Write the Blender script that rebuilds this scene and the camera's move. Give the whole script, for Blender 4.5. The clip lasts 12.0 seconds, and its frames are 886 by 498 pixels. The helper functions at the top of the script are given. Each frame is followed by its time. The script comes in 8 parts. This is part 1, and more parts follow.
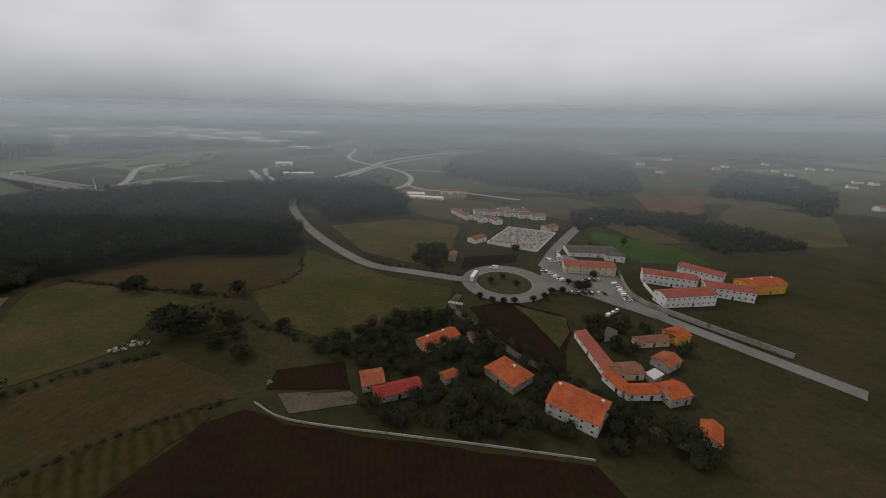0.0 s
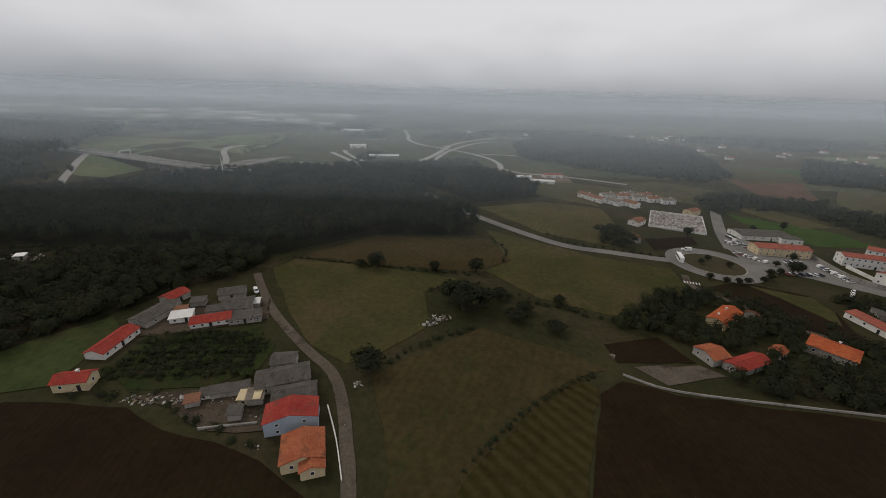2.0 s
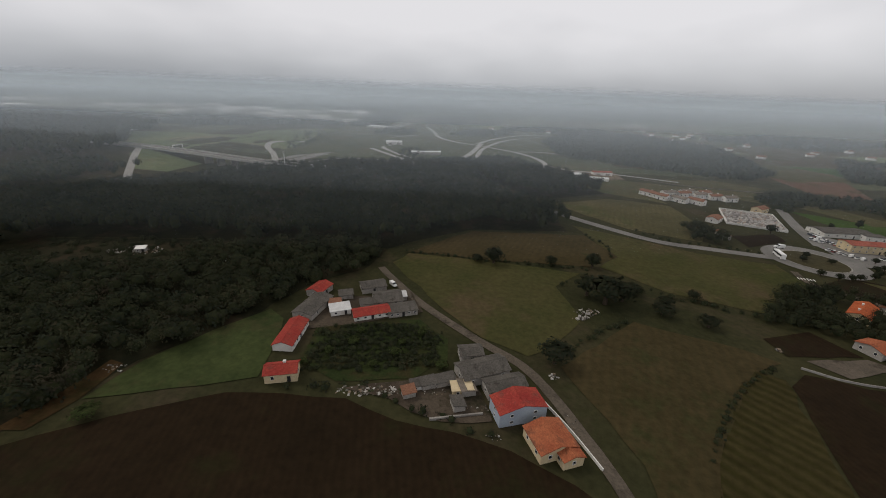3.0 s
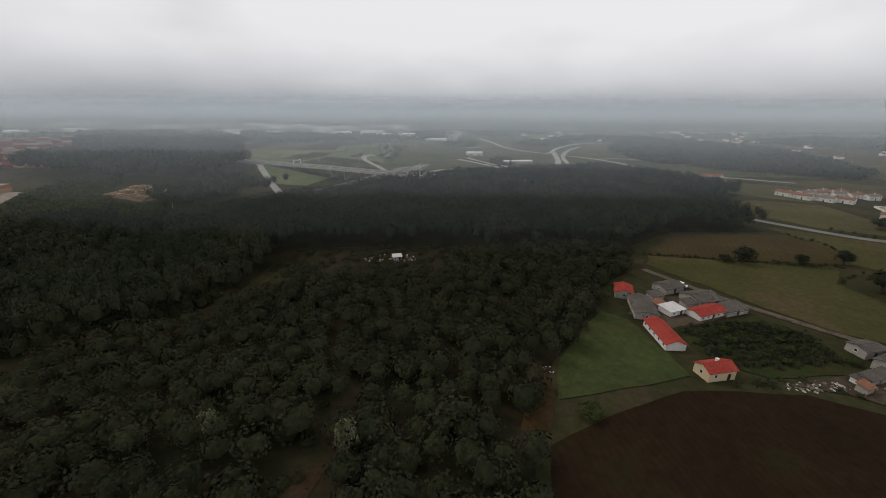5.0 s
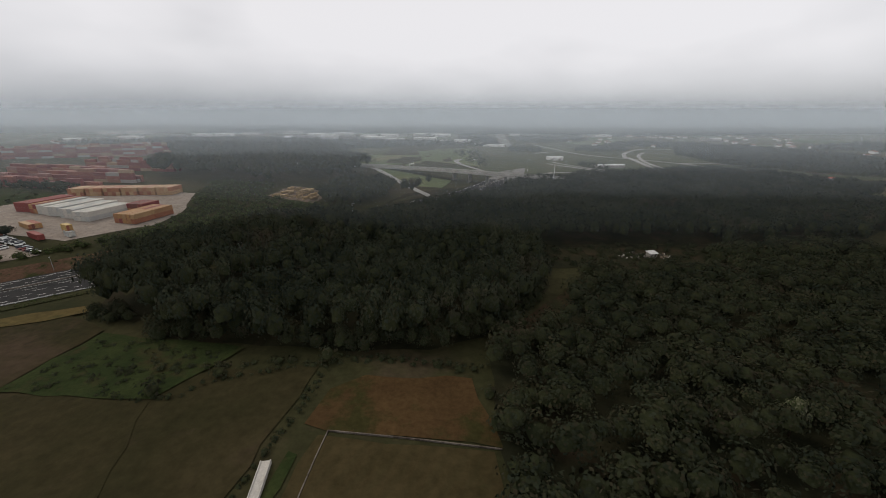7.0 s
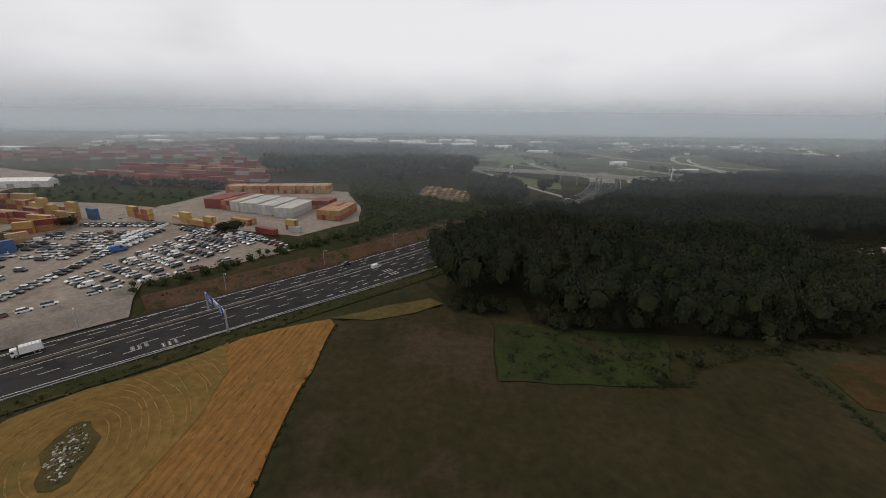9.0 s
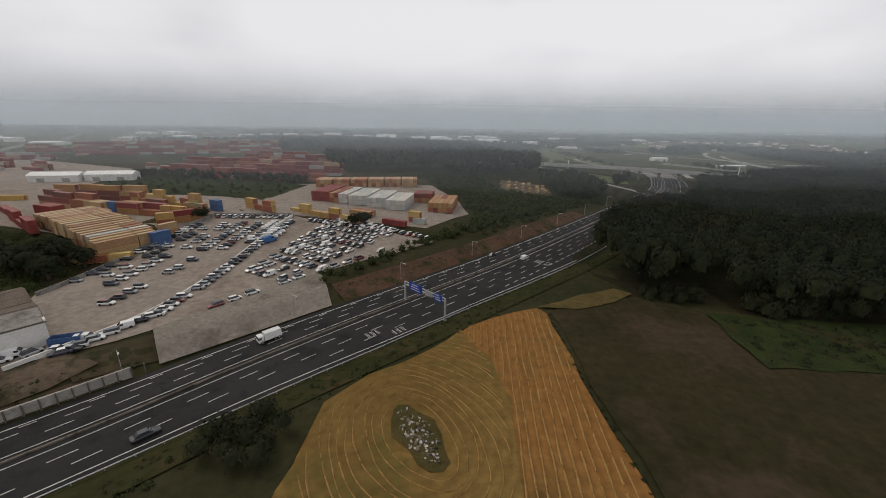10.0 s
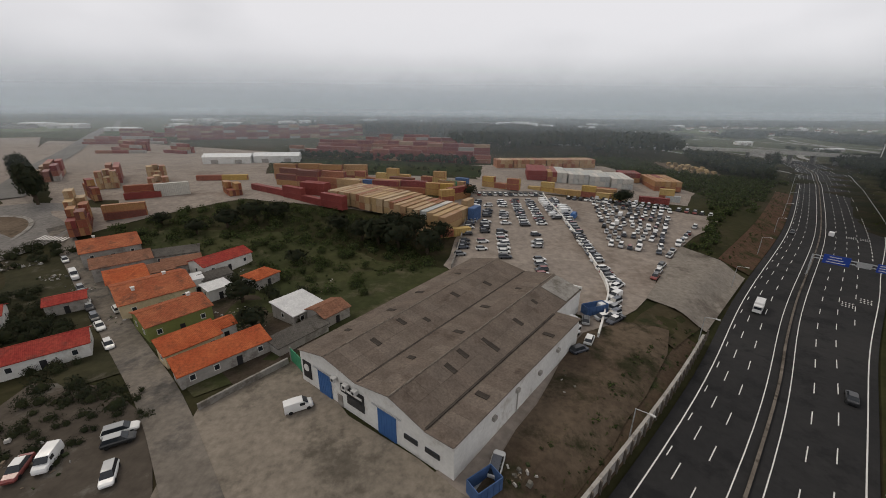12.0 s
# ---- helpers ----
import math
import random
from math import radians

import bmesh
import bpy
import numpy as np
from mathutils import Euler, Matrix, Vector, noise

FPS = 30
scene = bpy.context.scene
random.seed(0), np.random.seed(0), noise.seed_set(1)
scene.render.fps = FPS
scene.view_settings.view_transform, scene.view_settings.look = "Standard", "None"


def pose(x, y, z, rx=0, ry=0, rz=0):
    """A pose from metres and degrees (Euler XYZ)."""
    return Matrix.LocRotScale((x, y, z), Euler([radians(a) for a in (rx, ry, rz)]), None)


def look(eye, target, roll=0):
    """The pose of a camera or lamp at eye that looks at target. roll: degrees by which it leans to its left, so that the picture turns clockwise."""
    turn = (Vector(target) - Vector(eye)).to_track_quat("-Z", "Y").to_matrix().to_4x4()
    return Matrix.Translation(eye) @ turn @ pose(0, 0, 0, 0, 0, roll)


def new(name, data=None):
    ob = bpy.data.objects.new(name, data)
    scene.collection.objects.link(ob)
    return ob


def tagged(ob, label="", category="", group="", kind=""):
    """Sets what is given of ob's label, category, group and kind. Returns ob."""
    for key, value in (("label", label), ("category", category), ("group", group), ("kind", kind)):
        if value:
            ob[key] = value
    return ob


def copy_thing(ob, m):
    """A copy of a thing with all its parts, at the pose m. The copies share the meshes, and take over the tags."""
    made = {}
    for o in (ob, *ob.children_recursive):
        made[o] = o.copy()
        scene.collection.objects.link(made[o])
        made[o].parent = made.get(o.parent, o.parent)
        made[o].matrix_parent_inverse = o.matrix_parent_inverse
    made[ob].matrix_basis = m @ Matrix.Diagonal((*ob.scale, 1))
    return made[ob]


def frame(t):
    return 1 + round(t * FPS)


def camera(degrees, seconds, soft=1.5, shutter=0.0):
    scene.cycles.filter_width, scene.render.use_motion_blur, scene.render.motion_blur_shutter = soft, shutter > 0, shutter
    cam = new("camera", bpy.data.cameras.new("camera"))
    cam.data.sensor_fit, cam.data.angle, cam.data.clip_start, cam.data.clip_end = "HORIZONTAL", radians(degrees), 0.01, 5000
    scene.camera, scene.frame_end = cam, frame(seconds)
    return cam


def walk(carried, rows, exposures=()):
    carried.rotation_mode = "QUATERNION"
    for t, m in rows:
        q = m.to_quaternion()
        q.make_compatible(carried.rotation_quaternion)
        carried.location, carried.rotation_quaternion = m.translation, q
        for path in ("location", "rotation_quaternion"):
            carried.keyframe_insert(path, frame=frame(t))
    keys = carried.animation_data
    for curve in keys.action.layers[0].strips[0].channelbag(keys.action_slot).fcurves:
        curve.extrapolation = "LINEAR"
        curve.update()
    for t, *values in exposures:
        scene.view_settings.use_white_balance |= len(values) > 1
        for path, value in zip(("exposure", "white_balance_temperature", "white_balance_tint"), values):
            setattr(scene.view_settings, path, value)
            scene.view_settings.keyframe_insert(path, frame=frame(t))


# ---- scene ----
K = 0.6            # metres here for one metre of the real place, to hold the flight speed in bounds
cam = camera(98.5, 12.0, soft=0.95)
PATH = [
    (0.0, look((-0.00, -0.00, 53.22), (1.82, 94.08, 19.37), 1.08)),
    (0.5, look((-19.26, -0.05, 52.19), (-17.89, 93.95, 18.11), 0.87)),
    (1.0, look((-38.52, -0.09, 51.17), (-37.04, 93.75, 16.67), 0.87)),
    (1.5, look((-57.77, -0.13, 50.14), (-56.07, 93.38, 14.77), 1.37)),
    (2.0, look((-77.02, -0.17, 49.12), (-74.90, 92.70, 12.11), 1.72)),
    (2.5, look((-96.26, -0.20, 48.09), (-93.74, 92.24, 10.05), 1.97)),
    (3.0, look((-115.49, -0.23, 47.07), (-112.83, 92.43, 9.56), 2.18)),
    (5.0, look((-192.38, -0.30, 42.97), (-191.78, 93.56, 8.46), 0.30)),
    (5.5, look((-211.59, -0.30, 41.94), (-211.51, 93.72, 7.90), -0.48)),
    (6.0, look((-230.79, -0.31, 40.92), (-231.00, 94.02, 7.72), -0.49)),
    (6.5, look((-249.99, -0.30, 39.89), (-250.46, 94.23, 7.30), -0.20)),
    (7.0, look((-269.18, -0.30, 38.87), (-270.09, 94.28, 6.40), 0.07)),
    (9.0, look((-345.89, -0.23, 34.77), (-344.48, 94.95, 4.13), 0.61)),
    (9.5, look((-365.06, -0.20, 33.74), (-363.93, 95.12, 3.55), 0.72)),
    (10.0, look((-384.22, -0.17, 32.72), (-383.37, 94.81, 1.45), 0.66)),
    (10.5, look((-403.37, -0.13, 31.69), (-403.28, 94.04, -1.95), 0.59)),
    (11.0, look((-422.52, -0.09, 30.67), (-422.87, 93.51, -4.53), 0.31)),
    (11.5, look((-441.66, -0.05, 29.64), (-442.18, 94.07, -4.14), 0.32)),
    (12.0, look((-460.80, 0.00, 28.62), (-461.21, 94.03, -5.41), 0.43)),
]
walk(cam, PATH, [(0.0, -0.24), (1.5, -0.2), (3.2, -0.04), (6.0, 0.06), (8.5, 0.05), (12.0, 0.0)])

# ---- light: overcast sky, weak wide sun ----
world = bpy.data.worlds.new("overcast")
scene.world = world
world.use_nodes = True
wn, wl = world.node_tree.nodes, world.node_tree.links
wn.clear()
w_out = wn.new("ShaderNodeOutputWorld")
w_bg = wn.new("ShaderNodeBackground")
w_sky = wn.new("ShaderNodeTexSky")
w_sky.sky_type, w_sky.sun_disc = 'NISHITA', False
w_sky.sun_elevation, w_sky.sun_rotation = radians(48), radians(60)
w_dim = wn.new("ShaderNodeMix")
w_dim.data_type = 'RGBA'
w_dim.inputs[0].default_value = 0.94
w_tc = wn.new("ShaderNodeTexCoord")
w_sep = wn.new("ShaderNodeSeparateXYZ")
wl.new(w_tc.outputs["Generated"], w_sep.inputs[0])
w_map = wn.new("ShaderNodeMapping")
w_map.inputs["Scale"].default_value = (1.0, 1.0, 2.6)
wl.new(w_tc.outputs["Generated"], w_map.inputs[0])
w_noise = wn.new("ShaderNodeTexNoise")
w_noise.inputs["Scale"].default_value, w_noise.inputs["Detail"].default_value = 1.7, 4.0
w_noise.inputs["Roughness"].default_value = 0.42
wl.new(w_map.outputs[0], w_noise.inputs[0])
w_el = wn.new("ShaderNodeValToRGB")      # brightness over elevation
cr = w_el.color_ramp
cr.interpolation = 'B_SPLINE'
cr.elements[0].position, cr.elements[0].color = 0.0, (0.35, 0.375, 0.415, 1)
cr.elements[1].position, cr.elements[1].color = 1.0, (0.60, 0.58, 0.56, 1)
for pos, col in ((0.02, (0.43, 0.45, 0.48, 1)), (0.06, (0.60, 0.605, 0.625, 1)), (0.12, (0.75, 0.74, 0.75, 1)), (0.30, (0.76, 0.745, 0.75, 1)), (0.6, (0.64, 0.62, 0.61, 1))):
    e = cr.elements.new(pos)
    e.color = col
wl.new(w_sep.outputs["Z"], w_el.inputs[0])
w_cl = wn.new("ShaderNodeValToRGB")      # cloud bellies
cr = w_cl.color_ramp
cr.elements[0].position, cr.elements[0].color = 0.36, (0.70, 0.705, 0.72, 1)
cr.elements[1].position, cr.elements[1].color = 0.60, (0.98, 0.975, 0.985, 1)
wl.new(w_noise.outputs["Fac"], w_cl.inputs[0])
w_mul = wn.new("ShaderNodeMix")
w_mul.data_type, w_mul.blend_type = 'RGBA', 'MULTIPLY'
w_mul.inputs[0].default_value = 1.0
wl.new(w_el.outputs[0], w_mul.inputs[6])
wl.new(w_cl.outputs[0], w_mul.inputs[7])
w_sk = wn.new("ShaderNodeVectorMath")
w_sk.operation = 'SCALE'
w_sk.inputs["Scale"].default_value = 0.08
wl.new(w_sky.outputs[0], w_sk.inputs[0])
wl.new(w_sk.outputs[0], w_dim.inputs[6])
wl.new(w_mul.outputs[2], w_dim.inputs[7])
wl.new(w_dim.outputs[2], w_bg.inputs["Color"])
w_bg.inputs["Strength"].default_value = 1.12
wl.new(w_bg.outputs[0], w_out.inputs[0])

sun = bpy.data.lights.new("sun", 'SUN')
sun.energy, sun.angle, sun.color = 1.1, radians(25), (1.0, 0.9, 0.76)
sun_ob = new("sun", sun)
sun_ob.matrix_world = pose(0, 0, 300, 42, 0, -120)

# ---- materials ----
def nd(tree, kind, **props):
    n = tree.nodes.new(kind)
    for key, value in props.items():
        if key in n.inputs:
            n.inputs[key].default_value = value
    return n


def mixed(tree, fac, a, b, mode='MIX'):
    m = tree.nodes.new("ShaderNodeMix")
    m.data_type, m.blend_type = 'RGBA', mode
    for k, v in ((0, fac), (6, a), (7, b)):
        if hasattr(v, "links"):
            tree.links.new(v, m.inputs[k])
        else:
            m.inputs[k].default_value = v if k == 0 else (*v, 1)
    return m.outputs[2]


def ramp(tree, source, stops, constant=False):
    r = tree.nodes.new("ShaderNodeValToRGB")
    if constant:
        r.color_ramp.interpolation = 'CONSTANT'
    e = r.color_ramp.elements
    while len(e) < len(stops):
        e.new(0.5)
    for k, (pos, col) in enumerate(stops):
        e[k].position = pos
        e[k].color = (*col, 1) if len(col) == 3 else col
    tree.links.new(source, r.inputs[0])
    return r.outputs[0]


def mat(name, c1, c2, scale=1.0, rough=0.85, bump=0.15, metal=0.0, fine=9.0, rows=None, rings=None, spots=None, palette=None, by=None, grey=0.12, bumpdist=0.05, coat=0.0):
    """c1, c2: base colours mixed by broad noise; fine: scale of the grain; rows: (degrees, period, colour, strength);
    spots: (colour, scale, amount); palette: colours picked by 'object' or 'island'."""
    m = bpy.data.materials.new(name)
    m.use_nodes = True
    t = m.node_tree
    bs = t.nodes["Principled BSDF"]
    tc = t.nodes.new("ShaderNodeTexCoord")
    big = nd(t, "ShaderNodeTexNoise", Scale=scale, Detail=5.0, Roughness=0.6)
    t.links.new(tc.outputs["Object"], big.inputs[0])
    small = nd(t, "ShaderNodeTexNoise", Scale=scale * fine, Detail=4.0, Roughness=0.65)
    t.links.new(tc.outputs["Object"], small.inputs[0])
    base = ramp(t, big.outputs["Fac"], [(0.34, c1), (0.66, c2)])
    if palette:
        if by == 'island':
            src = t.nodes.new("ShaderNodeNewGeometry").outputs["Random Per Island"]
        else:
            src = t.nodes.new("ShaderNodeObjectInfo").outputs["Random"]
        pick = ramp(t, src, [(k / len(palette), c) for k, c in enumerate(palette)], True)
        base = mixed(t, 1.0, pick, ramp(t, big.outputs["Fac"], [(0.3, c1), (0.7, c2)]), 'MULTIPLY')
    if rows:
        ang, period, col, strength = rows
        mp = t.nodes.new("ShaderNodeMapping")
        mp.inputs["Rotation"].default_value = (0, 0, radians(ang))
        t.links.new(tc.outputs["Object"], mp.inputs[0])
        wv = nd(t, "ShaderNodeTexWave", Scale=0.314 / period, Distortion=2.2, Detail=2.5)
        wv.inputs["Detail Scale"].default_value = 0.9
        t.links.new(mp.outputs[0], wv.inputs[0])
        f = t.nodes.new("ShaderNodeMath")
        f.operation = 'MULTIPLY'
        t.links.new(wv.outputs["Fac"], f.inputs[0])
        f.inputs[1].default_value = strength
        base = mixed(t, f.outputs[0], base, col)
    if rings:
        (rx_, ry_), period, col, strength = rings
        mp = t.nodes.new("ShaderNodeMapping")
        mp.inputs["Location"].default_value = (-rx_, -ry_, 0)
        t.links.new(tc.outputs["Object"], mp.inputs[0])
        wv = nd(t, "ShaderNodeTexWave", Scale=0.314 / period, Distortion=2.5, Detail=2.0)
        wv.wave_type, wv.rings_direction = 'RINGS', 'Z'
        wv.inputs["Detail Scale"].default_value = 0.5
        t.links.new(mp.outputs[0], wv.inputs[0])
        f = t.nodes.new("ShaderNodeMath")
        f.operation = 'MULTIPLY'
        t.links.new(wv.outputs["Fac"], f.inputs[0])
        f.inputs[1].default_value = strength
        base = mixed(t, f.outputs[0], base, col)
    if spots:
        col, sc, amount = spots
        sp = nd(t, "ShaderNodeTexNoise", Scale=sc, Detail=6.0, Roughness=0.7)
        t.links.new(tc.outputs["Object"], sp.inputs[0])
        mask = ramp(t, sp.outputs["Fac"], [(0.62 - 0.2 * amount, (0, 0, 0)), (0.74 - 0.2 * amount, (1, 1, 1))])
        base = mixed(t, mask, base, col)
    grain = ramp(t, small.outputs["Fac"], [(0.25, (1 - grey * 2.2,) * 3), (0.75, (1 + grey,) * 3)])
    base = mixed(t, 1.0, base, grain, 'MULTIPLY')
    t.links.new(base, bs.inputs["Base Color"])
    rr = t.nodes.new("ShaderNodeMapRange")
    rr.inputs[3].default_value, rr.inputs[4].default_value = max(0.03, rough - 0.1), min(1, rough + 0.1)
    t.links.new(small.outputs["Fac"], rr.inputs[0])
    t.links.new(rr.outputs[0], bs.inputs["Roughness"])
    bs.inputs["Metallic"].default_value = metal
    bs.inputs["Coat Weight"].default_value = coat
    bs.inputs["Specular IOR Level"].default_value = 0.04 if rough > 0.78 else 0.3
    if bump:
        b = nd(t, "ShaderNodeBump", Strength=bump, Distance=bumpdist)
        t.links.new(small.outputs["Fac"], b.inputs["Height"])
        t.links.new(b.outputs[0], bs.inputs["Normal"])
    return m


def field_mat(name, c1, c2, rows=None, spots=None, scale=0.05, fine=14.0, grey=0.16, rings=None):
    return mat(name, c1, c2, scale, 0.95, 0.5, 0, fine, rows, rings, spots, grey=grey, bumpdist=0.15)


M_LAND = field_mat("rough_grass", (0.0270, 0.0290, 0.0130), (0.0440, 0.0410, 0.0195), spots=((0.0520, 0.0420, 0.0250), 0.03, 0.45))
M_OLIVE = field_mat("olive_meadow", (0.0442, 0.0474, 0.0166), (0.0662, 0.0590, 0.0243), spots=((0.0760, 0.0580, 0.0303), 0.04, 0.5))
M_TAN = field_mat("dry_meadow", (0.0443, 0.0350, 0.0158), (0.0614, 0.0462, 0.0218), rows=(25, 2.0, (0.0347, 0.0309, 0.0145), 0.3), spots=((0.0326, 0.0371, 0.0145), 0.035, 0.4))
M_BROWN = field_mat("ploughed_soil", (0.0160, 0.0106, 0.0059), (0.0243, 0.0153, 0.0083), rows=(-8, 1.2, (0.0129, 0.0090, 0.0051), 0.35), spots=((0.0183, 0.0161, 0.0070), 0.05, 0.4))
M_RED = field_mat("red_soil", (0.0994, 0.0527, 0.0351), (0.1287, 0.0702, 0.0468), rows=(20, 2.5, (0.0761, 0.0468, 0.0257), 0.4), spots=((0.0585, 0.0491, 0.0211), 0.06, 0.5))
M_STRIP = field_mat("mown_strip", (0.0245, 0.0231, 0.0074), (0.0340, 0.0286, 0.0102), rows=(-38, 2.4, (0.0510, 0.0408, 0.0177), 0.6))
M_GREEN = field_mat("green_crop", (0.0331, 0.0624, 0.0117), (0.0553, 0.0884, 0.0187), rows=(12, 1.5, (0.0221, 0.0416, 0.0117), 0.5))
M_WHEAT = field_mat("stubble_field", (0.2040, 0.0978, 0.0298), (0.2635, 0.1360, 0.0425), rows=(4, 1.1, (0.150, 0.072, 0.024), 0.45), spots=((0.1445, 0.0850, 0.0289), 0.05, 0.35))
M_WHEATRING = field_mat("stubble_turnings", (0.1440, 0.0900, 0.0288), (0.1980, 0.1260, 0.0414), rings=((-387.3, 33.0), 1.3, (0.11, 0.068, 0.022), 0.3), spots=((0.1125, 0.0900, 0.0270), 0.07, 0.6))
M_PALEF = field_mat("dry_pale_meadow", (0.062, 0.057, 0.026), (0.092, 0.078, 0.036), rows=(25, 2.4, (0.05, 0.047, 0.021), 0.3), spots=((0.05, 0.06, 0.022), 0.03, 0.45))
M_ROUGH = field_mat("weedy_soil", (0.05, 0.045, 0.016), (0.085, 0.065, 0.026), scale=0.2)
M_DARKF = field_mat("dark_meadow", (0.026, 0.0245, 0.011), (0.040, 0.033, 0.016), spots=((0.0550, 0.0396, 0.0253), 0.03, 0.4))
M_RUST = field_mat("rusty_grass", (0.05, 0.03, 0.014), (0.075, 0.046, 0.02), spots=((0.035, 0.032, 0.012), 0.09, 0.6), scale=0.08)
M_UNDER = field_mat("undergrowth", (0.0190, 0.0290, 0.0100), (0.0340, 0.0440, 0.0150), spots=((0.0400, 0.0350, 0.0160), 0.12, 0.55), scale=0.15)
# red soil inside the wood, the trees' shade mixed into its darker colour
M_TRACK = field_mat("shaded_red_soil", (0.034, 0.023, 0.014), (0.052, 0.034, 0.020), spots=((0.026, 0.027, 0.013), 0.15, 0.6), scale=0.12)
M_DIRT = field_mat("bare_earth", (0.12, 0.09, 0.065), (0.17, 0.13, 0.095), spots=((0.06, 0.05, 0.035), 0.12, 0.5), scale=0.1)
M_EARTHRED = field_mat("red_earth_bank", (0.0750, 0.0432, 0.0288), (0.1050, 0.0648, 0.0432), spots=((0.0300, 0.0360, 0.0144), 0.2, 0.6), scale=0.12)
M_GRAVEL = field_mat("gravel_yard", (0.236, 0.202, 0.176), (0.324, 0.28, 0.239), spots=((0.2156, 0.1788, 0.1510), 0.06, 0.6), scale=0.06)
M_LANE = field_mat("dusty_lane", (0.0880, 0.0741, 0.0585), (0.1200, 0.0998, 0.0788), spots=((0.0560, 0.0468, 0.0360), 0.2, 0.5), scale=0.15)
M_STREET = field_mat("worn_asphalt", (0.15, 0.132, 0.112), (0.205, 0.18, 0.153), spots=((0.09375, 0.0875, 0.08), 0.15, 0.6), scale=0.1)
M_ASPHALT = field_mat("asphalt", (0.0234, 0.0234, 0.0242), (0.0329, 0.0321, 0.0321), spots=((0.0188, 0.0188, 0.0195), 0.25, 0.5), scale=0.08, grey=0.08)
M_ASPHALT.node_tree.nodes["Principled BSDF"].inputs["Specular IOR Level"].default_value = 0.1
M_ROAD = field_mat("old_and_hazed_asphalt", (0.15, 0.145, 0.137), (0.20, 0.192, 0.18), scale=0.1, grey=0.08)
M_PAINT = mat("road_paint", (0.62, 0.61, 0.58), (0.72, 0.71, 0.68), 0.6, 0.7, 0.05)
M_CONC = mat("concrete", (0.24, 0.225, 0.205), (0.31, 0.295, 0.27), 0.25, 0.9, 0.25, spots=((0.15, 0.135, 0.115), 0.4, 0.5))
M_LEAF = mat("foliage", (0.46, 0.52, 0.58), (1.35, 1.22, 1.1), 0.12, 0.9, 0, palette=[(0.038, 0.047, 0.028), (0.044, 0.051, 0.029), (0.035, 0.044, 0.028), (0.049, 0.048, 0.031), (0.038, 0.048, 0.033)], by='island', spots=((0.060, 0.048, 0.033), 0.09, 0.2))
M_PINE = mat("pine_foliage", (0.5, 0.55, 0.6), (1.3, 1.2, 1.1), 0.07, 0.9, 0, palette=[(0.034, 0.045, 0.032), (0.040, 0.049, 0.032), (0.031, 0.042, 0.033), (0.044, 0.048, 0.033)], by='island', spots=((0.058, 0.049, 0.034), 0.05, 0.2))
# dark crown cores: the shade between leaves, put into a colour of its own
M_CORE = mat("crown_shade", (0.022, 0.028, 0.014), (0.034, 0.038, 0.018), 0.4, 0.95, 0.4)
M_BARK = mat("bark", (0.05, 0.038, 0.028), (0.09, 0.07, 0.05), 2.0, 0.95, 0.5)

def leafy(m, share=0.4):
    """Leaves that let some of the light through."""
    t = m.node_tree
    bs = t.nodes["Principled BSDF"]
    out = t.nodes["Material Output"]
    tl = t.nodes.new("ShaderNodeBsdfTranslucent")
    t.links.new(bs.inputs["Base Color"].links[0].from_socket, tl.inputs["Color"])
    mix = t.nodes.new("ShaderNodeMixShader")
    mix.inputs[0].default_value = share
    t.links.new(bs.outputs[0], mix.inputs[1])
    t.links.new(tl.outputs[0], mix.inputs[2])
    t.links.new(mix.outputs[0], out.inputs["Surface"])


leafy(M_LEAF)
leafy(M_PINE)

# building, vehicle and yard materials
def tile_mat(name, c1, c2, wear, period=0.16):
    """Roof covering: courses of tiles or corrugations, lichen and worn patches."""
    m = mat(name, c1, c2, 0.35, 0.85, 0.0, 0, 10, None, None, (wear, 0.5, 0.45), grey=0.2)
    t = m.node_tree
    tc = t.nodes.new("ShaderNodeTexCoord")
    wv = nd(t, "ShaderNodeTexWave", Scale=0.314 / period, Distortion=0.6, Detail=1.0)
    t.links.new(tc.outputs["Object"], wv.inputs[0])
    b = nd(t, "ShaderNodeBump", Strength=0.6, Distance=0.05)
    t.links.new(wv.outputs["Fac"], b.inputs["Height"])
    bs = t.nodes["Principled BSDF"]
    t.links.new(b.outputs[0], bs.inputs["Normal"])
    return m


M_TILE = tile_mat("terracotta_tiles", (0.37, 0.085, 0.036), (0.47, 0.135, 0.055), (0.27, 0.075, 0.038))
M_TILE2 = tile_mat("weathered_tiles", (0.30, 0.088, 0.045), (0.40, 0.14, 0.07), (0.19, 0.08, 0.05))
M_TILE3 = tile_mat("brown_tiles", (0.20, 0.10, 0.065), (0.28, 0.14, 0.09), (0.14, 0.085, 0.06))
M_REDSHEET = tile_mat("red_roof_sheet", (0.29, 0.042, 0.036), (0.36, 0.07, 0.05), (0.21, 0.06, 0.048))
M_PRISON = tile_mat("dull_red_roof", (0.30, 0.085, 0.06), (0.36, 0.12, 0.085), (0.22, 0.09, 0.07))
M_FIBRE = tile_mat("fibre_cement_roof", (0.18, 0.152, 0.125), (0.235, 0.202, 0.168), (0.125, 0.10, 0.08), 0.12)
M_ROOFSHEET = mat("corrugated_fibre_cement", (0.78, 0.78, 0.78), (1.12, 1.1, 1.08), 0.5, 0.9, 0.3, by='object', palette=[(0.150, 0.122, 0.102), (0.158, 0.130, 0.108), (0.143, 0.117, 0.098), (0.154, 0.127, 0.107), (0.168, 0.139, 0.117)], spots=((0.10, 0.078, 0.064), 0.35, 0.35), grey=0.16)
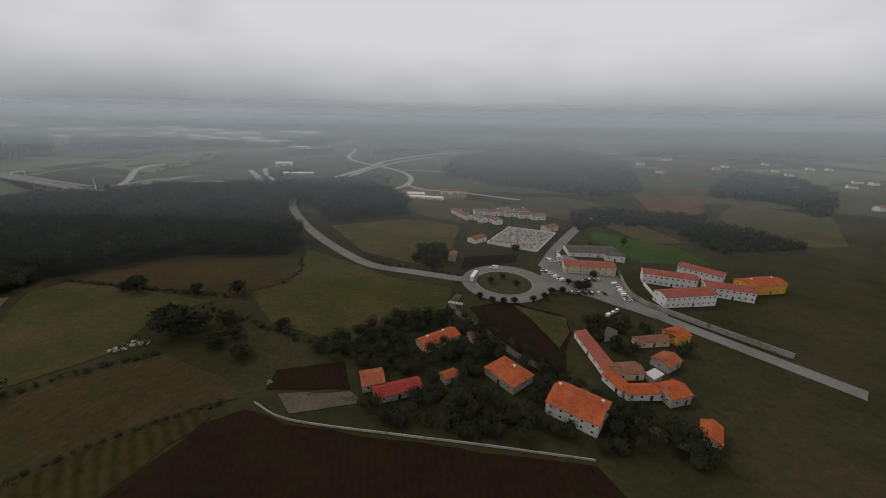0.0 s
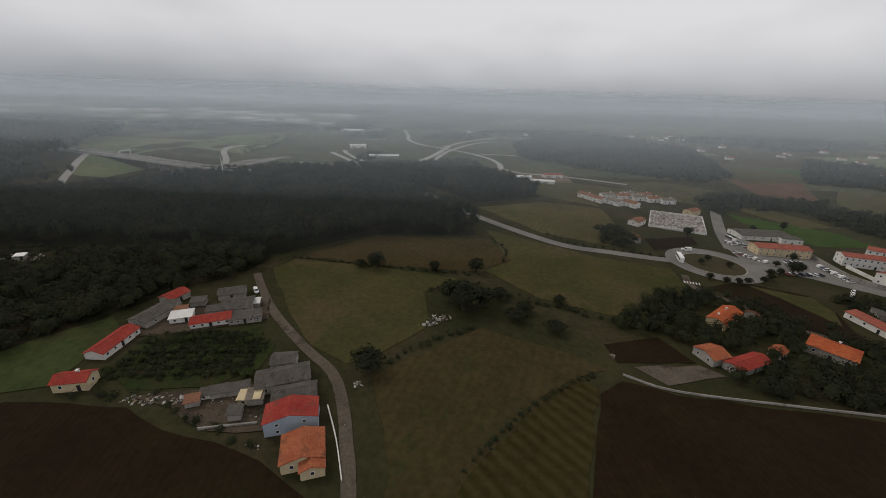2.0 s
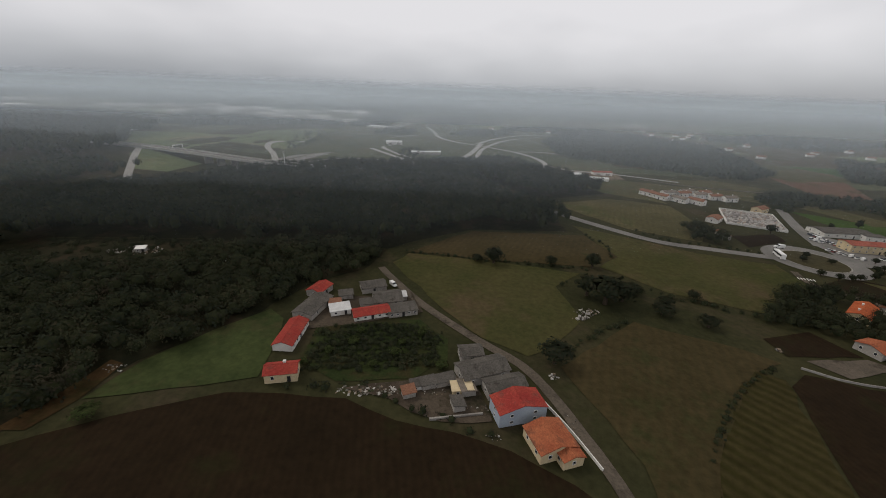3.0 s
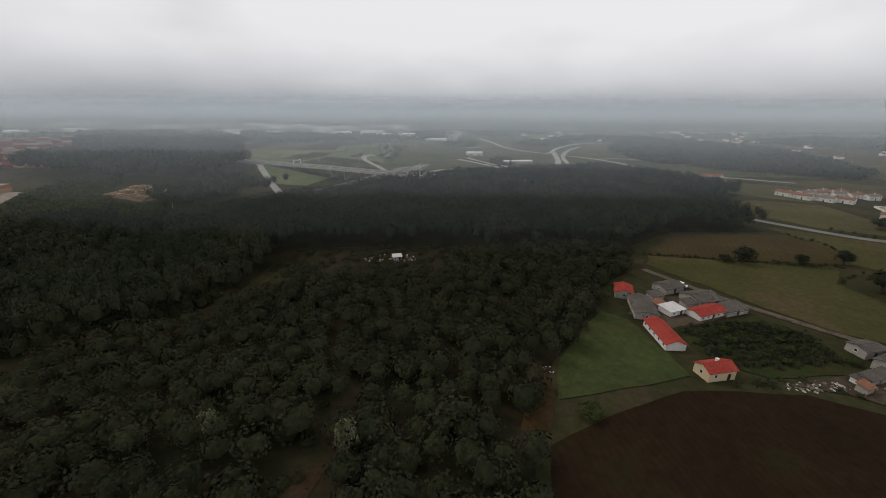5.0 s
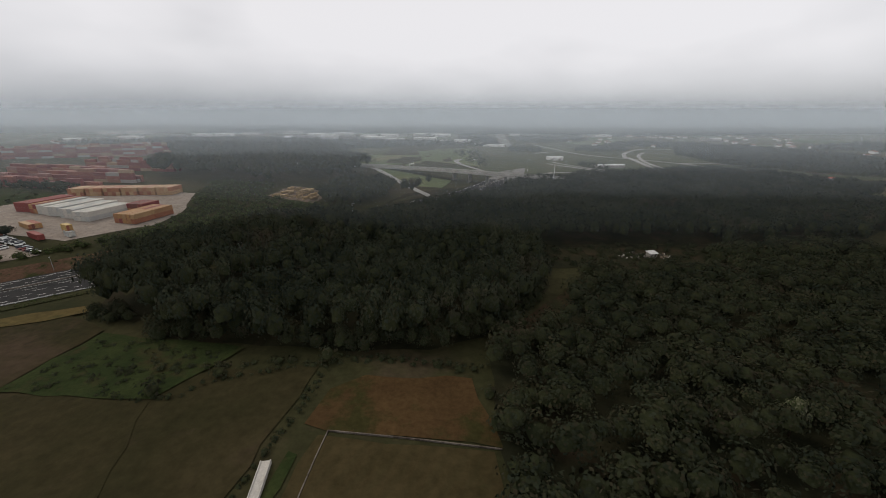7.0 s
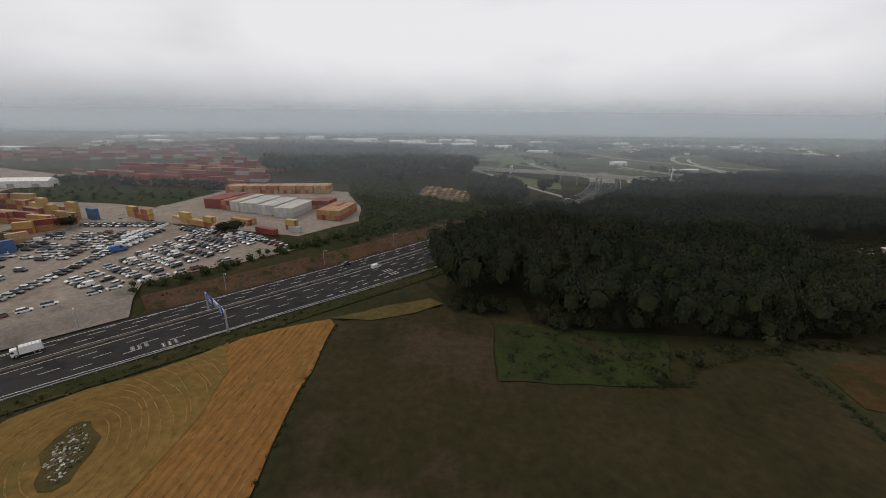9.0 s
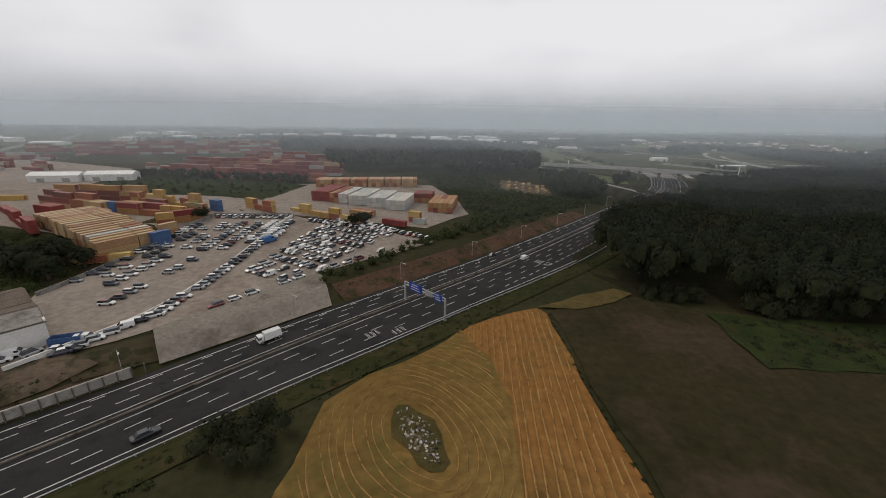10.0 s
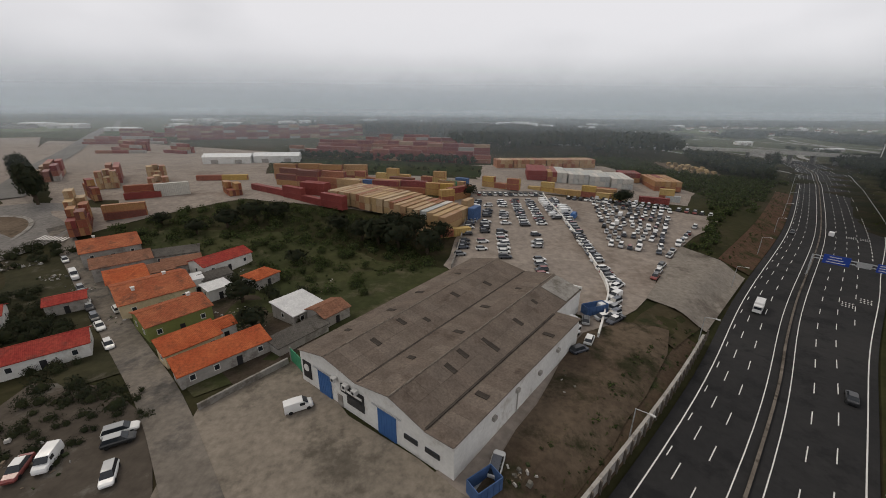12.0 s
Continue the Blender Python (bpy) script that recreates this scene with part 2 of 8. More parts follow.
M_SHEET = mat("dark_roof_sheet", (0.045, 0.038, 0.033), (0.075, 0.065, 0.055), 0.8, 0.85, 0.1)
M_OLDWALL = mat("stained_old_concrete", (0.11, 0.095, 0.08), (0.19, 0.165, 0.14), 0.3, 0.92, 0.3, spots=((0.06, 0.05, 0.04), 0.5, 0.6))
M_GREYROOF = tile_mat("grey_roof_sheet", (0.085, 0.078, 0.070), (0.135, 0.124, 0.110), (0.06, 0.052, 0.044))
M_ZINC = mat("zinc_sheet", (0.5, 0.5, 0.5), (0.62, 0.62, 0.61), 0.5, 0.5, 0.1, 0.2)
M_WHITEW = mat("white_plaster", (0.62, 0.61, 0.58), (0.72, 0.71, 0.68), 0.3, 0.85, 0.1, spots=((0.5, 0.47, 0.42), 0.35, 0.35), grey=0.06)
M_GREYW = mat("grey_plaster", (0.30, 0.28, 0.255), (0.38, 0.36, 0.33), 0.4, 0.9, 0.15, spots=((0.22, 0.2, 0.18), 0.5, 0.5), grey=0.08)
M_CREAMW = mat("cream_plaster", (0.52, 0.42, 0.27), (0.6, 0.5, 0.33), 0.4, 0.88, 0.1, spots=((0.4, 0.33, 0.22), 0.5, 0.3), grey=0.06)
M_BLUEW = mat("pale_blue_plaster", (0.32, 0.37, 0.44), (0.38, 0.43, 0.5), 0.4, 0.88, 0.1, grey=0.06)
M_GREENW = mat("green_plaster", (0.16, 0.18, 0.06), (0.2, 0.22, 0.08), 0.4, 0.88, 0.1, grey=0.06)
M_OCHREW = mat("ochre_plaster", (0.55, 0.28, 0.05), (0.62, 0.34, 0.07), 0.4, 0.88, 0.1, grey=0.06)
M_BLUE = mat("blue_door_paint", (0.045, 0.12, 0.30), (0.06, 0.15, 0.35), 0.5, 0.6, 0.05, grey=0.05)
M_SIGNBLUE = mat("blue_sign_sheet", (0.012, 0.045, 0.26), (0.016, 0.055, 0.3), 0.5, 0.5, 0.0, grey=0.03)
M_STEEL = mat("galvanised_steel", (0.42, 0.43, 0.44), (0.52, 0.53, 0.54), 1.0, 0.45, 0.05, 0.5)
M_DARK = mat("dark_opening", (0.018, 0.018, 0.02), (0.03, 0.03, 0.032), 1.0, 0.6, 0.0)
M_GLASS = mat("window_glass", (0.02, 0.024, 0.03), (0.035, 0.04, 0.046), 1.0, 0.12, 0.0, coat=0.3)
M_RUBBER = mat("tyre_rubber", (0.018, 0.018, 0.018), (0.028, 0.028, 0.028), 3.0, 0.85, 0.0)
M_CARS = mat("car_paint", (0.95, 0.95, 0.95), (1.05, 1.05, 1.05), 1.0, 0.3, 0.0, coat=0.6, grey=0.02, by='object',
             palette=[(0.7, 0.7, 0.69), (0.03, 0.03, 0.034), (0.62, 0.62, 0.61), (0.35, 0.36, 0.37), (0.72, 0.72, 0.7), (0.05, 0.055, 0.07), (0.24, 0.25, 0.26), (0.66, 0.66, 0.65), (0.02, 0.021, 0.022), (0.2, 0.05, 0.045), (0.06, 0.07, 0.09), (0.7, 0.7, 0.69), (0.045, 0.045, 0.048), (0.74, 0.74, 0.73)])
M_VANS = mat("van_paint", (0.68, 0.68, 0.67), (0.75, 0.75, 0.74), 1.0, 0.35, 0.0, coat=0.5, grey=0.02)
M_LAMP = mat("headlamp_glass", (0.5, 0.5, 0.48), (0.6, 0.6, 0.58), 1.0, 0.15, 0.0)
M_CWARM = mat("container_paint", (0.8, 0.8, 0.8), (1.08, 1.06, 1.04), 0.35, 0.6, 0.05, by='object', spots=None,
              palette=[(0.27, 0.085, 0.05), (0.36, 0.19, 0.085), (0.22, 0.045, 0.04), (0.40, 0.25, 0.12), (0.31, 0.12, 0.06), (0.17, 0.06, 0.045), (0.38, 0.21, 0.08)])
M_CTAN = mat("tan_container_paint", (0.85, 0.85, 0.85), (1.08, 1.06, 1.04), 0.35, 0.6, 0.05, by='object',
             palette=[(0.42, 0.29, 0.16), (0.46, 0.34, 0.21), (0.36, 0.22, 0.12), (0.44, 0.30, 0.15), (0.30, 0.13, 0.07)])
M_CWHITE = mat("white_container_paint", (0.88, 0.88, 0.88), (1.06, 1.06, 1.05), 0.35, 0.6, 0.05, by='object',
               palette=[(0.52, 0.50, 0.45), (0.46, 0.46, 0.43), (0.56, 0.53, 0.48), (0.42, 0.43, 0.42)])
M_CYEL = mat("yellow_container_paint", (0.85, 0.85, 0.85), (1.06, 1.05, 1.03), 0.35, 0.6, 0.05, by='object',
             palette=[(0.48, 0.31, 0.08), (0.44, 0.27, 0.10), (0.5, 0.35, 0.13), (0.3, 0.1, 0.06)])
M_CMIX = mat("mixed_container_paint", (0.85, 0.85, 0.85), (1.06, 1.05, 1.03), 0.35, 0.6, 0.05, by='island',
             palette=[(0.26, 0.08, 0.06), (0.29, 0.10, 0.07), (0.24, 0.065, 0.055), (0.36, 0.33, 0.30), (0.22, 0.06, 0.055), (0.30, 0.14, 0.09), (0.2, 0.05, 0.05), (0.25, 0.07, 0.06), (0.27, 0.12, 0.10), (0.36, 0.24, 0.15)])
M_CBLUE = mat("blue_container_paint", (0.05, 0.10, 0.22), (0.07, 0.13, 0.27), 0.4, 0.6, 0.05)
M_CGREEN = mat("green_container_paint", (0.04, 0.22, 0.11), (0.06, 0.26, 0.14), 0.4, 0.6, 0.05)
M_CRED = mat("dull_red_container_paint", (0.19, 0.036, 0.032), (0.25, 0.055, 0.045), 0.4, 0.65, 0.05)
M_PALEC = mat("pale_concrete", (0.42, 0.40, 0.37), (0.5, 0.48, 0.44), 0.4, 0.9, 0.1, spots=((0.3, 0.28, 0.25), 0.6, 0.3))
M_RUBBLE = mat("rubble", (0.75, 0.75, 0.75), (1.05, 1.05, 1.05), 0.8, 0.9, 0.2, by='island', palette=[(0.42, 0.40, 0.37), (0.16, 0.15, 0.13), (0.10, 0.09, 0.075), (0.5, 0.48, 0.45), (0.2, 0.16, 0.12), (0.05, 0.06, 0.03)])
M_STONE = mat("cemetery_stone", (0.8, 0.8, 0.8), (1.05, 1.05, 1.05), 0.8, 0.7, 0.1, by='island', palette=[(0.55, 0.52, 0.49), (0.42, 0.4, 0.38), (0.62, 0.6, 0.57), (0.3, 0.28, 0.27), (0.5, 0.42, 0.36)])
M_BUSH = mat("bush_leaves", (0.6, 0.6, 0.6), (1.15, 1.15, 1.1), 0.5, 0.8, 0, palette=[(0.055, 0.078, 0.026), (0.068, 0.09, 0.032), (0.045, 0.062, 0.024), (0.08, 0.09, 0.036)], by='island')
M_PALE = mat("flowering_leaves", (0.7, 0.7, 0.7), (1.1, 1.1, 1.1), 0.5, 0.8, 0, palette=[(0.2, 0.2, 0.13), (0.14, 0.15, 0.085), (0.08, 0.1, 0.045)], by='island')
leafy(M_BUSH)
leafy(M_PALE)
M_DARKPAINT = mat("dark_car_paint", (0.02, 0.021, 0.023), (0.03, 0.031, 0.033), 1.0, 0.3, 0.0, coat=0.6, grey=0.02)
M_YARDDIRT = field_mat("yard_dirt", (0.055, 0.043, 0.032), (0.09, 0.072, 0.054), spots=((0.035, 0.032, 0.02), 0.2, 0.5), scale=0.15)

# ---- ground: one sheet, gently falling to the east, cut by the motorway ----
MW = [(-560, -84), (-500, -34), (-436.6, 22.1), (-405.4, 54.0), (-363.4, 95.1), (-314.6, 148.4), (-286, 181), (-253, 224), (-220, 300), (-203, 397), (-196, 450), (-170, 690), (-100, 1300)]


def smooth_line(pts, step=3.0):
    """A Catmull-Rom curve through plan points, cut into even steps."""
    P = [np.array(p, float) for p in pts]
    P = [2 * P[0] - P[1]] + P + [2 * P[-1] - P[-2]]
    out = []
    for a, b, c, d in zip(P, P[1:], P[2:], P[3:]):
        n = max(2, int(np.linalg.norm(c - b) / step))
        for k in range(n):
            t = k / n
            out.append(0.5 * (2 * b + (c - a) * t + (2 * a - 5 * b + 4 * c - d) * t * t + (3 * b - a - 3 * c + d) * t ** 3))
    out.append(P[-2])
    return np.array(out)


MWL = smooth_line(MW, 4.0)
MWT = np.gradient(MWL, axis=0)
MWT /= np.linalg.norm(MWT, axis=1, keepdims=True)


def mw_offset(x, y):
    """Signed distance east of the motorway's middle, and the place along it."""
    d = np.hypot(MWL[:, 0] - x, MWL[:, 1] - y)
    k = int(d.argmin())
    nx, ny = MWT[k, 1], -MWT[k, 0]
    return (x - MWL[k, 0]) * nx + (y - MWL[k, 1]) * ny, MWL[k, 1]


def step01(a, b, v):
    v = min(1.0, max(0.0, (v - a) / (b - a)))
    return v * v * (3 - 2 * v)


def mw_east(x):
    """How far the eastern carriageway's edge line lies from the middle: it widens northwards."""
    return 6.7 + 3.0 * step01(-432, -388, x) + 2.8 * step01(-390, -345, x)


def ground_z(x, y):
    u = min(0.0, max(-1.35, -(x + 400) / 400))
    z = 1.612 * u - 3.097 * u * u
    if x < -180 and -90 < y < 700:
        off, along = mw_offset(x, y)
        if off < 40:
            fade = (1 - step01(190, 250, along)) * step01(-560, -520, max(x, off * 4 - 330) if off < -60 else x)
            north = step01(55, 105, y) * (1 - step01(480, 680, y))
            if off > -60:
                bed = 1 - step01(-7.6, -13.0, off) if off < 0 else 1 - step01(0.9, 5.2, off - mw_east(x))
                z -= 0.7 * bed * fade
            west = step01(-7.6, -13.0, off)
            z += west * (1.2 * (1 - step01(-40, -60, off)) * (1 - step01(120, 160, y)) * step01(-600, -540, x) + min(4.6, 0.07 * max(0.0, -off - 13)) * north)
            z += west * 0.8 * step01(-40, -60, off) * north
    return z


def part(name, bm, material, parent=None, label="", smooth=False):
    """Links a bmesh as one mesh object, under a thing where one is given."""
    me = bpy.data.meshes.new(name)
    bm.to_mesh(me)
    bm.free()
    if smooth:
        me.shade_smooth()
    for m in (material if isinstance(material, (list, tuple)) else [material]):
        me.materials.append(m)
    ob = new(name, me)
    if parent is not None:
        ob.parent = parent
    if label:
        ob["label"] = label
    return ob


def raw(name, verts, faces, material, parent=None, smooth=False):
    me = bpy.data.meshes.new(name)
    me.from_pydata([tuple(v) for v in verts], [], [tuple(f) for f in faces])
    if smooth:
        me.shade_smooth()
    me.materials.append(material)
    ob = new(name, me)
    if parent is not None:
        ob.parent = parent
    return ob


def spread(*ranges):
    out = []
    for a, b, s in ranges:
        out += list(np.arange(a, b, s))
    return out


gx = spread((-4500, -1500, 300), (-1500, -700, 80), (-700, -560, 20), (-560, -220, 2.6), (-220, 200, 10), (200, 800, 60), (800, 4500, 300)) + [4500]
gy = spread((-900, -120, 60), (-120, -30, 10), (-30, 220, 2.6), (220, 420, 10), (420, 900, 60), (900, 4900, 300)) + [4900]
gv = [(x, y, ground_z(x, y) - 0.05) for y in gy for x in gx]
nx_ = len(gx)
gf = [(j * nx_ + i, j * nx_ + i + 1, (j + 1) * nx_ + i + 1, (j + 1) * nx_ + i) for j in range(len(gy) - 1) for i in range(nx_ - 1)]
ground = tagged(raw("ground", gv, gf, M_LAND, smooth=True), "rough dark grassland reaching to a misty horizon", "ground", kind="structure")


def inside(x, y, poly):
    hit = False
    for (x1, y1), (x2, y2) in zip(poly, poly[1:] + poly[:1]):
        if (y1 > y) != (y2 > y) and x < (x2 - x1) * (y - y1) / (y2 - y1) + x1:
            hit = not hit
    return hit


def patch(name, poly, material, label, category="field", lift=0.06, cell=6.0, wobble=0.5):
    """A piece of land with its own cover, laid over the ground along its shape."""
    rnd = random.Random(len(poly) + int(abs(poly[0][0]) * 7))
    edge = []
    for (x1, y1), (x2, y2) in zip(poly, poly[1:] + poly[:1]):
        n = max(1, int(math.hypot(x2 - x1, y2 - y1) / 4))
        for k in range(n):
            w = wobble if k else 0
            edge.append((x1 + (x2 - x1) * k / n + rnd.uniform(-w, w), y1 + (y2 - y1) * k / n + rnd.uniform(-w, w)))
    bm = bmesh.new()
    bm.faces.new([bm.verts.new((x, y, 0)) for x, y in edge])
    xs, ys = [p[0] for p in edge], [p[1] for p in edge]
    for lo, hi, axis in ((min(xs), max(xs), 0), (min(ys), max(ys), 1)):
        c = lo + cell
        while c < hi:
            co, no = [0, 0, 0], [0, 0, 0]
            co[axis], no[axis] = c, 1
            bmesh.ops.bisect_plane(bm, geom=bm.verts[:] + bm.edges[:] + bm.faces[:], plane_co=co, plane_no=no)
            c += cell
    for v in bm.verts:
        v.co.z = ground_z(v.co.x, v.co.y) + lift
    bmesh.ops.recalc_face_normals(bm, faces=bm.faces)
    if sum(f.normal.z for f in bm.faces) < 0:
        bmesh.ops.reverse_faces(bm, faces=bm.faces)
    return tagged(part(name, bm, material), label, category, kind="structure")


def ribbon(line, left, right, lift, thick=0.0, drop=False, z=None):
    """A strip along a plan line between two offsets (positive to the east side when going north), as a bmesh."""
    T = np.gradient(line, axis=0)
    T /= np.linalg.norm(T, axis=1, keepdims=True)
    bm = bmesh.new()
    rows = []
    n = max(1, int(abs((right(-300) if callable(right) else right) - (left(-300) if callable(left) else left)) / 4.0))
    for (x, y), (tx, ty) in zip(line, T):
        row = []
        for k in range(n + 1):
            lo_, hi_ = (left(x) if callable(left) else left), (right(x) if callable(right) else right)
            o = lo_ + (hi_ - lo_) * k / n
            px, py = x + ty * o, y - tx * o
            row.append(bm.verts.new((px, py, (ground_z(px, py) if z is None else z) + lift)))
        rows.append(row)
    for a, b in zip(rows, rows[1:]):
        for k in range(n):
            bm.faces.new((a[k], a[k + 1], b[k + 1], b[k]))
    if thick:
        geom = bmesh.ops.extrude_face_region(bm, geom=bm.faces[:])
        for v in geom["geom"]:
            if isinstance(v, bmesh.types.BMVert):
                v.co.z += thick
    return bm

# ---- fields ----
patch("meadow", [(-60.8, 112.7), (-50.5, 122.1), (-55.6, 156.8), (-38, 144), (-16.9, 129.2), (5.8, 121.1), (3.5, 106.7), (-10.9, 91.4), (-24.9, 85.4), (-46.6, 95.7)], M_OLIVE, "olive green meadow with drying patches beside a road")
patch("dry_field", [(-124, 119), (-99.3, 143.2), (-54.7, 143.4), (-51.4, 122.1), (-64.3, 112.5), (-92, 114), (-108, 117)], M_TAN, "dry brownish field edged by a hedge")
patch("meadow", [(-114.4, 85.8), (-128, 110), (-123.4, 118), (-108, 116), (-92, 113), (-69.1, 107.2), (-79.7, 97.7), (-78.7, 79.5), (-89.5, 67.7), (-95, 65), (-104, 71)], M_OLIVE, "plain olive meadow beside a dusty lane")
patch("dry_field", [(-89, 62), (-65.2, 80), (-45, 69.9), (-39.9, 65.5), (-47, 62.7), (-54.9, 57), (-71, 40.6), (-82, 24), (-86, 24), (-83, 40)], M_TAN, "brownish dry field with a few white objects")
patch("mown_strip", [(-71.1, 40.6), (-54.9, 57.9), (-47.9, 62.7), (-43.7, 60), (-52.9, 40.8), (-62, 22), (-84, 22)], M_STRIP, "mown strip of grass with pale tracks")
patch("ploughed_field", [(-44.1, 58.2), (-38, 62), (-28.5, 58.2), (-7, 55.0), (29, 50.0), (44, 18), (-62, 18), (-52, 40.8)], M_BROWN, "bare dark brown ploughed field behind a white wall")
patch("ploughed_field", [(-182, 14), (-176.7, 40.8), (-162, 48.1), (-150.7, 52.4), (-141, 52.5), (-130, 51.8), (-120.8, 47.2), (-107.3, 43.7), (-98.6, 39.1), (-91, 33), (-88, 14)], M_BROWN, "bare dark brown ploughed field below a hamlet")
patch("meadow", [(-55.0, 191.7), (-16.7, 209.5), (13.1, 199.3), (7.2, 162.3), (-6.9, 142.1), (-31.5, 154.8)], M_PALEF, "dry olive field between road and houses")
patch("green_field", [(82.4, 202.0), (117.5, 173.1), (119.5, 151.5), (87.4, 151.9), (80, 180)], M_GREEN, "fresh green crop field")
patch("dry_field", [(95.6, 215.2), (116.2, 230.8), (126.2, 182.5), (105.1, 177.9)], M_PALEF, "tan dry field")
patch("ploughed_field", [(160.0, 306.0), (209.9, 385.0), (251.0, 351.1), (171.9, 235.9), (139.7, 234.2)], M_RED, "reddish brown ploughed field")
patch("dry_field", [(181.4, 236.4), (221.6, 275.6), (260, 240), (210, 180), (188.7, 177.2), (173.5, 210.8)], M_PALEF, "tan dry field edged by trees")
patch("stubble_field", [(-398, 38.2), (-393.6, 43.8), (-389, 46.8), (-379, 57.4), (-374.7, 60.3), (-366, 64.4), (-364.6, 62.3), (-364.8, 39.0), (-364.0, 10), (-400, 10)], M_WHEAT, "golden brown stubble field with straight harvest rows", lift=0.16, cell=2.0)
patch("stubble_turnings", [(-398.2, 38.3), (-393.7, 43.9), (-389.1, 46.9), (-380.6, 56.0), (-376.5, 48), (-375.5, 36), (-377, 22), (-383, 10), (-400.2, 10)], M_WHEATRING, "stubble with curving harvest rows round a stone heap", lift=0.22, cell=2.0)
patch("weedy_patch", [(-386.4 + 5.4 * math.cos(k * 0.4488) * 0.5 - (2.3 + 0.5 * math.sin(k * 2.1)) * math.sin(k * 0.4488) * -0.866, 33.3 + 5.4 * math.cos(k * 0.4488) * -0.866 + (2.3 + 0.5 * math.sin(k * 2.1)) * math.sin(k * 0.4488) * 0.5) for k in range(14)], M_ROUGH, "weedy soil round a stone heap", lift=0.27, cell=2.0)


def windrows():
    """Low ridges of straw: rings round the stone heap, straight rows beyond."""
    rnd = random.Random(91)
    ringed = [(-397.6, 37.6), (-393.4, 43.0), (-388.8, 46.2), (-381, 54.4), (-377, 48), (-376, 36), (-377.5, 22), (-383.5, 11.5), (-398.8, 11.5)]
    straight = [(-381, 54.8), (-375, 59.6), (-366.2, 63.6), (-365.2, 60), (-365.4, 39), (-364.8, 11), (-382, 11), (-376.5, 22), (-375, 36), (-376, 48)]
    lines = []
    for k in range(17):
        a, b = 3.4 + 1.02 * k, 6.2 + 1.2 * k
        ph = rnd.uniform(0, 6)
        pts = []
        for q in range(150):
            f = q / 150 * 6.2832
            w = 1 + 0.035 * math.sin(3 * f + ph) + 0.025 * noise.noise(Vector((math.cos(f) * 3, math.sin(f) * 3, k * 0.4)))
            u, v = b * math.cos(f) * w, a * math.sin(f) * w
            t_ = -1.05 if k < 5 else -1.05 - 0.06 * (k - 5)
            pts.append((-386.4 + u * math.cos(t_) - v * math.sin(t_), 33.3 + u * math.sin(t_) + v * math.cos(t_)))
        lines.append((pts, ringed))
    for k in range(22):
        x0 = -386 + k * 1.05
        lines.append(([(x0 + 0.10 * q * 0.8 + 0.25 * noise.noise(Vector((k * 0.7, q * 0.12, 3.0))), 10.5 + q * 0.8) for q in range(68)], straight))
    bm = bmesh.new()
    for pts, poly in lines:
        for (x1, y1), (x2, y2) in zip(pts, pts[1:]):
            if not (inside(x1, y1, poly) and inside(x2, y2, poly)) or rnd.random() < 0.04:
                continue
            dx, dy = x2 - x1, y2 - y1
            q = math.hypot(dx, dy)
            nx, ny = -dy / q, dx / q
            w, h = rnd.uniform(0.08, 0.14), rnd.uniform(0.05, 0.11)
            z1, z2 = ground_z(x1, y1) + 0.17, ground_z(x2, y2) + 0.17
            V = [bm.verts.new(p) for p in ((x1 + nx * w, y1 + ny * w, z1), (x1, y1, z1 + 0.07 + h), (x1 - nx * w, y1 - ny * w, z1), (x2 + nx * w, y2 + ny * w, z2), (x2, y2, z2 + 0.07 + h), (x2 - nx * w, y2 - ny * w, z2))]
            for f in ((0, 1, 4, 3), (1, 2, 5, 4), (0, 2, 1), (3, 4, 5)):
                bm.faces.new([V[m] for m in f])
    bmesh.ops.recalc_face_normals(bm, faces=bm.faces)
    return tagged(part("straw_rows", bm, M_STRAW), "low pale straw rows lying on stubble", "straw rows", kind="stuff")


M_STRAW = mat("straw", (0.26, 0.155, 0.055), (0.34, 0.21, 0.08), 0.4, 0.95, 0.3, spots=((0.18, 0.11, 0.04), 0.5, 0.5))
windrows()
patch("stubble_field", [(-366, 64.5), (-356, 70), (-347.5, 73.5), (-344.8, 71), (-350, 67), (-358, 63.8)], field_mat("pale_rough_grass", (0.085, 0.066, 0.026), (0.13, 0.095, 0.038), spots=((0.06, 0.055, 0.022), 0.1, 0.5)), "small stubble patch beside a verge", lift=0.34, cell=2.0)
patch("dark_meadow", [(-363.9, 62.5), (-352.2, 72.2), (-335.6, 64.1), (-337.2, 45.8), (-312.5, 44.8), (-300, 10), (-363.2, 10)], M_DARKF, "dark olive brown field beside a wood", lift=0.2, cell=2.5)
patch("green_patch", [(-335.0, 63.0), (-305.4, 58.7), (-312.5, 45.2), (-337.0, 46.1)], M_UNDER, "patch of fresh green undergrowth at the wood's edge", lift=0.28, cell=2.5)
patch("dark_meadow", [(-290.5, 54.0), (-293.5, 30), (-296, 10), (-345, 10), (-345, 46), (-318, 50), (-305.1, 52.5)], M_DARKF, "dark olive meadow", lift=0.12, cell=2.5)
patch("dry_field", [(-288.5, 41.1), (-287.0, 48.2), (-282.2, 51.7), (-265.0, 51.2), (-261.8, 37.5), (-284.8, 39.8)], M_RUST, "reddish dry field bordered by a path")
patch("dry_field", [(-286, 39.2), (-263.0, 36.9), (-261.5, 10), (-291.5, 10)], M_TAN, "brownish dry field beside a ditch")

# ---- roads ----
def road(name, pts, width, material, label, lift=0.10, category="road"):
    line = smooth_line(pts, 3.0)
    return tagged(part(name, ribbon(line, -width / 2, width / 2, lift), material), label, category, kind="structure")


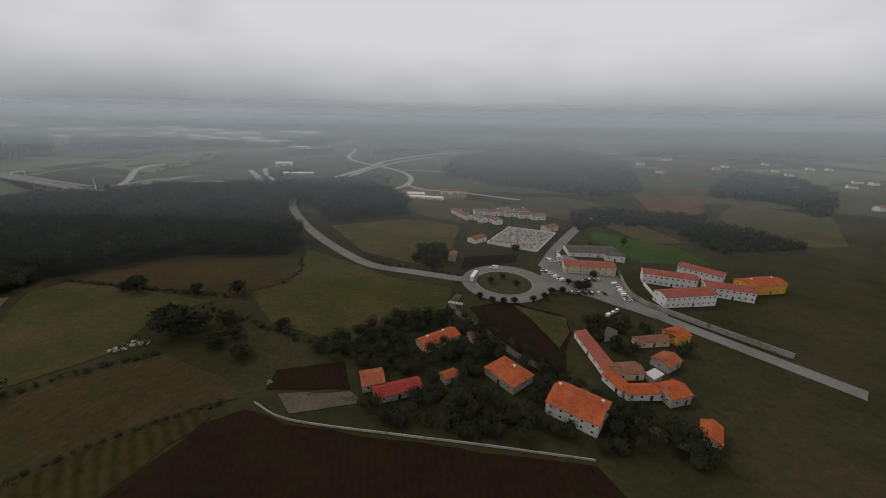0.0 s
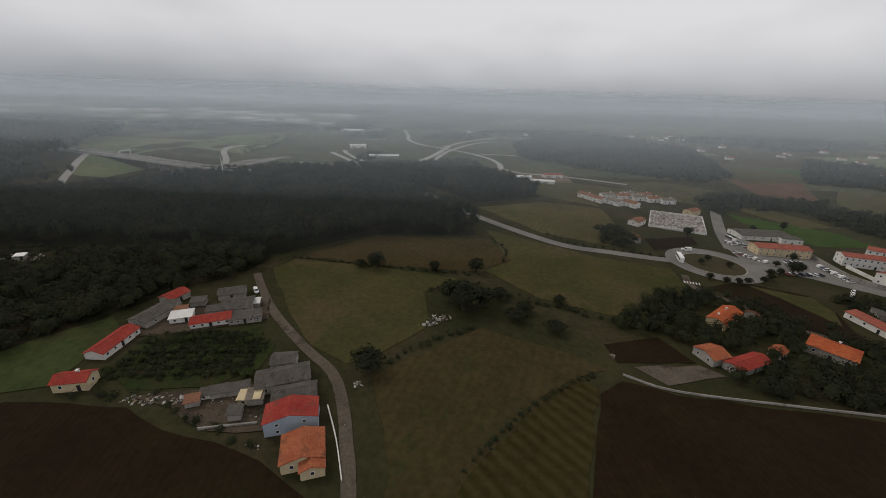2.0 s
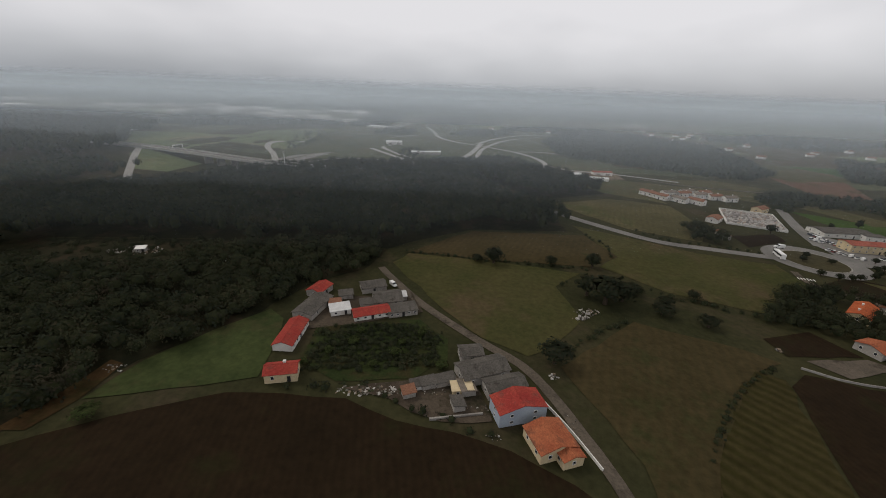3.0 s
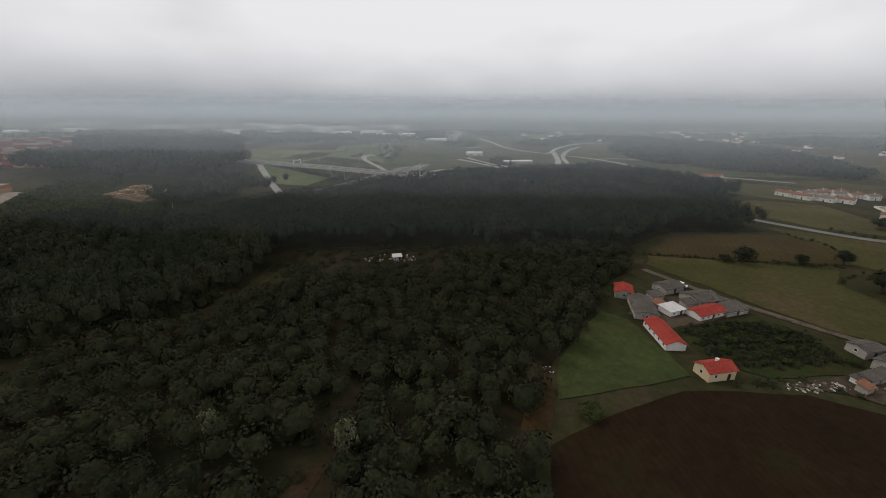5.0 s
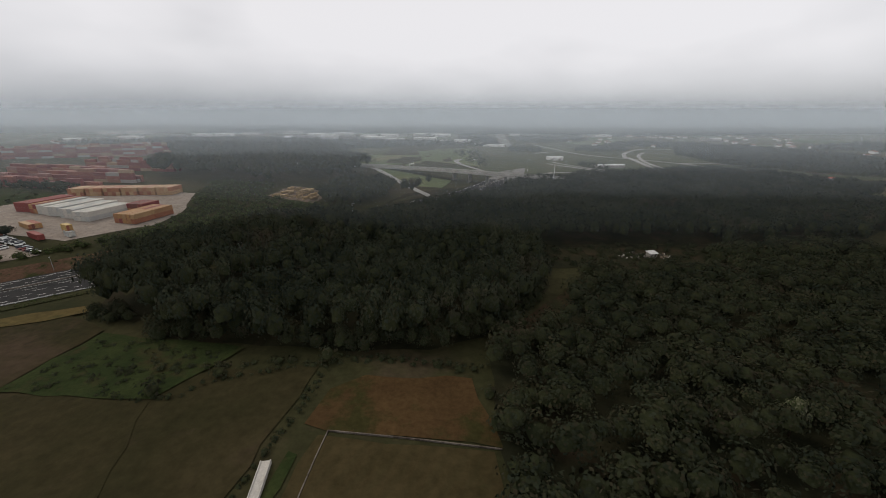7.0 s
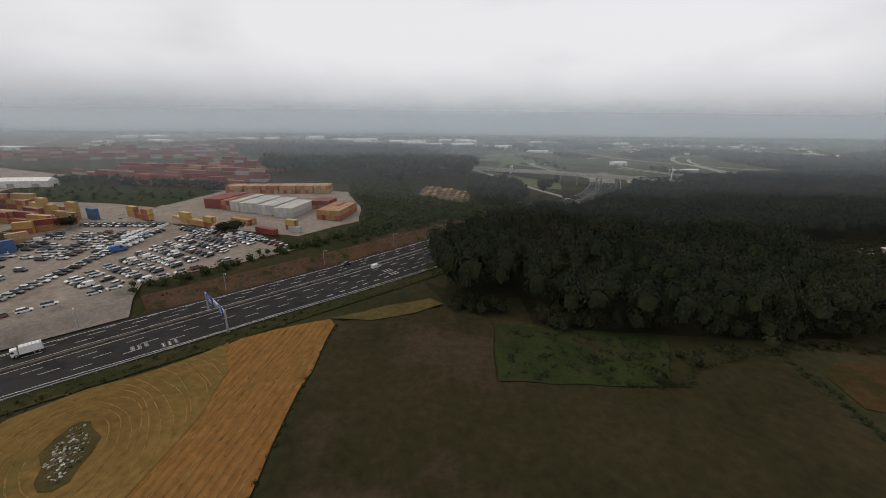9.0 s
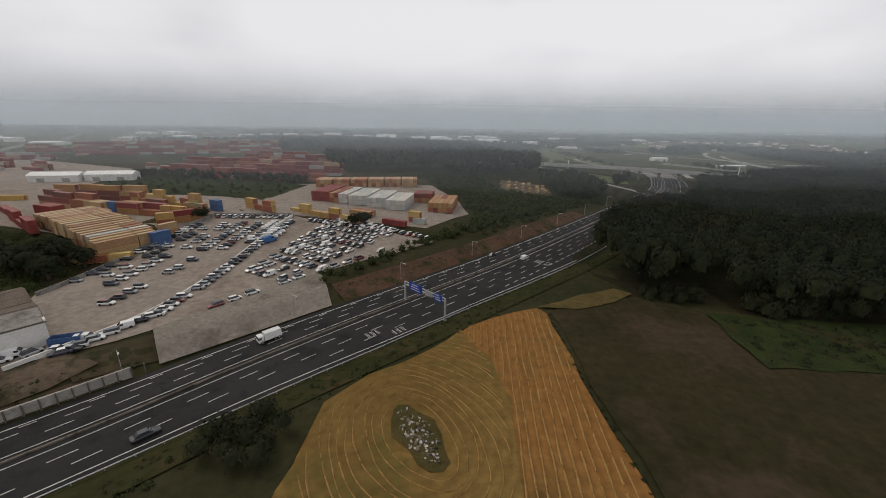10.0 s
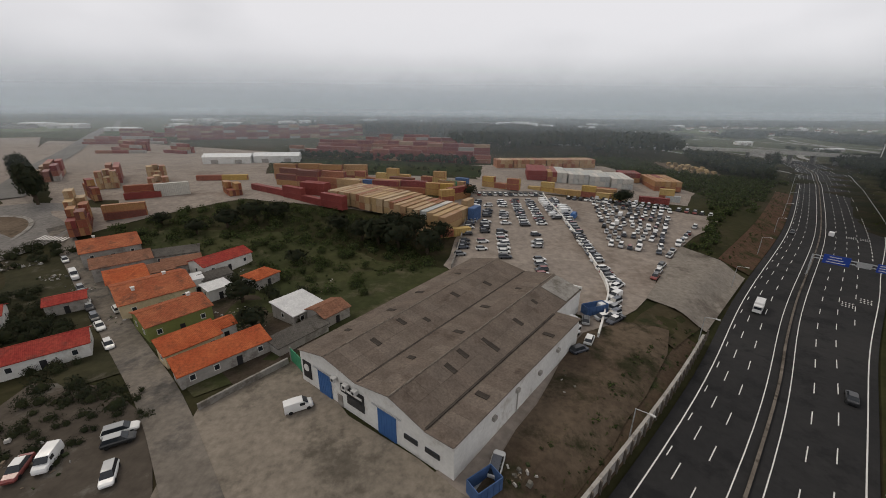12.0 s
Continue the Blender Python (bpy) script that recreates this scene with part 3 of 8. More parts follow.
road("road", [(-95, 250), (-88.1, 230.0), (-73.0, 200.5), (-55.6, 173.5), (-37.5, 151.2), (-24.8, 139.6), (-11.1, 135.0), (6.1, 129.8), (14, 128.0)], 4.6, M_ROAD, "grey country road curving to a roundabout")
road("road", [(43.9, 143.1), (56.2, 166.9), (77.4, 201.4), (100, 235)], 5.0, M_ROAD, "grey village road")
road("road", [(36, 128), (53.2, 119.7), (64.6, 112.0), (76, 98), (100, 70)], 5.0, M_ROAD, "grey village road with parked cars")
road("lane", [(8, 116), (5.3, 106.8), (13.0, 95.4), (19.3, 84.6), (30.4, 72.8), (50, 52)], 2.2, M_LANE, "narrow pale lane")
road("dirt_lane", [(-131, 106), (-127.4, 99.6), (-117.6, 84.5), (-105.4, 70.4), (-97.0, 62.0), (-92.8, 53.0), (-90.6, 45.4), (-88.4, 37.0), (-85, 15)], 2.2, M_LANE, "dusty unpaved lane past a hamlet")
road("road", [(-480, 332), (-450, 322), (-419, 311.7)], 7.0, M_ROAD, "grey road leading to a bridge over the motorway")

mk = int(np.argmin(np.abs(MWL[:, 1] - 262)))
tagged(part("motorway", ribbon(MWL[:mk + 1], -7.4, lambda x: mw_east(x) + 0.8, 0.12), M_ASPHALT), "dark smooth asphalt motorway with white lane lines", "motorway", kind="structure")
# far carriageways take a paler asphalt that imitates haze and grazing sheen
for o1, o2 in ((-8.0, -0.8), (0.8, 10.5)):
    tagged(part("motorway", ribbon(MWL[mk:], o1, o2, 0.2), M_ROAD), "pale grey asphalt carriageway, distant haze and sheen in its colour", "motorway", kind="structure")

# ---- kinds of things ----
def box(bm, cx, cy, cz, sx, sy, sz, turn=0.0, index=0, taper=1.0):
    """A cuboid with its middle at (cx, cy) and its foot at cz."""
    c, s = math.cos(turn), math.sin(turn)
    V = []
    for z, k in ((cz, 1.0), (cz + sz, taper)):
        for a, b in ((-1, -1), (1, -1), (1, 1), (-1, 1)):
            x, y = a * sx / 2 * k, b * sy / 2 * k
            V.append(bm.verts.new((cx + x * c - y * s, cy + x * s + y * c, z)))
    for f in ((3, 2, 1, 0), (4, 5, 6, 7), (0, 1, 5, 4), (1, 2, 6, 5), (2, 3, 7, 6), (3, 0, 4, 7)):
        bm.faces.new([V[k] for k in f]).material_index = index
    return V


def rod(bm, a, b, r, seg=8, r2=None):
    """A round bar from a to b."""
    a, b = Vector(a), Vector(b)
    d = (b - a).normalized()
    u = d.orthogonal().normalized()
    v = d.cross(u)
    rings = []
    for p, q in ((a, r), (b, r if r2 is None else r2)):
        rings.append([bm.verts.new(p + (u * math.cos(6.2832 * k / seg) + v * math.sin(6.2832 * k / seg)) * q) for k in range(seg)])
    for k in range(seg):
        bm.faces.new((rings[0][k], rings[0][(k + 1) % seg], rings[1][(k + 1) % seg], rings[1][k]))
    bm.faces.new(rings[0][::-1])
    bm.faces.new(rings[1])


def prism(bm, outline, axis, lo, hi, index=0):
    """An outline in (side, height) drawn along x or y from lo to hi."""
    ends = []
    for w in (lo, hi):
        ends.append([bm.verts.new((w, s, z) if axis == 'x' else (s, w, z)) for s, z in outline])
    n = len(outline)
    for k in range(n):
        bm.faces.new((ends[0][k], ends[0][(k + 1) % n], ends[1][(k + 1) % n], ends[1][k])).material_index = index
    bm.faces.new(ends[0][::-1]).material_index = index
    bm.faces.new(ends[1]).material_index = index
    bmesh.ops.recalc_face_normals(bm, faces=bm.faces)


def thing(name, x, y, ang, label, category, group="", z=None):
    ob = new(name)
    ob.empty_display_size = 0.3
    ob.matrix_basis = pose(x, y, ground_z(x, y) if z is None else z, 0, 0, ang)
    return tagged(ob, label, category, group)


SHARED = {}


def shared(key, make, material):
    """One mesh for all alike pieces."""
    if key not in SHARED:
        bm = bmesh.new()
        make(bm)
        me = bpy.data.meshes.new(key[0])
        bm.to_mesh(me)
        bm.free()
        me.materials.append(material)
        SHARED[key] = me
    return SHARED[key]


def place(name, me, parent, x, y, z, ang=0.0):
    ob = new(name, me)
    ob.parent = parent
    ob.matrix_basis = pose(x, y, z, 0, 0, ang)
    return ob


def window(parent, x, y, z, ang, w, h, shutter=None):
    """A window flush in a wall: frame proud of it, dark pane inside."""
    def frame_bm(bm):
        for cx, cz, sx, sz in ((0, h - 0.05, w, 0.06), (0, 0, w, 0.07), (-w / 2 + 0.03, 0.07, 0.06, h - 0.12), (w / 2 - 0.03, 0.07, 0.06, h - 0.12)):
            box(bm, cx, 0, cz, sx, 0.10, sz)
    fr = place("window", shared(("window", w, h), frame_bm, M_WHITEW), parent, x, y, z, ang)
    place("pane", shared(("pane", w, h), lambda bm: box(bm, 0, 0, 0.05, w - 0.08, 0.05, h - 0.1), M_GLASS), fr, 0, 0, 0)
    return fr


def house(x, y, ang, L, W, wall, rise, wallm, roofm, label, roof="gable", win=(3, 1, 1), chimneys=(), over=0.22, category="house", z=None, group="", door=True, gap=None):
    """A house with its length along its own x."""
    ob = thing("house", x, y, ang, label, category, group, z)
    bm = bmesh.new()
    if roof == "gable":
        prism(bm, [(-W / 2, -0.6), (W / 2, -0.6), (W / 2, wall), (0, wall + rise), (-W / 2, wall)], 'x', -L / 2, L / 2)
    elif roof == "mono":
        prism(bm, [(-W / 2, -0.6), (W / 2, -0.6), (W / 2, wall + rise), (-W / 2, wall)], 'x', -L / 2, L / 2)
    else:
        box(bm, 0, 0, -0.6, L, W, wall + 0.6)
    part("wall", bm, wallm, ob)
    bm = bmesh.new()
    th = 0.12
    if roof == "gable":
        k = rise / (W / 2)
        for sgn in (-1, 1):
            prism(bm, [(0, wall + rise + 0.02), (sgn * (W / 2 + over), wall - over * k + 0.02), (sgn * (W / 2 + over), wall - over * k + th), (0, wall + rise + th + 0.03)], 'x', -L / 2 - over, L / 2 + over)
    elif roof == "mono":
        k = rise / W
        prism(bm, [(-W / 2 - over, wall - over * k + 0.02), (W / 2 + over, wall + rise + over * k + 0.02), (W / 2 + over, wall + rise + over * k + th), (-W / 2 - over, wall - over * k + th)], 'x', -L / 2 - over, L / 2 + over)
    elif roof == "hip":
        a, b, r = L / 2 + over, W / 2 + over, max(0.3, L / 2 - W / 2)
        lo = [bm.verts.new(p) for p in ((-a, -b, wall), (a, -b, wall), (a, b, wall), (-a, b, wall))]
        mid = [bm.verts.new((v.co.x, v.co.y, wall + 0.1)) for v in lo]
        r1, r2 = bm.verts.new((-r, 0, wall + rise)), bm.verts.new((r, 0, wall + rise))
        bm.faces.new(lo[::-1])
        for i in range(4):
            bm.faces.new((lo[i], lo[(i + 1) % 4], mid[(i + 1) % 4], mid[i]))
        bm.faces.new((mid[0], mid[1], r2, r1))
        bm.faces.new((mid[1], mid[2], r2))
        bm.faces.new((mid[2], mid[3], r1, r2))
        bm.faces.new((mid[3], mid[0], r1))
    else:
        box(bm, 0, 0, wall, L + 2 * over, W + 2 * over, 0.12)
    rf = part("roof", bm, roofm, ob)
    if roof in ("gable", "hip"):
        bm = bmesh.new()
        r = (L / 2 + over) if roof == "gable" else max(0.3, L / 2 - W / 2)
        rod(bm, (-r, 0, wall + rise + th), (r, 0, wall + rise + th), 0.08, 6)
        part("ridge", bm, roofm, rf)
    for cx, cy in chimneys:
        bm = bmesh.new()
        top = wall + rise * (1 - abs(cy) / (W / 2)) + 0.55
        box(bm, cx, cy, wall, 0.42, 0.42, top - wall)
        box(bm, cx, cy, top, 0.54, 0.54, 0.09)
        part("chimney", bm, M_WHITEW, ob)
    n, m, floors = win
    fh = wall / max(1, floors)
    wh, ww = min(0.75, fh * 0.42), 0.62
    for fl in range(floors):
        zz = fl * fh + fh * 0.38
        for s in (-1, 1):
            for k in range(n):
                px = (k + 0.5) / n * L - L / 2
                if door and s == -1 and fl == 0 and k == n // 2:
                    place("door", shared(("door", 0), lambda bm: box(bm, 0, 0, 0, 0.6, 0.1, 1.25), M_DARK), ob, px, s * W / 2, 0.0)
                    continue
                window(ob, px, s * W / 2, zz, 0, ww, wh)
            for k in range(m):
                py = (k + 0.5) / m * W - W / 2
                window(ob, s * L / 2, py, zz, 90, ww, wh)
    return ob


# vehicles, long side along x, nose to +x; K turns real sizes into this place's
def loft(bm, sections, index=0):
    """Sections of (x, half width, foot, shoulder, top, top half width) joined into one hull."""
    rings = []
    for x, w, zb, zs, zt, wt in sections:
        rings.append([bm.verts.new((x, s * a, z)) for s, a, z in ((-1, w * 0.92, zb), (-1, w, (zb + zs) / 2), (-1, w, zs), (-1, wt, zt), (1, wt, zt), (1, w, zs), (1, w, (zb + zs) / 2), (1, w * 0.92, zb))])
    for a, b in zip(rings, rings[1:]):
        for k in range(8):
            bm.faces.new((a[k], a[(k + 1) % 8], b[(k + 1) % 8], b[k])).material_index = index
    bm.faces.new(rings[0])
    bm.faces.new(rings[-1][::-1])
    bmesh.ops.recalc_face_normals(bm, faces=bm.faces)


CARS = {
    "hatchback": dict(L=4.1, W=1.75, hood=0.86, cab=((-1.95, 1.05), (-1.55, 0.2), (0.45, 0.75), (1.15, 0.1)), top=1.48),
    "saloon": dict(L=4.6, W=1.78, hood=0.88, cab=((-1.75, 0.6), (-1.05, 0.3), (0.4, 0.75), (1.15, 0.1)), top=1.44),
    "estate": dict(L=4.5, W=1.8, hood=0.9, cab=((-2.15, 1.0), (-1.85, 0.2), (0.5, 0.75), (1.2, 0.1)), top=1.52),
}


def wheel_mesh():
    def make(bm):
        rod(bm, (0, -0.11 * K, 0), (0, 0.11 * K, 0), 0.31 * K, 10)
    return shared(("wheel",), make, M_RUBBER)


def build_car(kind, paint):
    c = CARS[kind]
    ob = new("car")
    ob.empty_display_size = 0.3
    h, w, hd = c["L"] / 2 * K, c["W"] / 2 * K, c["hood"] * K
    bm = bmesh.new()
    loft(bm, [(-h, w * 0.8, 0.35 * K, 0.62 * K, hd * 0.92, w * 0.7), (-h + 0.12 * K, w * 0.95, 0.22 * K, 0.66 * K, hd * 1.02, w * 0.84), (-h * 0.5, w, 0.2 * K, 0.7 * K, hd * 1.03, w * 0.9),
              (h * 0.45, w, 0.2 * K, 0.7 * K, hd * 1.0, w * 0.88), (h * 0.85, w * 0.95, 0.22 * K, 0.62 * K, hd * 0.86, w * 0.8), (h, w * 0.78, 0.3 * K, 0.5 * K, hd * 0.68, w * 0.66)])
    part("body", bm, paint, ob, smooth=False)
    (x0, _), (x1, _), (x2, _), (x3, _) = c["cab"]
    bm = bmesh.new()
    top = c["top"] * K
    lo = [(x0 * K, w * 0.86), (x3 * K, w * 0.86)]
    V = [bm.verts.new(p) for p in ((x0 * K, -w * 0.86, hd), (x3 * K, -w * 0.86, hd), (x3 * K, w * 0.86, hd), (x0 * K, w * 0.86, hd), (x1 * K, -w * 0.66, top), (x2 * K, -w * 0.66, top), (x2 * K, w * 0.66, top), (x1 * K, w * 0.66, top))]
    for f in ((4, 5, 6, 7), (0, 1, 5, 4), (1, 2, 6, 5), (2, 3, 7, 6), (3, 0, 4, 7)):
        bm.faces.new([V[k] for k in f])
    part("glazing", bm, M_GLASS, ob)
    bm = bmesh.new()
    box(bm, (x1 + x2) / 2 * K, 0, top - 0.01, (x2 - x1) * K * 1.02, w * 1.34, 0.03)
    part("roof", bm, paint, ob)
    for sx in (-0.62, 0.64):
        for sy in (-1, 1):
            place("wheel", wheel_mesh(), ob, h * sx, sy * w * 0.9, 0.31 * K)
    return ob


def build_van(paint, length=4.4, height=1.85, boxy=False):
    ob = new("van")
    ob.empty_display_size = 0.3
    h, w, T = length / 2 * K, 0.92 * K, height * K
    bm = bmesh.new()
    loft(bm, [(-h, w * 0.96, 0.3 * K, T * 0.55, T * 0.97, w * 0.82), (-h * 0.3, w, 0.25 * K, T * 0.6, T, w * 0.86), (h * 0.3, w, 0.25 * K, T * 0.6, T * 0.98, w * 0.84),
              (h * 0.62, w, 0.25 * K, T * 0.55, T * 0.6, w * 0.84), (h * 0.92, w * 0.94, 0.25 * K, T * 0.42, T * 0.5, w * 0.8), (h, w * 0.8, 0.32 * K, T * 0.3, T * 0.36, w * 0.7)])
    part("body", bm, paint, ob)
    bm = bmesh.new()
    V = [bm.verts.new(p) for p in ((h * 0.31, -w * 0.8, T * 0.93), (h * 0.31, w * 0.8, T * 0.93), (h * 0.635, w * 0.82, T * 0.64), (h * 0.635, -w * 0.82, T * 0.64))]
    bm.faces.new(V)
    bmesh.ops.translate(bm, verts=bm.verts, vec=(0.03, 0, 0.03))
    for s in (-1, 1):
        box(bm, h * 0.25, s * (w * 0.95), T * 0.6, h * 0.34, 0.06, T * 0.26)
    part("glazing", bm, M_GLASS, ob)
    for sx in (-0.6, 0.64):
        for sy in (-1, 1):
            place("wheel", wheel_mesh(), ob, h * sx, sy * w * 0.92, 0.31 * K)
    for sy in (-1, 1):
        place("headlight", shared(("headlight",), lambda bm: box(bm, 0, 0, 0, 0.12 * K, 0.3 * K, 0.14 * K), M_LAMP), ob, h * 0.95, sy * w * 0.66, 0.6 * K)
    return ob


MODELS = {}


def park(kind, x, y, ang, label, group="", z=None):
    """Stands a vehicle at a place; the first of a kind is built, the rest are copies."""
    m = pose(x, y, (ground_z(x, y) if z is None else z) + 0.12, 0, 0, ang)
    if kind not in MODELS:
        if kind == "van":
            ob = build_van(M_VANS)
        elif kind == "transporter":
            ob = build_van(M_VANS, 5.9, 2.5)
        elif kind == "dark_car":
            ob = build_car("saloon", M_DARKPAINT)
        elif kind == "blue_transporter":
            ob = build_van(M_BLUE, 6.2, 2.7)
        else:
            ob = build_car(kind, M_CARS)
        MODELS[kind] = ob
        ob.matrix_basis = m
    else:
        ob = copy_thing(MODELS[kind], m)
    return tagged(ob, label, "van" if ob.name.startswith("van") else "car", group)


# shipping containers
KC = K * 1.12


def build_container(L, paint):
    W, H = 2.44 * KC, 2.6 * KC
    ob = new("shipping_container")
    ob.empty_display_size = 0.3
    bm = bmesh.new()
    n = int(L / 0.42)
    prof = [(-L / 2, 0.0)]
    for k in range(n):
        a = -L / 2 + 0.1 + (L - 0.2) * k / n
        d = (L - 0.2) / n
        prof += [(a + d * 0.15, 0.05), (a + d * 0.5, 0.05), (a + d * 0.65, 0.0), (a + d, 0.0)]
    prof[-1] = (L / 2, 0.0)
    for s in (-1, 1):
        lo = [bm.verts.new((x, s * (W / 2 - o), 0.08)) for x, o in prof]
        hi = [bm.verts.new((x, s * (W / 2 - o), H - 0.06)) for x, o in prof]
        for k in range(len(prof) - 1):
            f = (lo[k], lo[k + 1], hi[k + 1], hi[k])
            bm.faces.new(f if s < 0 else f[::-1])
    box(bm, 0, 0, H - 0.1, L - 0.02, W - 0.04, 0.07)
    box(bm, 0, 0, 0.04, L - 0.02, W - 0.04, 0.06)
    box(bm, -L / 2 + 0.03, 0, 0.05, 0.05, W - 0.12, H - 0.12)
    part("wall", bm, paint, ob)
    bm = bmesh.new()
    for s in (-1, 1):
        box(bm, 0, s * (W / 2 - 0.03), 0.0, L, 0.07, 0.1)
        box(bm, 0, s * (W / 2 - 0.03), H - 0.08, L, 0.07, 0.08)
        for e in (-1, 1):
            box(bm, e * (L / 2 - 0.04), s * (W / 2 - 0.04), 0, 0.09, 0.09, H)
    part("frame", bm, paint, ob)
    for s in (-1, 1):
        bm = bmesh.new()
        box(bm, L / 2 - 0.02, s * W * 0.235, 0.08, 0.05, W * 0.44, H - 0.18)
        for q in (0.14, 0.32):
            rod(bm, (L / 2 + 0.02, s * W * q, 0.1), (L / 2 + 0.02, s * W * q, H - 0.12), 0.018, 5)
        part("door", bm, paint, ob)
    return ob


def container(paint, x, y, ang, level=0, long=True, label="", group="containers in the yard", z=None, stretch=(1.0, 1.0)):
    key = ("container", paint.name, long)
    m = pose(x, y, (ground_z(x, y) if z is None else z) + 0.08 + level * 2.6 * KC, 0, 0, ang) @ Matrix.Diagonal((stretch[0], stretch[1], 1, 1))
    if key not in MODELS:
        MODELS[key] = build_container((12.19 if long else 6.06) * KC, paint)
        ob = MODELS[key]
        ob.matrix_basis = m
    else:
        ob = copy_thing(MODELS[key], m)
    return tagged(ob, label, "shipping container", group)


# trees of their own
def build_tree(seed, leaf):
    """A tree one metre in crown radius and about three high, to be scaled."""
    ob = new("tree")
    ob.empty_display_size = 0.3
    rnd = random.Random(seed)
    bm = bmesh.new()
    rod(bm, (0, 0, -0.2), (0.04, 0.02, 0.9), 0.13, 8, 0.09)
    for k in range(5):
        a = k * 1.26 + rnd.random()
        rod(bm, (0.03, 0.02, 0.75), (0.55 * math.cos(a), 0.55 * math.sin(a), 1.5 + 0.3 * rnd.random()), 0.06, 5, 0.02)
    part("trunk", bm, M_BARK, ob)
    V, F, core = crown_template(seed + 50, 760, 0.95, squash=0.95)
    me = bpy.data.meshes.new("crown")
    me.from_pydata([(x, y, z * 1.2 + 1.35) for x, y, z in V], [], F)
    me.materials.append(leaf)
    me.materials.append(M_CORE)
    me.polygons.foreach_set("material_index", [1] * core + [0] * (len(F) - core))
    me.polygons.foreach_set("use_smooth", [True] * len(F))
    me.normals_split_custom_set_from_vertices([tuple(Vector((x, y, z + 0.5)).normalized()) for x, y, z in V])
    cr_ = new("crown", me)
    cr_.parent = ob
    return ob


def tree(x, y, r, h, label, seed=0, leaf=None, group="", category="tree"):
    leaf = leaf or M_LEAF
    key = ("tree", seed % 4, leaf.name)
    if key not in MODELS:
        MODELS[key] = build_tree(seed % 4, leaf)
        ob = MODELS[key]
    else:
        ob = copy_thing(MODELS[key], Matrix())
    ob.matrix_basis = pose(x, y, ground_z(x, y), 0, 0, seed * 67 % 360) @ Matrix.Diagonal((r, r, h / 2.5, 1))
    ob.name = category.replace(" ", "_")
    return tagged(ob, label, category, group)


def heap(name, x, y, rx, ry, n, size, label, seed, material=None, category="rubble heap", flat=0.4):
    """Loose blocks and sheets lying about on the ground."""
    rnd = random.Random(seed)
    bm = bmesh.new()
    for _ in range(n):
        a, q = rnd.uniform(0, 6.28), rnd.random() ** 0.7
        px, py = math.cos(a) * q * rx, math.sin(a) * q * ry
        s = size * rnd.uniform(0.4, 1.3)
        box(bm, px, py, -0.05, s, s * rnd.uniform(0.25, 0.9), s * rnd.uniform(0.2, flat * 2), rnd.uniform(0, 3), taper=rnd.uniform(0.6, 1.0))
    ob = part(name, bm, material or M_RUBBLE)
    ob.matrix_basis = pose(x, y, ground_z(x, y) + 0.05)
    return tagged(ob, label, category, kind="stuff")


def wall_run(name, pts, h, t, material, label, category="wall", z0=0.0, kind="structure"):
    """A low wall along a plan line, standing on the ground."""
    line = smooth_line(pts, 2.0) if len(pts) > 2 else np.array([np.array(pts[0]) + (np.array(pts[1]) - np.array(pts[0])) * k / 10 for k in range(11)])
    T = np.gradient(line, axis=0)
    T /= np.linalg.norm(T, axis=1, keepdims=True)
    bm = bmesh.new()
    rings = []
    for (x, y), (tx, ty) in zip(line, T):
        g = ground_z(x, y) + z0
        rings.append([bm.verts.new((x + ty * o, y - tx * o, g + z)) for o, z in ((-t / 2, -0.4), (-t / 2, h), (t / 2, h), (t / 2, -0.4))])
    for a, b in zip(rings, rings[1:]):
        for k in range(4):
            bm.faces.new((a[k], a[(k + 1) % 4], b[(k + 1) % 4], b[k]))
    bm.faces.new(rings[0])
    bm.faces.new(rings[-1][::-1])
    bmesh.ops.recalc_face_normals(bm, faces=bm.faces)
    return tagged(part(name, bm, material), label, category, kind=kind)

# ---- woods ----
def crown_template(seed, leaves, size=1.0, squash=0.85):
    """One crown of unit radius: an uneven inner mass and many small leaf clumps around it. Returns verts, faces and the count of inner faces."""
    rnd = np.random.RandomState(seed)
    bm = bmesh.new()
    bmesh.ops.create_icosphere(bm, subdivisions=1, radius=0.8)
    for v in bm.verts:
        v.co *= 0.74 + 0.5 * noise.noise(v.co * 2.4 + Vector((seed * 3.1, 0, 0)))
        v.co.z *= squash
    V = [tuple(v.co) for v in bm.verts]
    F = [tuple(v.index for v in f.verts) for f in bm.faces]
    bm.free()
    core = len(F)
    for _ in range(leaves):
        d = rnd.normal(size=3)
        d /= np.linalg.norm(d)
        if d[2] < -0.35:
            d[2] *= -1
        bulge = 0.78 + 0.5 * noise.noise(Vector(d * 0.8 * 2.4) + Vector((seed * 3.1, 0, 0))) + rnd.uniform(-0.12, 0.2)
        c = d * bulge * np.array([1, 1, squash])
        a = np.cross(d, rnd.normal(size=3))
        a /= np.linalg.norm(a)
        b = np.cross(d, a) + d * rnd.uniform(-0.7, 0.7)
        r = rnd.uniform(0.05, 0.13) * size
        k = len(V)
        V += [tuple(c + a * r), tuple(c + b * r * 0.9), tuple(c - a * r * 0.8), tuple(c - b * r)]
        F += [(k, k + 1, k + 2, k + 3)]
    return np.array(V), F, core


CROWNS = [crown_template(s, 230, 0.85) for s in range(6)]
FAR_CROWNS = [crown_template(s + 20, 44, 1.5) for s in range(4)]


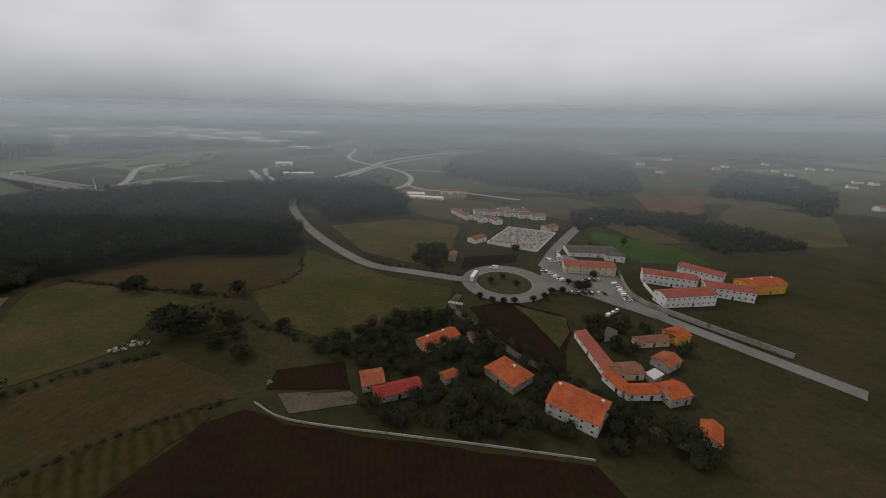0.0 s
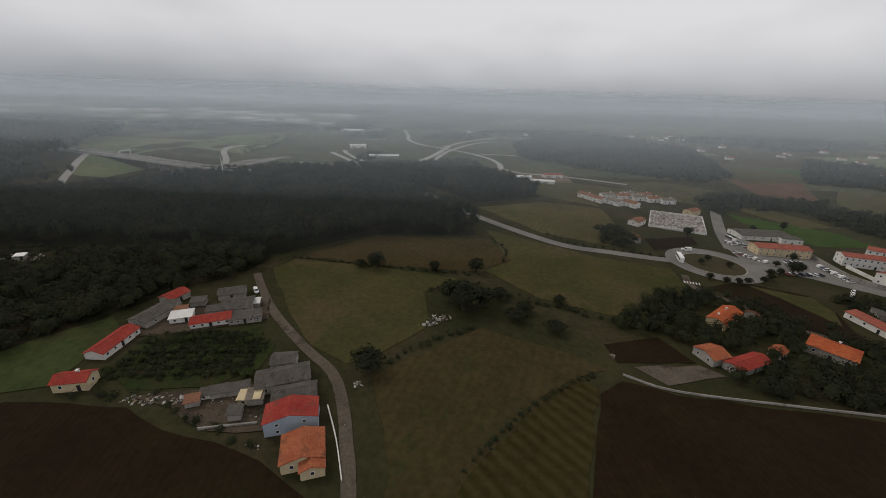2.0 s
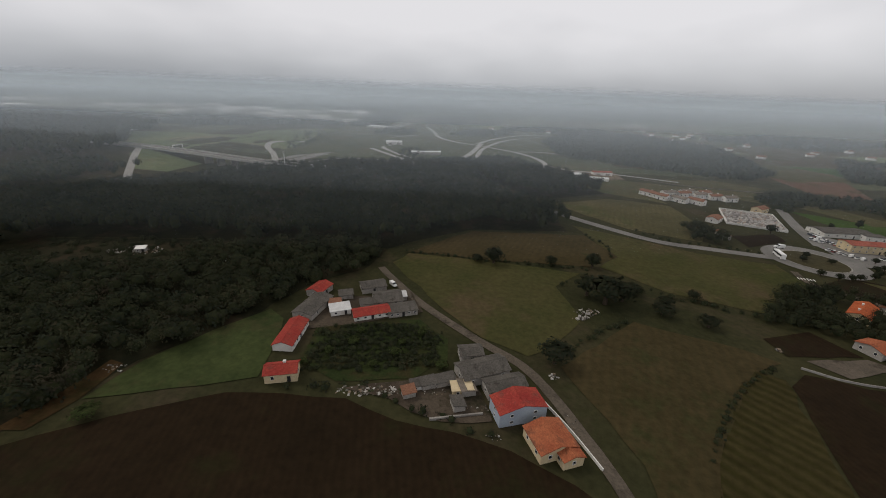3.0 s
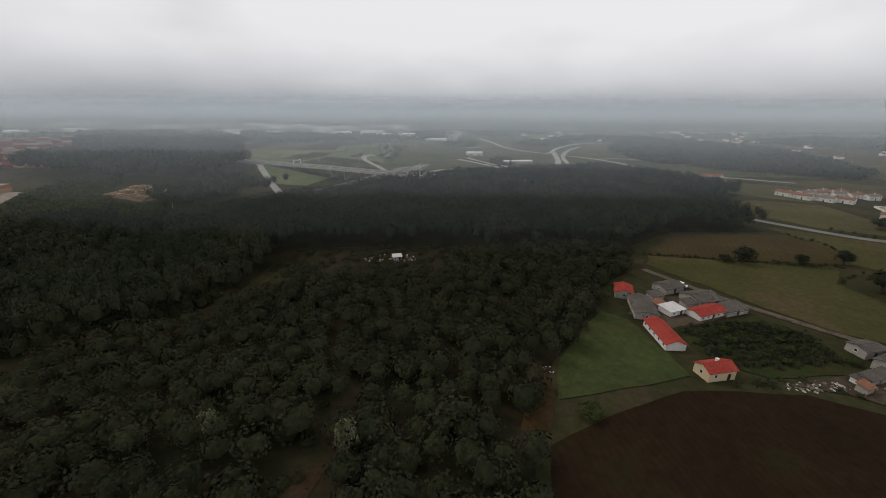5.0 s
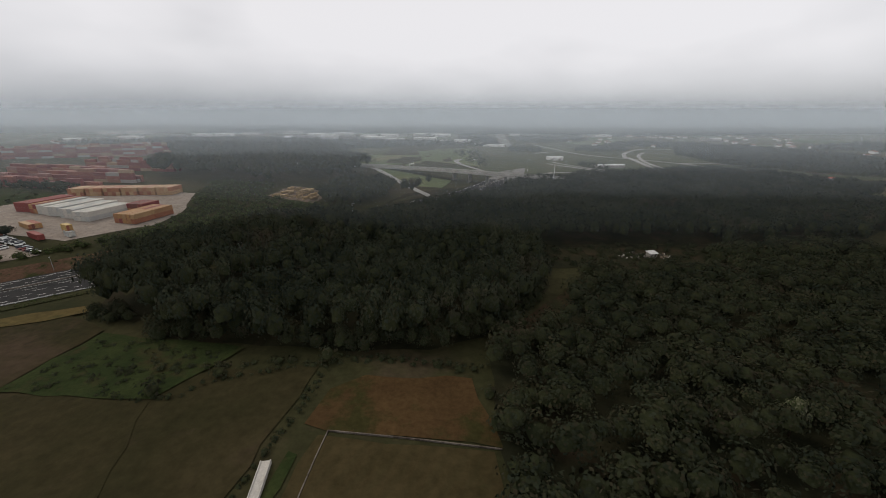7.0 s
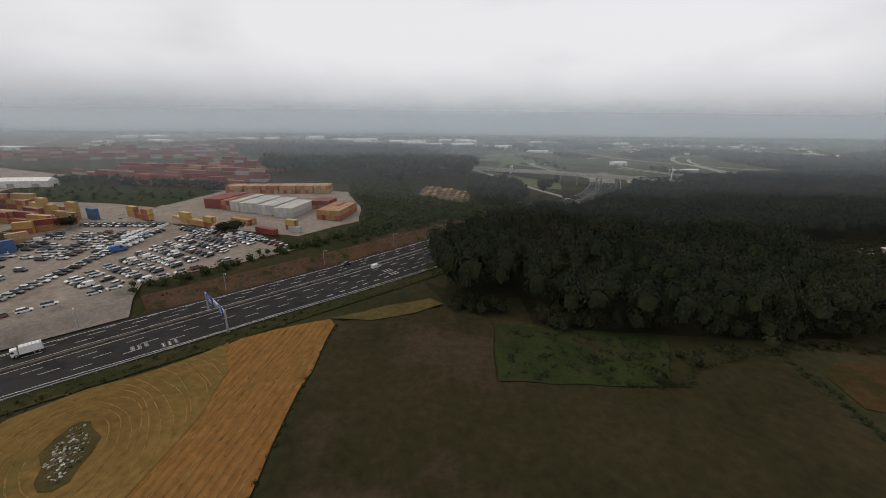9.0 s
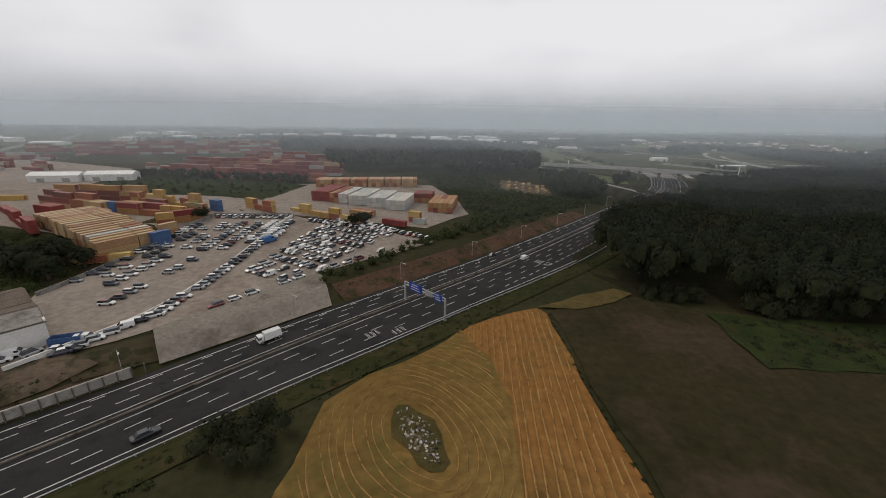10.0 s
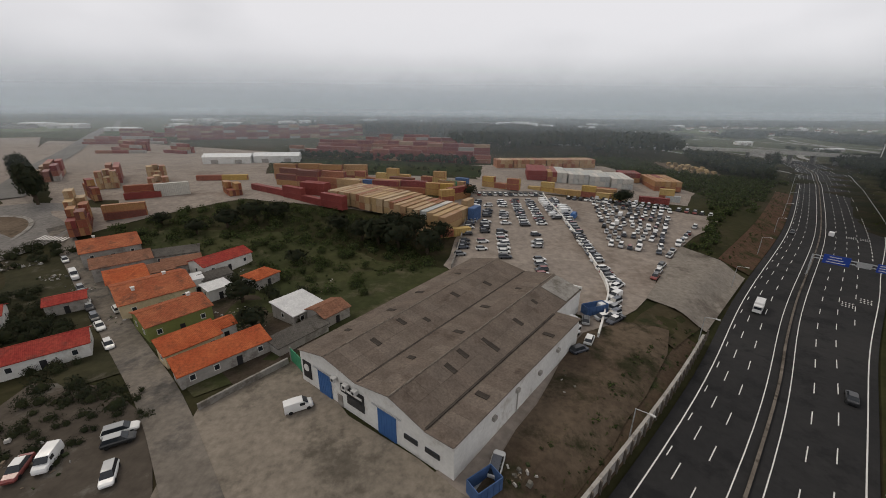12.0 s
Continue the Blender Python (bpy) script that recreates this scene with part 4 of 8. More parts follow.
def wood(name, spots, label, templates=CROWNS, seed=1, slim=(0.9, 1.35)):
    """Many trees too close to count, as one mesh: spots are (x, y, crown radius, height). slim: crown height over width."""
    rnd = random.Random(seed)
    VV, NN, FF, MI, base = [], [], [], [], 0
    for x, y, r, h in spots:
        V, F, core = templates[rnd.randrange(len(templates))]
        a = rnd.uniform(0, 6.28)
        c, s = math.cos(a), math.sin(a)
        zr = rnd.uniform(*slim)
        W = np.stack([(V[:, 0] * c - V[:, 1] * s) * r + x, (V[:, 0] * s + V[:, 1] * c) * r + y, V[:, 2] * r * zr + ground_z(x, y) + h - r * 0.9 * zr], 1)
        VV.append(W)
        N = W - np.array([x, y, ground_z(x, y) + h - r * 1.7 * zr])     # leaves face outwards and up, softly
        NN.append(N / np.linalg.norm(N, axis=1, keepdims=True))
        FF += [tuple(i + base for i in f) for f in F]
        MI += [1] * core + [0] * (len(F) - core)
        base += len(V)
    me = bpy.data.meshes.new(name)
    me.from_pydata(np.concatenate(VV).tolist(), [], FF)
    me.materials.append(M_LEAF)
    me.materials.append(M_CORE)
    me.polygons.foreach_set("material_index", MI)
    me.polygons.foreach_set("use_smooth", [True] * len(FF))
    me.normals_split_custom_set_from_vertices(np.concatenate(NN).tolist())
    return tagged(new(name, me), label, "wood", kind="stuff")


def fill(poly, spacing, rmin, rmax, hmin, hmax, seed, holes=()):
    rnd = random.Random(seed)
    xs, ys = [p[0] for p in poly], [p[1] for p in poly]
    out, y = [], min(ys)
    while y < max(ys):
        x = min(xs)
        while x < max(xs):
            px, py = x + rnd.uniform(-0.45, 0.45) * spacing, y + rnd.uniform(-0.45, 0.45) * spacing
            if inside(px, py, poly) and not any(inside(px, py, h) for h in holes):
                k = noise.noise(Vector((px * 0.04, py * 0.04, seed))) * 0.5 + 0.5
                k = 0.5 * k + 0.5 * rnd.random()
                out.append((px, py, rmin + (rmax - rmin) * rnd.random(), hmin + (hmax - hmin) * k))
            x += spacing
        y += spacing
    return out


W_TALL = [(-344, 71), (-332, 67), (-331, 75), (-328, 75), (-328, 63.5), (-318, 61), (-303, 59.5), (-284, 58.5), (-272, 59), (-262, 63.5), (-257, 68.5), (-252, 74), (-244, 86), (-243, 100), (-240, 120), (-196, 124), (-172, 120), (-153, 125), (-131, 121), (-120, 131), (-99.5, 145), (-60, 148),
          (-60, 166), (-76, 190), (-93, 225), (-85, 245), (-58, 200), (-14, 222), (-30, 260), (-66, 300), (-112, 280), (-183, 252), (-234, 246), (-266, 228), (-292, 205), (-304, 170), (-332, 128), (-352, 96), (-348, 80)]
W_LOW = [(-261, 60), (-262, 46), (-262, 14), (-184, 14), (-179, 44), (-171, 60), (-158, 74), (-148, 94), (-136, 104), (-131, 120), (-153, 124), (-172, 119), (-188, 112), (-190, 98), (-214, 94), (-232, 100), (-234, 90), (-241, 82), (-252, 71), (-257, 65)]
CLEARING = [(-242, 100), (-232, 101), (-214, 95), (-190, 99), (-188, 113), (-172, 120), (-196, 123), (-240, 119)]
GLADES = [[(-214, 28), (-207, 28), (-206, 48), (-212, 50)], [(-256, 66), (-251, 72), (-240, 84), (-236, 82), (-246, 70), (-252, 64)]]
def off_road(spots, shaped=True):
    """Leaves out what would stand on the motorway or its verges."""
    keep = []
    for x, y, r, h in spots:
        off, _ = mw_offset(x, y)
        if shaped and y < 260 and 0 < off < 48:
            h *= 1.2 if y < 128 else 0.8
        if y > 400 or not -13 - r < off < mw_east(x) + 5 + r:
            keep.append((x, y, r, h))
    return keep


trees_w = off_road(fill(W_TALL, 3.5, 1.7, 2.9, 7.0, 11.5, 3))
trees_w += fill([(-345.5, 72), (-348, 84), (-341, 97), (-331, 111), (-319, 124), (-306, 130), (-298, 120), (-316, 100), (-330, 82), (-332, 72)], 3.0, 1.8, 3.0, 10.0, 15.0, 5)
trees_w += off_road(fill([(-312, 128), (-306, 112), (-292, 116), (-280, 136), (-264, 160), (-254, 184), (-270, 190), (-290, 160)], 2.8, 1.8, 2.8, 7.5, 9.8, 6), False)
wood("wood", trees_w, "dense dark green wood of tall trees beside fields and motorway", slim=(1.3, 2.1)).data.materials[0] = M_PINE
edge_w = fill([(-344, 70), (-333, 66), (-333, 69), (-343, 73)], 1.8, 1.2, 2.0, 2.5, 5.0, 101) + fill([(-328, 62.4), (-303, 58.4), (-272, 58), (-261, 62.6), (-244, 85), (-246, 88), (-263, 66), (-273, 61), (-303, 61.5), (-327, 65.5)], 1.9, 1.2, 2.2, 2.5, 6.5, 102)
wood("wood_edge", edge_w, "leafy undergrowth filling the edge of a tall wood", CROWNS, 21, (1.0, 1.7))
low_w = fill(W_LOW, 3.9, 2.0, 3.6, 3.4, 7.0, 4, GLADES)
low_w += fill(CLEARING, 4.2, 1.2, 2.2, 0.9, 2.2, 9) + fill(GLADES[0], 4.0, 0.9, 1.6, 0.8, 1.6, 10)
wood("wood", low_w, "dark leafy wood of broad-crowned trees between fields", CROWNS, 22, (0.85, 1.2))

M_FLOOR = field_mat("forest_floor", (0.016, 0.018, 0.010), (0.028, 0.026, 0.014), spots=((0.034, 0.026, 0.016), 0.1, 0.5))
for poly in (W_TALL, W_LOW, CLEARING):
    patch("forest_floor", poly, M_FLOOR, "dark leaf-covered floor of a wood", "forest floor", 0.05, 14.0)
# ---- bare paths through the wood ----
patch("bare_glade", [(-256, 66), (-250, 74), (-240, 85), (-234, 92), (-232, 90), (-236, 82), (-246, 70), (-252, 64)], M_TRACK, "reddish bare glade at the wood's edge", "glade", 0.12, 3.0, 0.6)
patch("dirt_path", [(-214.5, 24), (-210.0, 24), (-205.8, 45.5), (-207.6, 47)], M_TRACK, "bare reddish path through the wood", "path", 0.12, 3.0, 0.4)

# ---- motorway ----
MWS = np.concatenate([[0], np.cumsum(np.hypot(*np.diff(MWL, axis=0).T))])


def mw_at(s, off):
    """The plan point at a length along the motorway and an offset to its east, and its heading in degrees."""
    x, y = np.interp(s, MWS, MWL[:, 0]), np.interp(s, MWS, MWL[:, 1])
    tx, ty = np.interp(s, MWS, MWT[:, 0]), np.interp(s, MWS, MWT[:, 1])
    q = math.hypot(tx, ty)
    tx, ty = tx / q, ty / q
    return x + ty * off, y - tx * off, math.degrees(math.atan2(ty, tx))


def mw_s(x, y):
    return MWS[int(np.hypot(MWL[:, 0] - x, MWL[:, 1] - y).argmin())]


S_NEAR = MWL[: int(np.searchsorted(MWS, mw_s(-207, 450)))]
for off, w in ((-6.2, 0.12), (-1.0, 0.1), (1.0, 0.1), (mw_east, 0.12)):
    lo = (lambda x, w=w: mw_east(x) - w / 2) if callable(off) else off - w / 2
    hi = (lambda x, w=w: mw_east(x) + w / 2) if callable(off) else off + w / 2
    tagged(part("edge_line", ribbon(S_NEAR, lo, hi, 0.16), M_PAINT), "solid white painted edge line on asphalt", "road marking", kind="structure")


def dashes(offs, s0, s1, length, period, width, seed, name="lane_line"):
    bm = bmesh.new()
    for i, off in enumerate(offs):
        s = s0 + i * 1.7
        while s < s1:
            quad = []
            for ss, o in ((s, off - width / 2), (s + length, off - width / 2), (s + length, off + width / 2), (s, off + width / 2)):
                x, y, _ = mw_at(ss, o)
                quad.append(bm.verts.new((x, y, ground_z(x, y) + 0.165)))
            bm.faces.new(quad[::-1])
            s += period
    bmesh.ops.recalc_face_normals(bm, faces=bm.faces)
    for f in bm.faces:
        if f.normal.z < 0:
            f.normal_flip()
    return tagged(part(name, bm, M_PAINT), "broken white painted lane lines", "road marking", kind="stuff")


s_a, s_b = mw_s(-500, -34), mw_s(-238, 287)
dashes((-2.95, -4.6), s_a, s_b, 2.4, 6.2, 0.095, 1)
dashes((2.95, 4.9), s_a, s_b, 2.4, 6.2, 0.095, 2)
dashes((6.8,), mw_s(-404, 52), s_b, 2.4, 6.2, 0.095, 2)
dashes((8.9,), mw_s(-376, 80), s_b, 1.5, 3.1, 0.16, 3)
dashes((-5.75,), mw_s(-436, 22), s_b, 1.5, 6.2, 0.095, 3)
bm = bmesh.new()
for s0, off in ((mw_s(-392, 52), 5.9), (mw_s(-389, 55), 8.0), (mw_s(-358, 88), 8.0), (mw_s(-356, 90), 5.9)):
    for row in range(3):
        for k in range(4):
            x, y, a = mw_at(s0 + row * 0.9, off - 0.6 + k * 0.4)
            box(bm, x, y, ground_z(x, y) + 0.155, 0.55, 0.07, 0.012, radians(a))
            box(bm, x, y, ground_z(x, y) + 0.153, 0.08, 0.26, 0.012, radians(a))
tagged(part("road_letters", bm, M_PAINT), "worn white lettering blocks painted on the lane", "road marking", kind="stuff")

# concrete barrier in the middle
barrier = tagged(wall_run("median_barrier", [tuple(p) for p in S_NEAR[:: 4]], 0.34, 0.26, M_OLDWALL, "low grey concrete barrier between the carriageways", "barrier"), kind="structure")

# guard rails on the east edge: rail and posts
rail = thing("guard_rail", -420, 25, 0, "galvanised steel guard rail along the motorway", "guard rail", z=0.0)
rail.matrix_basis = Matrix()
bm = bmesh.new()
ss = np.arange(mw_s(-450, 10), mw_s(-269, 211), 2.4)
pts = [mw_at(s, mw_east(mw_at(s, 8)[0]) + 0.9) for s in ss]
for (x1, y1, _), (x2, y2, _) in zip(pts, pts[1:]):
    rod(bm, (x1, y1, ground_z(x1, y1) + 0.48), (x2, y2, ground_z(x2, y2) + 0.48), 0.075, 4)
part("rail", bm, M_STEEL, rail)
for x, y, a in pts:
    place("post", shared(("rail_post",), lambda bm: box(bm, 0, 0, -0.1, 0.07, 0.07, 0.6), M_STEEL), rail, x, y, ground_z(x, y), a)

# west side: concrete paved slope, red earth cutting, retaining wall and brown bank
patch("concrete_slope", [(-429.4, 53.4), (-410.2, 77.6), (-404.6, 65.6), (-424.0, 46.6)], field_mat("slope_concrete", (0.20, 0.18, 0.155), (0.25, 0.222, 0.19), spots=((0.15, 0.13, 0.11), 0.12, 0.5), scale=0.1), "bare grey concrete paved embankment beside the motorway", "embankment", 0.3, 1.3, 0.0)
i0, i1 = [int(np.hypot(MWL[:, 0] - x, MWL[:, 1] - y).argmin()) for x, y in ((-396, 60), (-318, 143))]
tagged(part("cutting", ribbon(MWL[i0:i1], -13.0, -7.5, 0.12), M_EARTHRED), "reddish bare earth cutting with scattered shrubs", "embankment", kind="structure")
j0, j1 = [int(np.hypot(MWL[:, 0] - x, MWL[:, 1] - y).argmin()) for x, y in ((-500, -34), (-417, 41))]
tagged(part("bank", ribbon(MWL[j0:j1], -13.6, -8.0, 0.12), field_mat("brown_bank_soil", (0.07, 0.05, 0.036), (0.10, 0.074, 0.05), spots=((0.045, 0.05, 0.024), 0.25, 0.5), scale=0.12)), "brown earth bank above a retaining wall", "embankment", kind="structure")
rw = [mw_at(s, -8.3)[:2] for s in np.arange(mw_s(-500, -34), mw_s(-417, 41), 6)]
rwall = wall_run("retaining_wall", rw, 1.45, 0.3, M_GREYW, "low stained concrete retaining wall with ribs beside the motorway")
for s_ in np.arange(mw_s(-500, -34), mw_s(-417, 41), 1.5):
    x_, y_, a_ = mw_at(s_, -8.05)
    place("rib", shared(("wall_rib",), lambda bm: box(bm, 0, 0, -0.3, 0.16, 0.2, 1.85), M_OLDWALL), rwall, x_, y_, ground_z(x_, y_), a_)
patch("verge", [(-427.0, 53.0), (-424.3, 47.4), (-431.5, 41.5), (-436, 45), (-432.6, 48.6)], field_mat("dark_verge_grass", (0.045, 0.038, 0.022), (0.07, 0.056, 0.034), spots=((0.03, 0.034, 0.016), 0.2, 0.5)), "dark grass verge at the foot of a car park", "verge", 0.16, 4.0)
i2, i3 = [int(np.hypot(MWL[:, 0] - x, MWL[:, 1] - y).argmin()) for x, y in ((-470, -8), (-300, 165))]
tagged(part("verge", ribbon(MWL[i2:i3], lambda x: mw_east(x) + 1.0, lambda x: mw_east(x) + 6.2, 0.1), field_mat("verge_grass", (0.026, 0.029, 0.011), (0.042, 0.04, 0.017), spots=((0.055, 0.044, 0.02), 0.15, 0.4))), "grassy verge sloping up from the motorway", "verge", kind="structure")


def gantry():
    a, b = Vector((-390.9, 68.2, 0)), Vector((-383.2, 60.6, 0))
    ob = thing("sign_gantry", a.x, a.y, 0, "steel gantry with blue direction signs over the motorway", "sign gantry", z=0.0)
    ob.matrix_basis = pose(a.x, a.y, ground_z(a.x, a.y))
    d = b - a
    Ls = d.length
    ang = math.degrees(math.atan2(d.y, d.x))
    ob.matrix_basis = pose(a.x, a.y, ground_z(a.x, a.y), 0, 0, ang)
    for px in (0, Ls):
        bm = bmesh.new()
        box(bm, px, 0, -0.3, 0.26, 0.26, 4.6)
        box(bm, px, 0, 0, 0.5, 0.5, 0.12)
        part("post", bm, M_STEEL, ob)
    for zz in (3.7, 4.25):
        bm = bmesh.new()
        box(bm, Ls / 2, 0, zz, Ls, 0.2, 0.12)
        part("beam", bm, M_STEEL, ob)
    for cx, w, h, m_ in ((Ls * 0.3, 3.6, 1.7, M_SIGNBLUE), (Ls * 0.63, 1.9, 1.0, M_STEEL), (Ls * 0.86, 1.9, 1.5, M_SIGNBLUE)):
        bm = bmesh.new()
        box(bm, cx, -0.2, 4.0 - h / 2, w, 0.08, h)
        sg = part("sign", bm, m_, ob)
        if m_ is M_SIGNBLUE:
            bm = bmesh.new()
            for k in range(3):
                box(bm, cx - 0.1 * k, -0.25, 4.0 - h / 2 + 0.3 + k * h * 0.28, w * (0.7 - 0.12 * k), 0.02, 0.13)
            part("lettering", bm, M_PAINT, sg)
    return ob


gantry()


def lorry(x, y, ang):
    ob = thing("refuse_lorry", x, y, ang, "white refuse lorry driving on the motorway", "lorry")
    ob.location.z += 0.12
    bm = bmesh.new()
    box(bm, 1.75, 0, 0.35, 1.0, 1.45, 1.35, taper=0.94)
    part("cab", bm, M_VANS, ob)
    bm = bmesh.new()
    box(bm, 2.24, 0, 1.0, 0.06, 1.25, 0.5)
    for s in (-1, 1):
        box(bm, 1.95, s * 0.715, 1.0, 0.45, 0.04, 0.45)
    part("windscreen", bm, M_GLASS, ob)
    bm = bmesh.new()
    box(bm, -0.6, 0, 0.5, 3.4, 1.5, 1.5, taper=0.93)
    hp = part("hopper", bm, M_VANS, ob)
    for k in range(6):
        bm = bmesh.new()
        box(bm, -2.0 + k * 0.56, 0, 0.55, 0.08, 1.56, 1.45, taper=0.93)
        part("rib", bm, M_VANS, hp)
    bm = bmesh.new()
    box(bm, 0, 0, 0.3, 4.4, 0.8, 0.2)
    part("chassis", bm, M_DARK, ob)
    for px in (1.6, -0.9, -1.7):
        for s in (-1, 1):
            w_ = place("wheel", shared(("lorry_wheel",), lambda bm: rod(bm, (0, -0.14, 0), (0, 0.14, 0), 0.31, 12), M_RUBBER), ob, px, s * 0.62, 0.31)
            place("rim", shared(("lorry_rim",), lambda bm: rod(bm, (0, -0.15, 0), (0, 0.15, 0), 0.16, 8), M_STEEL), w_, 0, 0, 0)
    ob.scale = (0.8, 0.8, 0.8)
    return ob


hd = mw_at(mw_s(-410, 54.5), 0)[2]
lx, ly, _ = mw_at(mw_s(-409.5, 49.8), -4.0)
lorry(lx, ly, hd + 180)
vx, vy, va = mw_at(mw_s(-361, 95), 2.0)
park("van", vx, vy, va, "white van driving on the motorway")
vx, vy, va = mw_at(mw_s(-367, 91), -5.3)
park("dark_car", vx, vy, va + 180, "small dark car driving on the motorway")
vx, vy, va = mw_at(mw_s(-421, 38), 5.9)
park("dark_car", vx, vy, va, "dark car driving on the motorway's slow lane")


def street_lamp(x, y, ang, h, label="slim grey street lamp with one arm", arm=1.2):
    ob = thing("street_lamp", x, y, ang, label, "street lamp", "street lamps")
    bm = bmesh.new()
    rod(bm, (0, 0, -0.2), (0, 0, h), 0.07, 7, 0.04)
    part("pole", bm, M_STEEL, ob)
    bm = bmesh.new()
    rod(bm, (0, 0, h), (arm, 0, h + 0.2), 0.035, 6)
    part("arm", bm, M_STEEL, ob)
    bm = bmesh.new()
    box(bm, arm + 0.2, 0, h + 0.14, 0.5, 0.2, 0.1)
    part("lamp_head", bm, M_LAMP, ob)
    return ob


for s in np.arange(mw_s(-455, 5), mw_s(-300, 165), 24):
    x, y, a = mw_at(s, -8.6)
    street_lamp(x, y, a - 90, 4.2)


# bridge over the motorway
def bridge():
    line = smooth_line([(-420, 312), (-372, 296), (-323.6, 280.5), (-298, 270), (-272, 259), (-228, 242.5), (-202, 237), (-177, 235), (-140, 239)], 4)
    ob = thing("road_bridge", -238, 277, 0, "long pale concrete road bridge over the motorway", "bridge", z=0)
    ob.matrix_basis = Matrix()
    T = np.gradient(line, axis=0)
    T /= np.linalg.norm(T, axis=1, keepdims=True)
    top = lambda x: float(np.interp(x, [-420, -272, -228, -202, -177, -140], [6.4, 6.1, 5.0, 4.0, 3.0, 1.6])) - 3.0
    for name, o1, o2, z1, z2, m_ in (("deck", -3.6, 3.6, 2.4, 3.0, M_ROAD), ("parapet", -3.8, -3.5, 2.0, 3.7, M_PALEC), ("parapet", 3.5, 3.8, 2.0, 3.7, M_PALEC)):
        bm = bmesh.new()
        rings = [[bm.verts.new((x + ty * o, y - tx * o, z + top(x))) for o, z in ((o1, z1), (o1, z2), (o2, z2), (o2, z1))] for (x, y), (tx, ty) in zip(line, T)]
        for a, b in zip(rings, rings[1:]):
            for k in range(4):
                bm.faces.new((a[k], a[(k + 1) % 4], b[(k + 1) % 4], b[k]))
        bmesh.ops.recalc_face_normals(bm, faces=bm.faces)
        part(name, bm, m_, ob)
    for x, y in ((-264, 256), (-254, 252.2), (-243, 248.2), (-232, 244), (-220, 240.6)):
        bm = bmesh.new()
        box(bm, x, y, -3, 0.9, 5.5, 5.2 + top(x), radians(-20))
        part("pier", bm, M_CONC, ob)
    return ob


bridge()
# embankment under the bridge's eastern end
ln = smooth_line([(-214, 239), (-190, 235.6), (-165, 235.5), (-138, 239.5)], 4)
T = np.gradient(ln, axis=0)
T /= np.linalg.norm(T, axis=1, keepdims=True)
bm = bmesh.new()
rings = []
for (x, y), (tx, ty) in zip(ln, T):
    deck = float(np.interp(x, [-228, -202, -177, -140], [4.4, 3.4, 2.4, 1.0]))
    rings.append([bm.verts.new((x + ty * o, y - tx * o, z)) for o, z in ((-9, ground_z(x, y) - 0.2), (-3.7, deck), (3.7, deck), (9, ground_z(x, y) - 0.2))])
for a, b in zip(rings, rings[1:]):
    for k in range(3):
        bm.faces.new((a[k], b[k], b[k + 1], a[k + 1]))
bmesh.ops.recalc_face_normals(bm, faces=bm.faces)
tagged(part("embankment", bm, M_LAND), "grassy embankment carrying a road", "embankment", kind="structure")

# ---- car park ----
patch("car_park", [(-453.2, 113.7), (-430.4, 118.3), (-413.5, 110.9), (-385.4, 101.2), (-393.0, 93.1), (-410.3, 77.0), (-429.2, 53.6), (-446, 37), (-459, 20), (-463, 21), (-441.0, 48.0), (-457.0, 59.9), (-461.0, 66.8), (-456.9, 87.2)], M_GRAVEL, "pale gravel car park full of stored cars", "car park", 0.08, 4.0)
patch("container_yard", [(-453.6, 114.2), (-429.6, 118.8), (-388.4, 112), (-374, 132), (-377, 152), (-388, 178), (-456.1, 176.0), (-448.8, 137.9)], M_GRAVEL, "pale gravel yard with stacked containers", "container yard", 0.07, 6.0)
wall_run("boundary_wall", [(-459.5, 65.2), (-456.1, 87.4), (-452.8, 113.1)], 0.9, 0.2, M_CONC, "grey boundary wall of the car park")
wall_run("boundary_wall", [(-452.8, 113.5), (-430.4, 117.7)], 1.0, 0.2, M_CONC, "grey boundary wall of the car park")
wall_run("dividing_wall", [(-430.5, 117.3), (-431.0, 110.2), (-431.3, 81.9), (-433.4, 59.7), (-437.0, 50.2), (-441.0, 42.4)], 0.8, 0.25, M_WHITEW, "low pale wall dividing the car park")

LOTLABEL = {"hatchback": "small parked hatchback on a gravel car park", "saloon": "parked saloon car on a gravel car park", "estate": "parked estate car on a gravel car park", "van": "white parked van on a gravel car park", "transporter": "tall white parked van on a gravel car park"}
rl = random.Random(11)


def row_of_cars(a, b, head, spacing, group, fill_=1.0, vans=0.08, jig=0.12, turn=4):
    """Cars side by side from a to b, each turned to the heading given."""
    n = max(1, int(math.hypot(b[0] - a[0], b[1] - a[1]) / spacing))
    for k in range(n + 1):
        if rl.random() > fill_:
            continue
        x, y = a[0] + (b[0] - a[0]) * k / n + rl.uniform(-jig, jig), a[1] + (b[1] - a[1]) * k / n + rl.uniform(-jig, jig)
        kind = "van" if rl.random() < vans else rl.choice(("hatchback", "hatchback", "saloon", "estate"))
        park(kind, x, y, head + rl.uniform(-turn, turn) + rl.choice((0, 180)), LOTLABEL[kind], group)


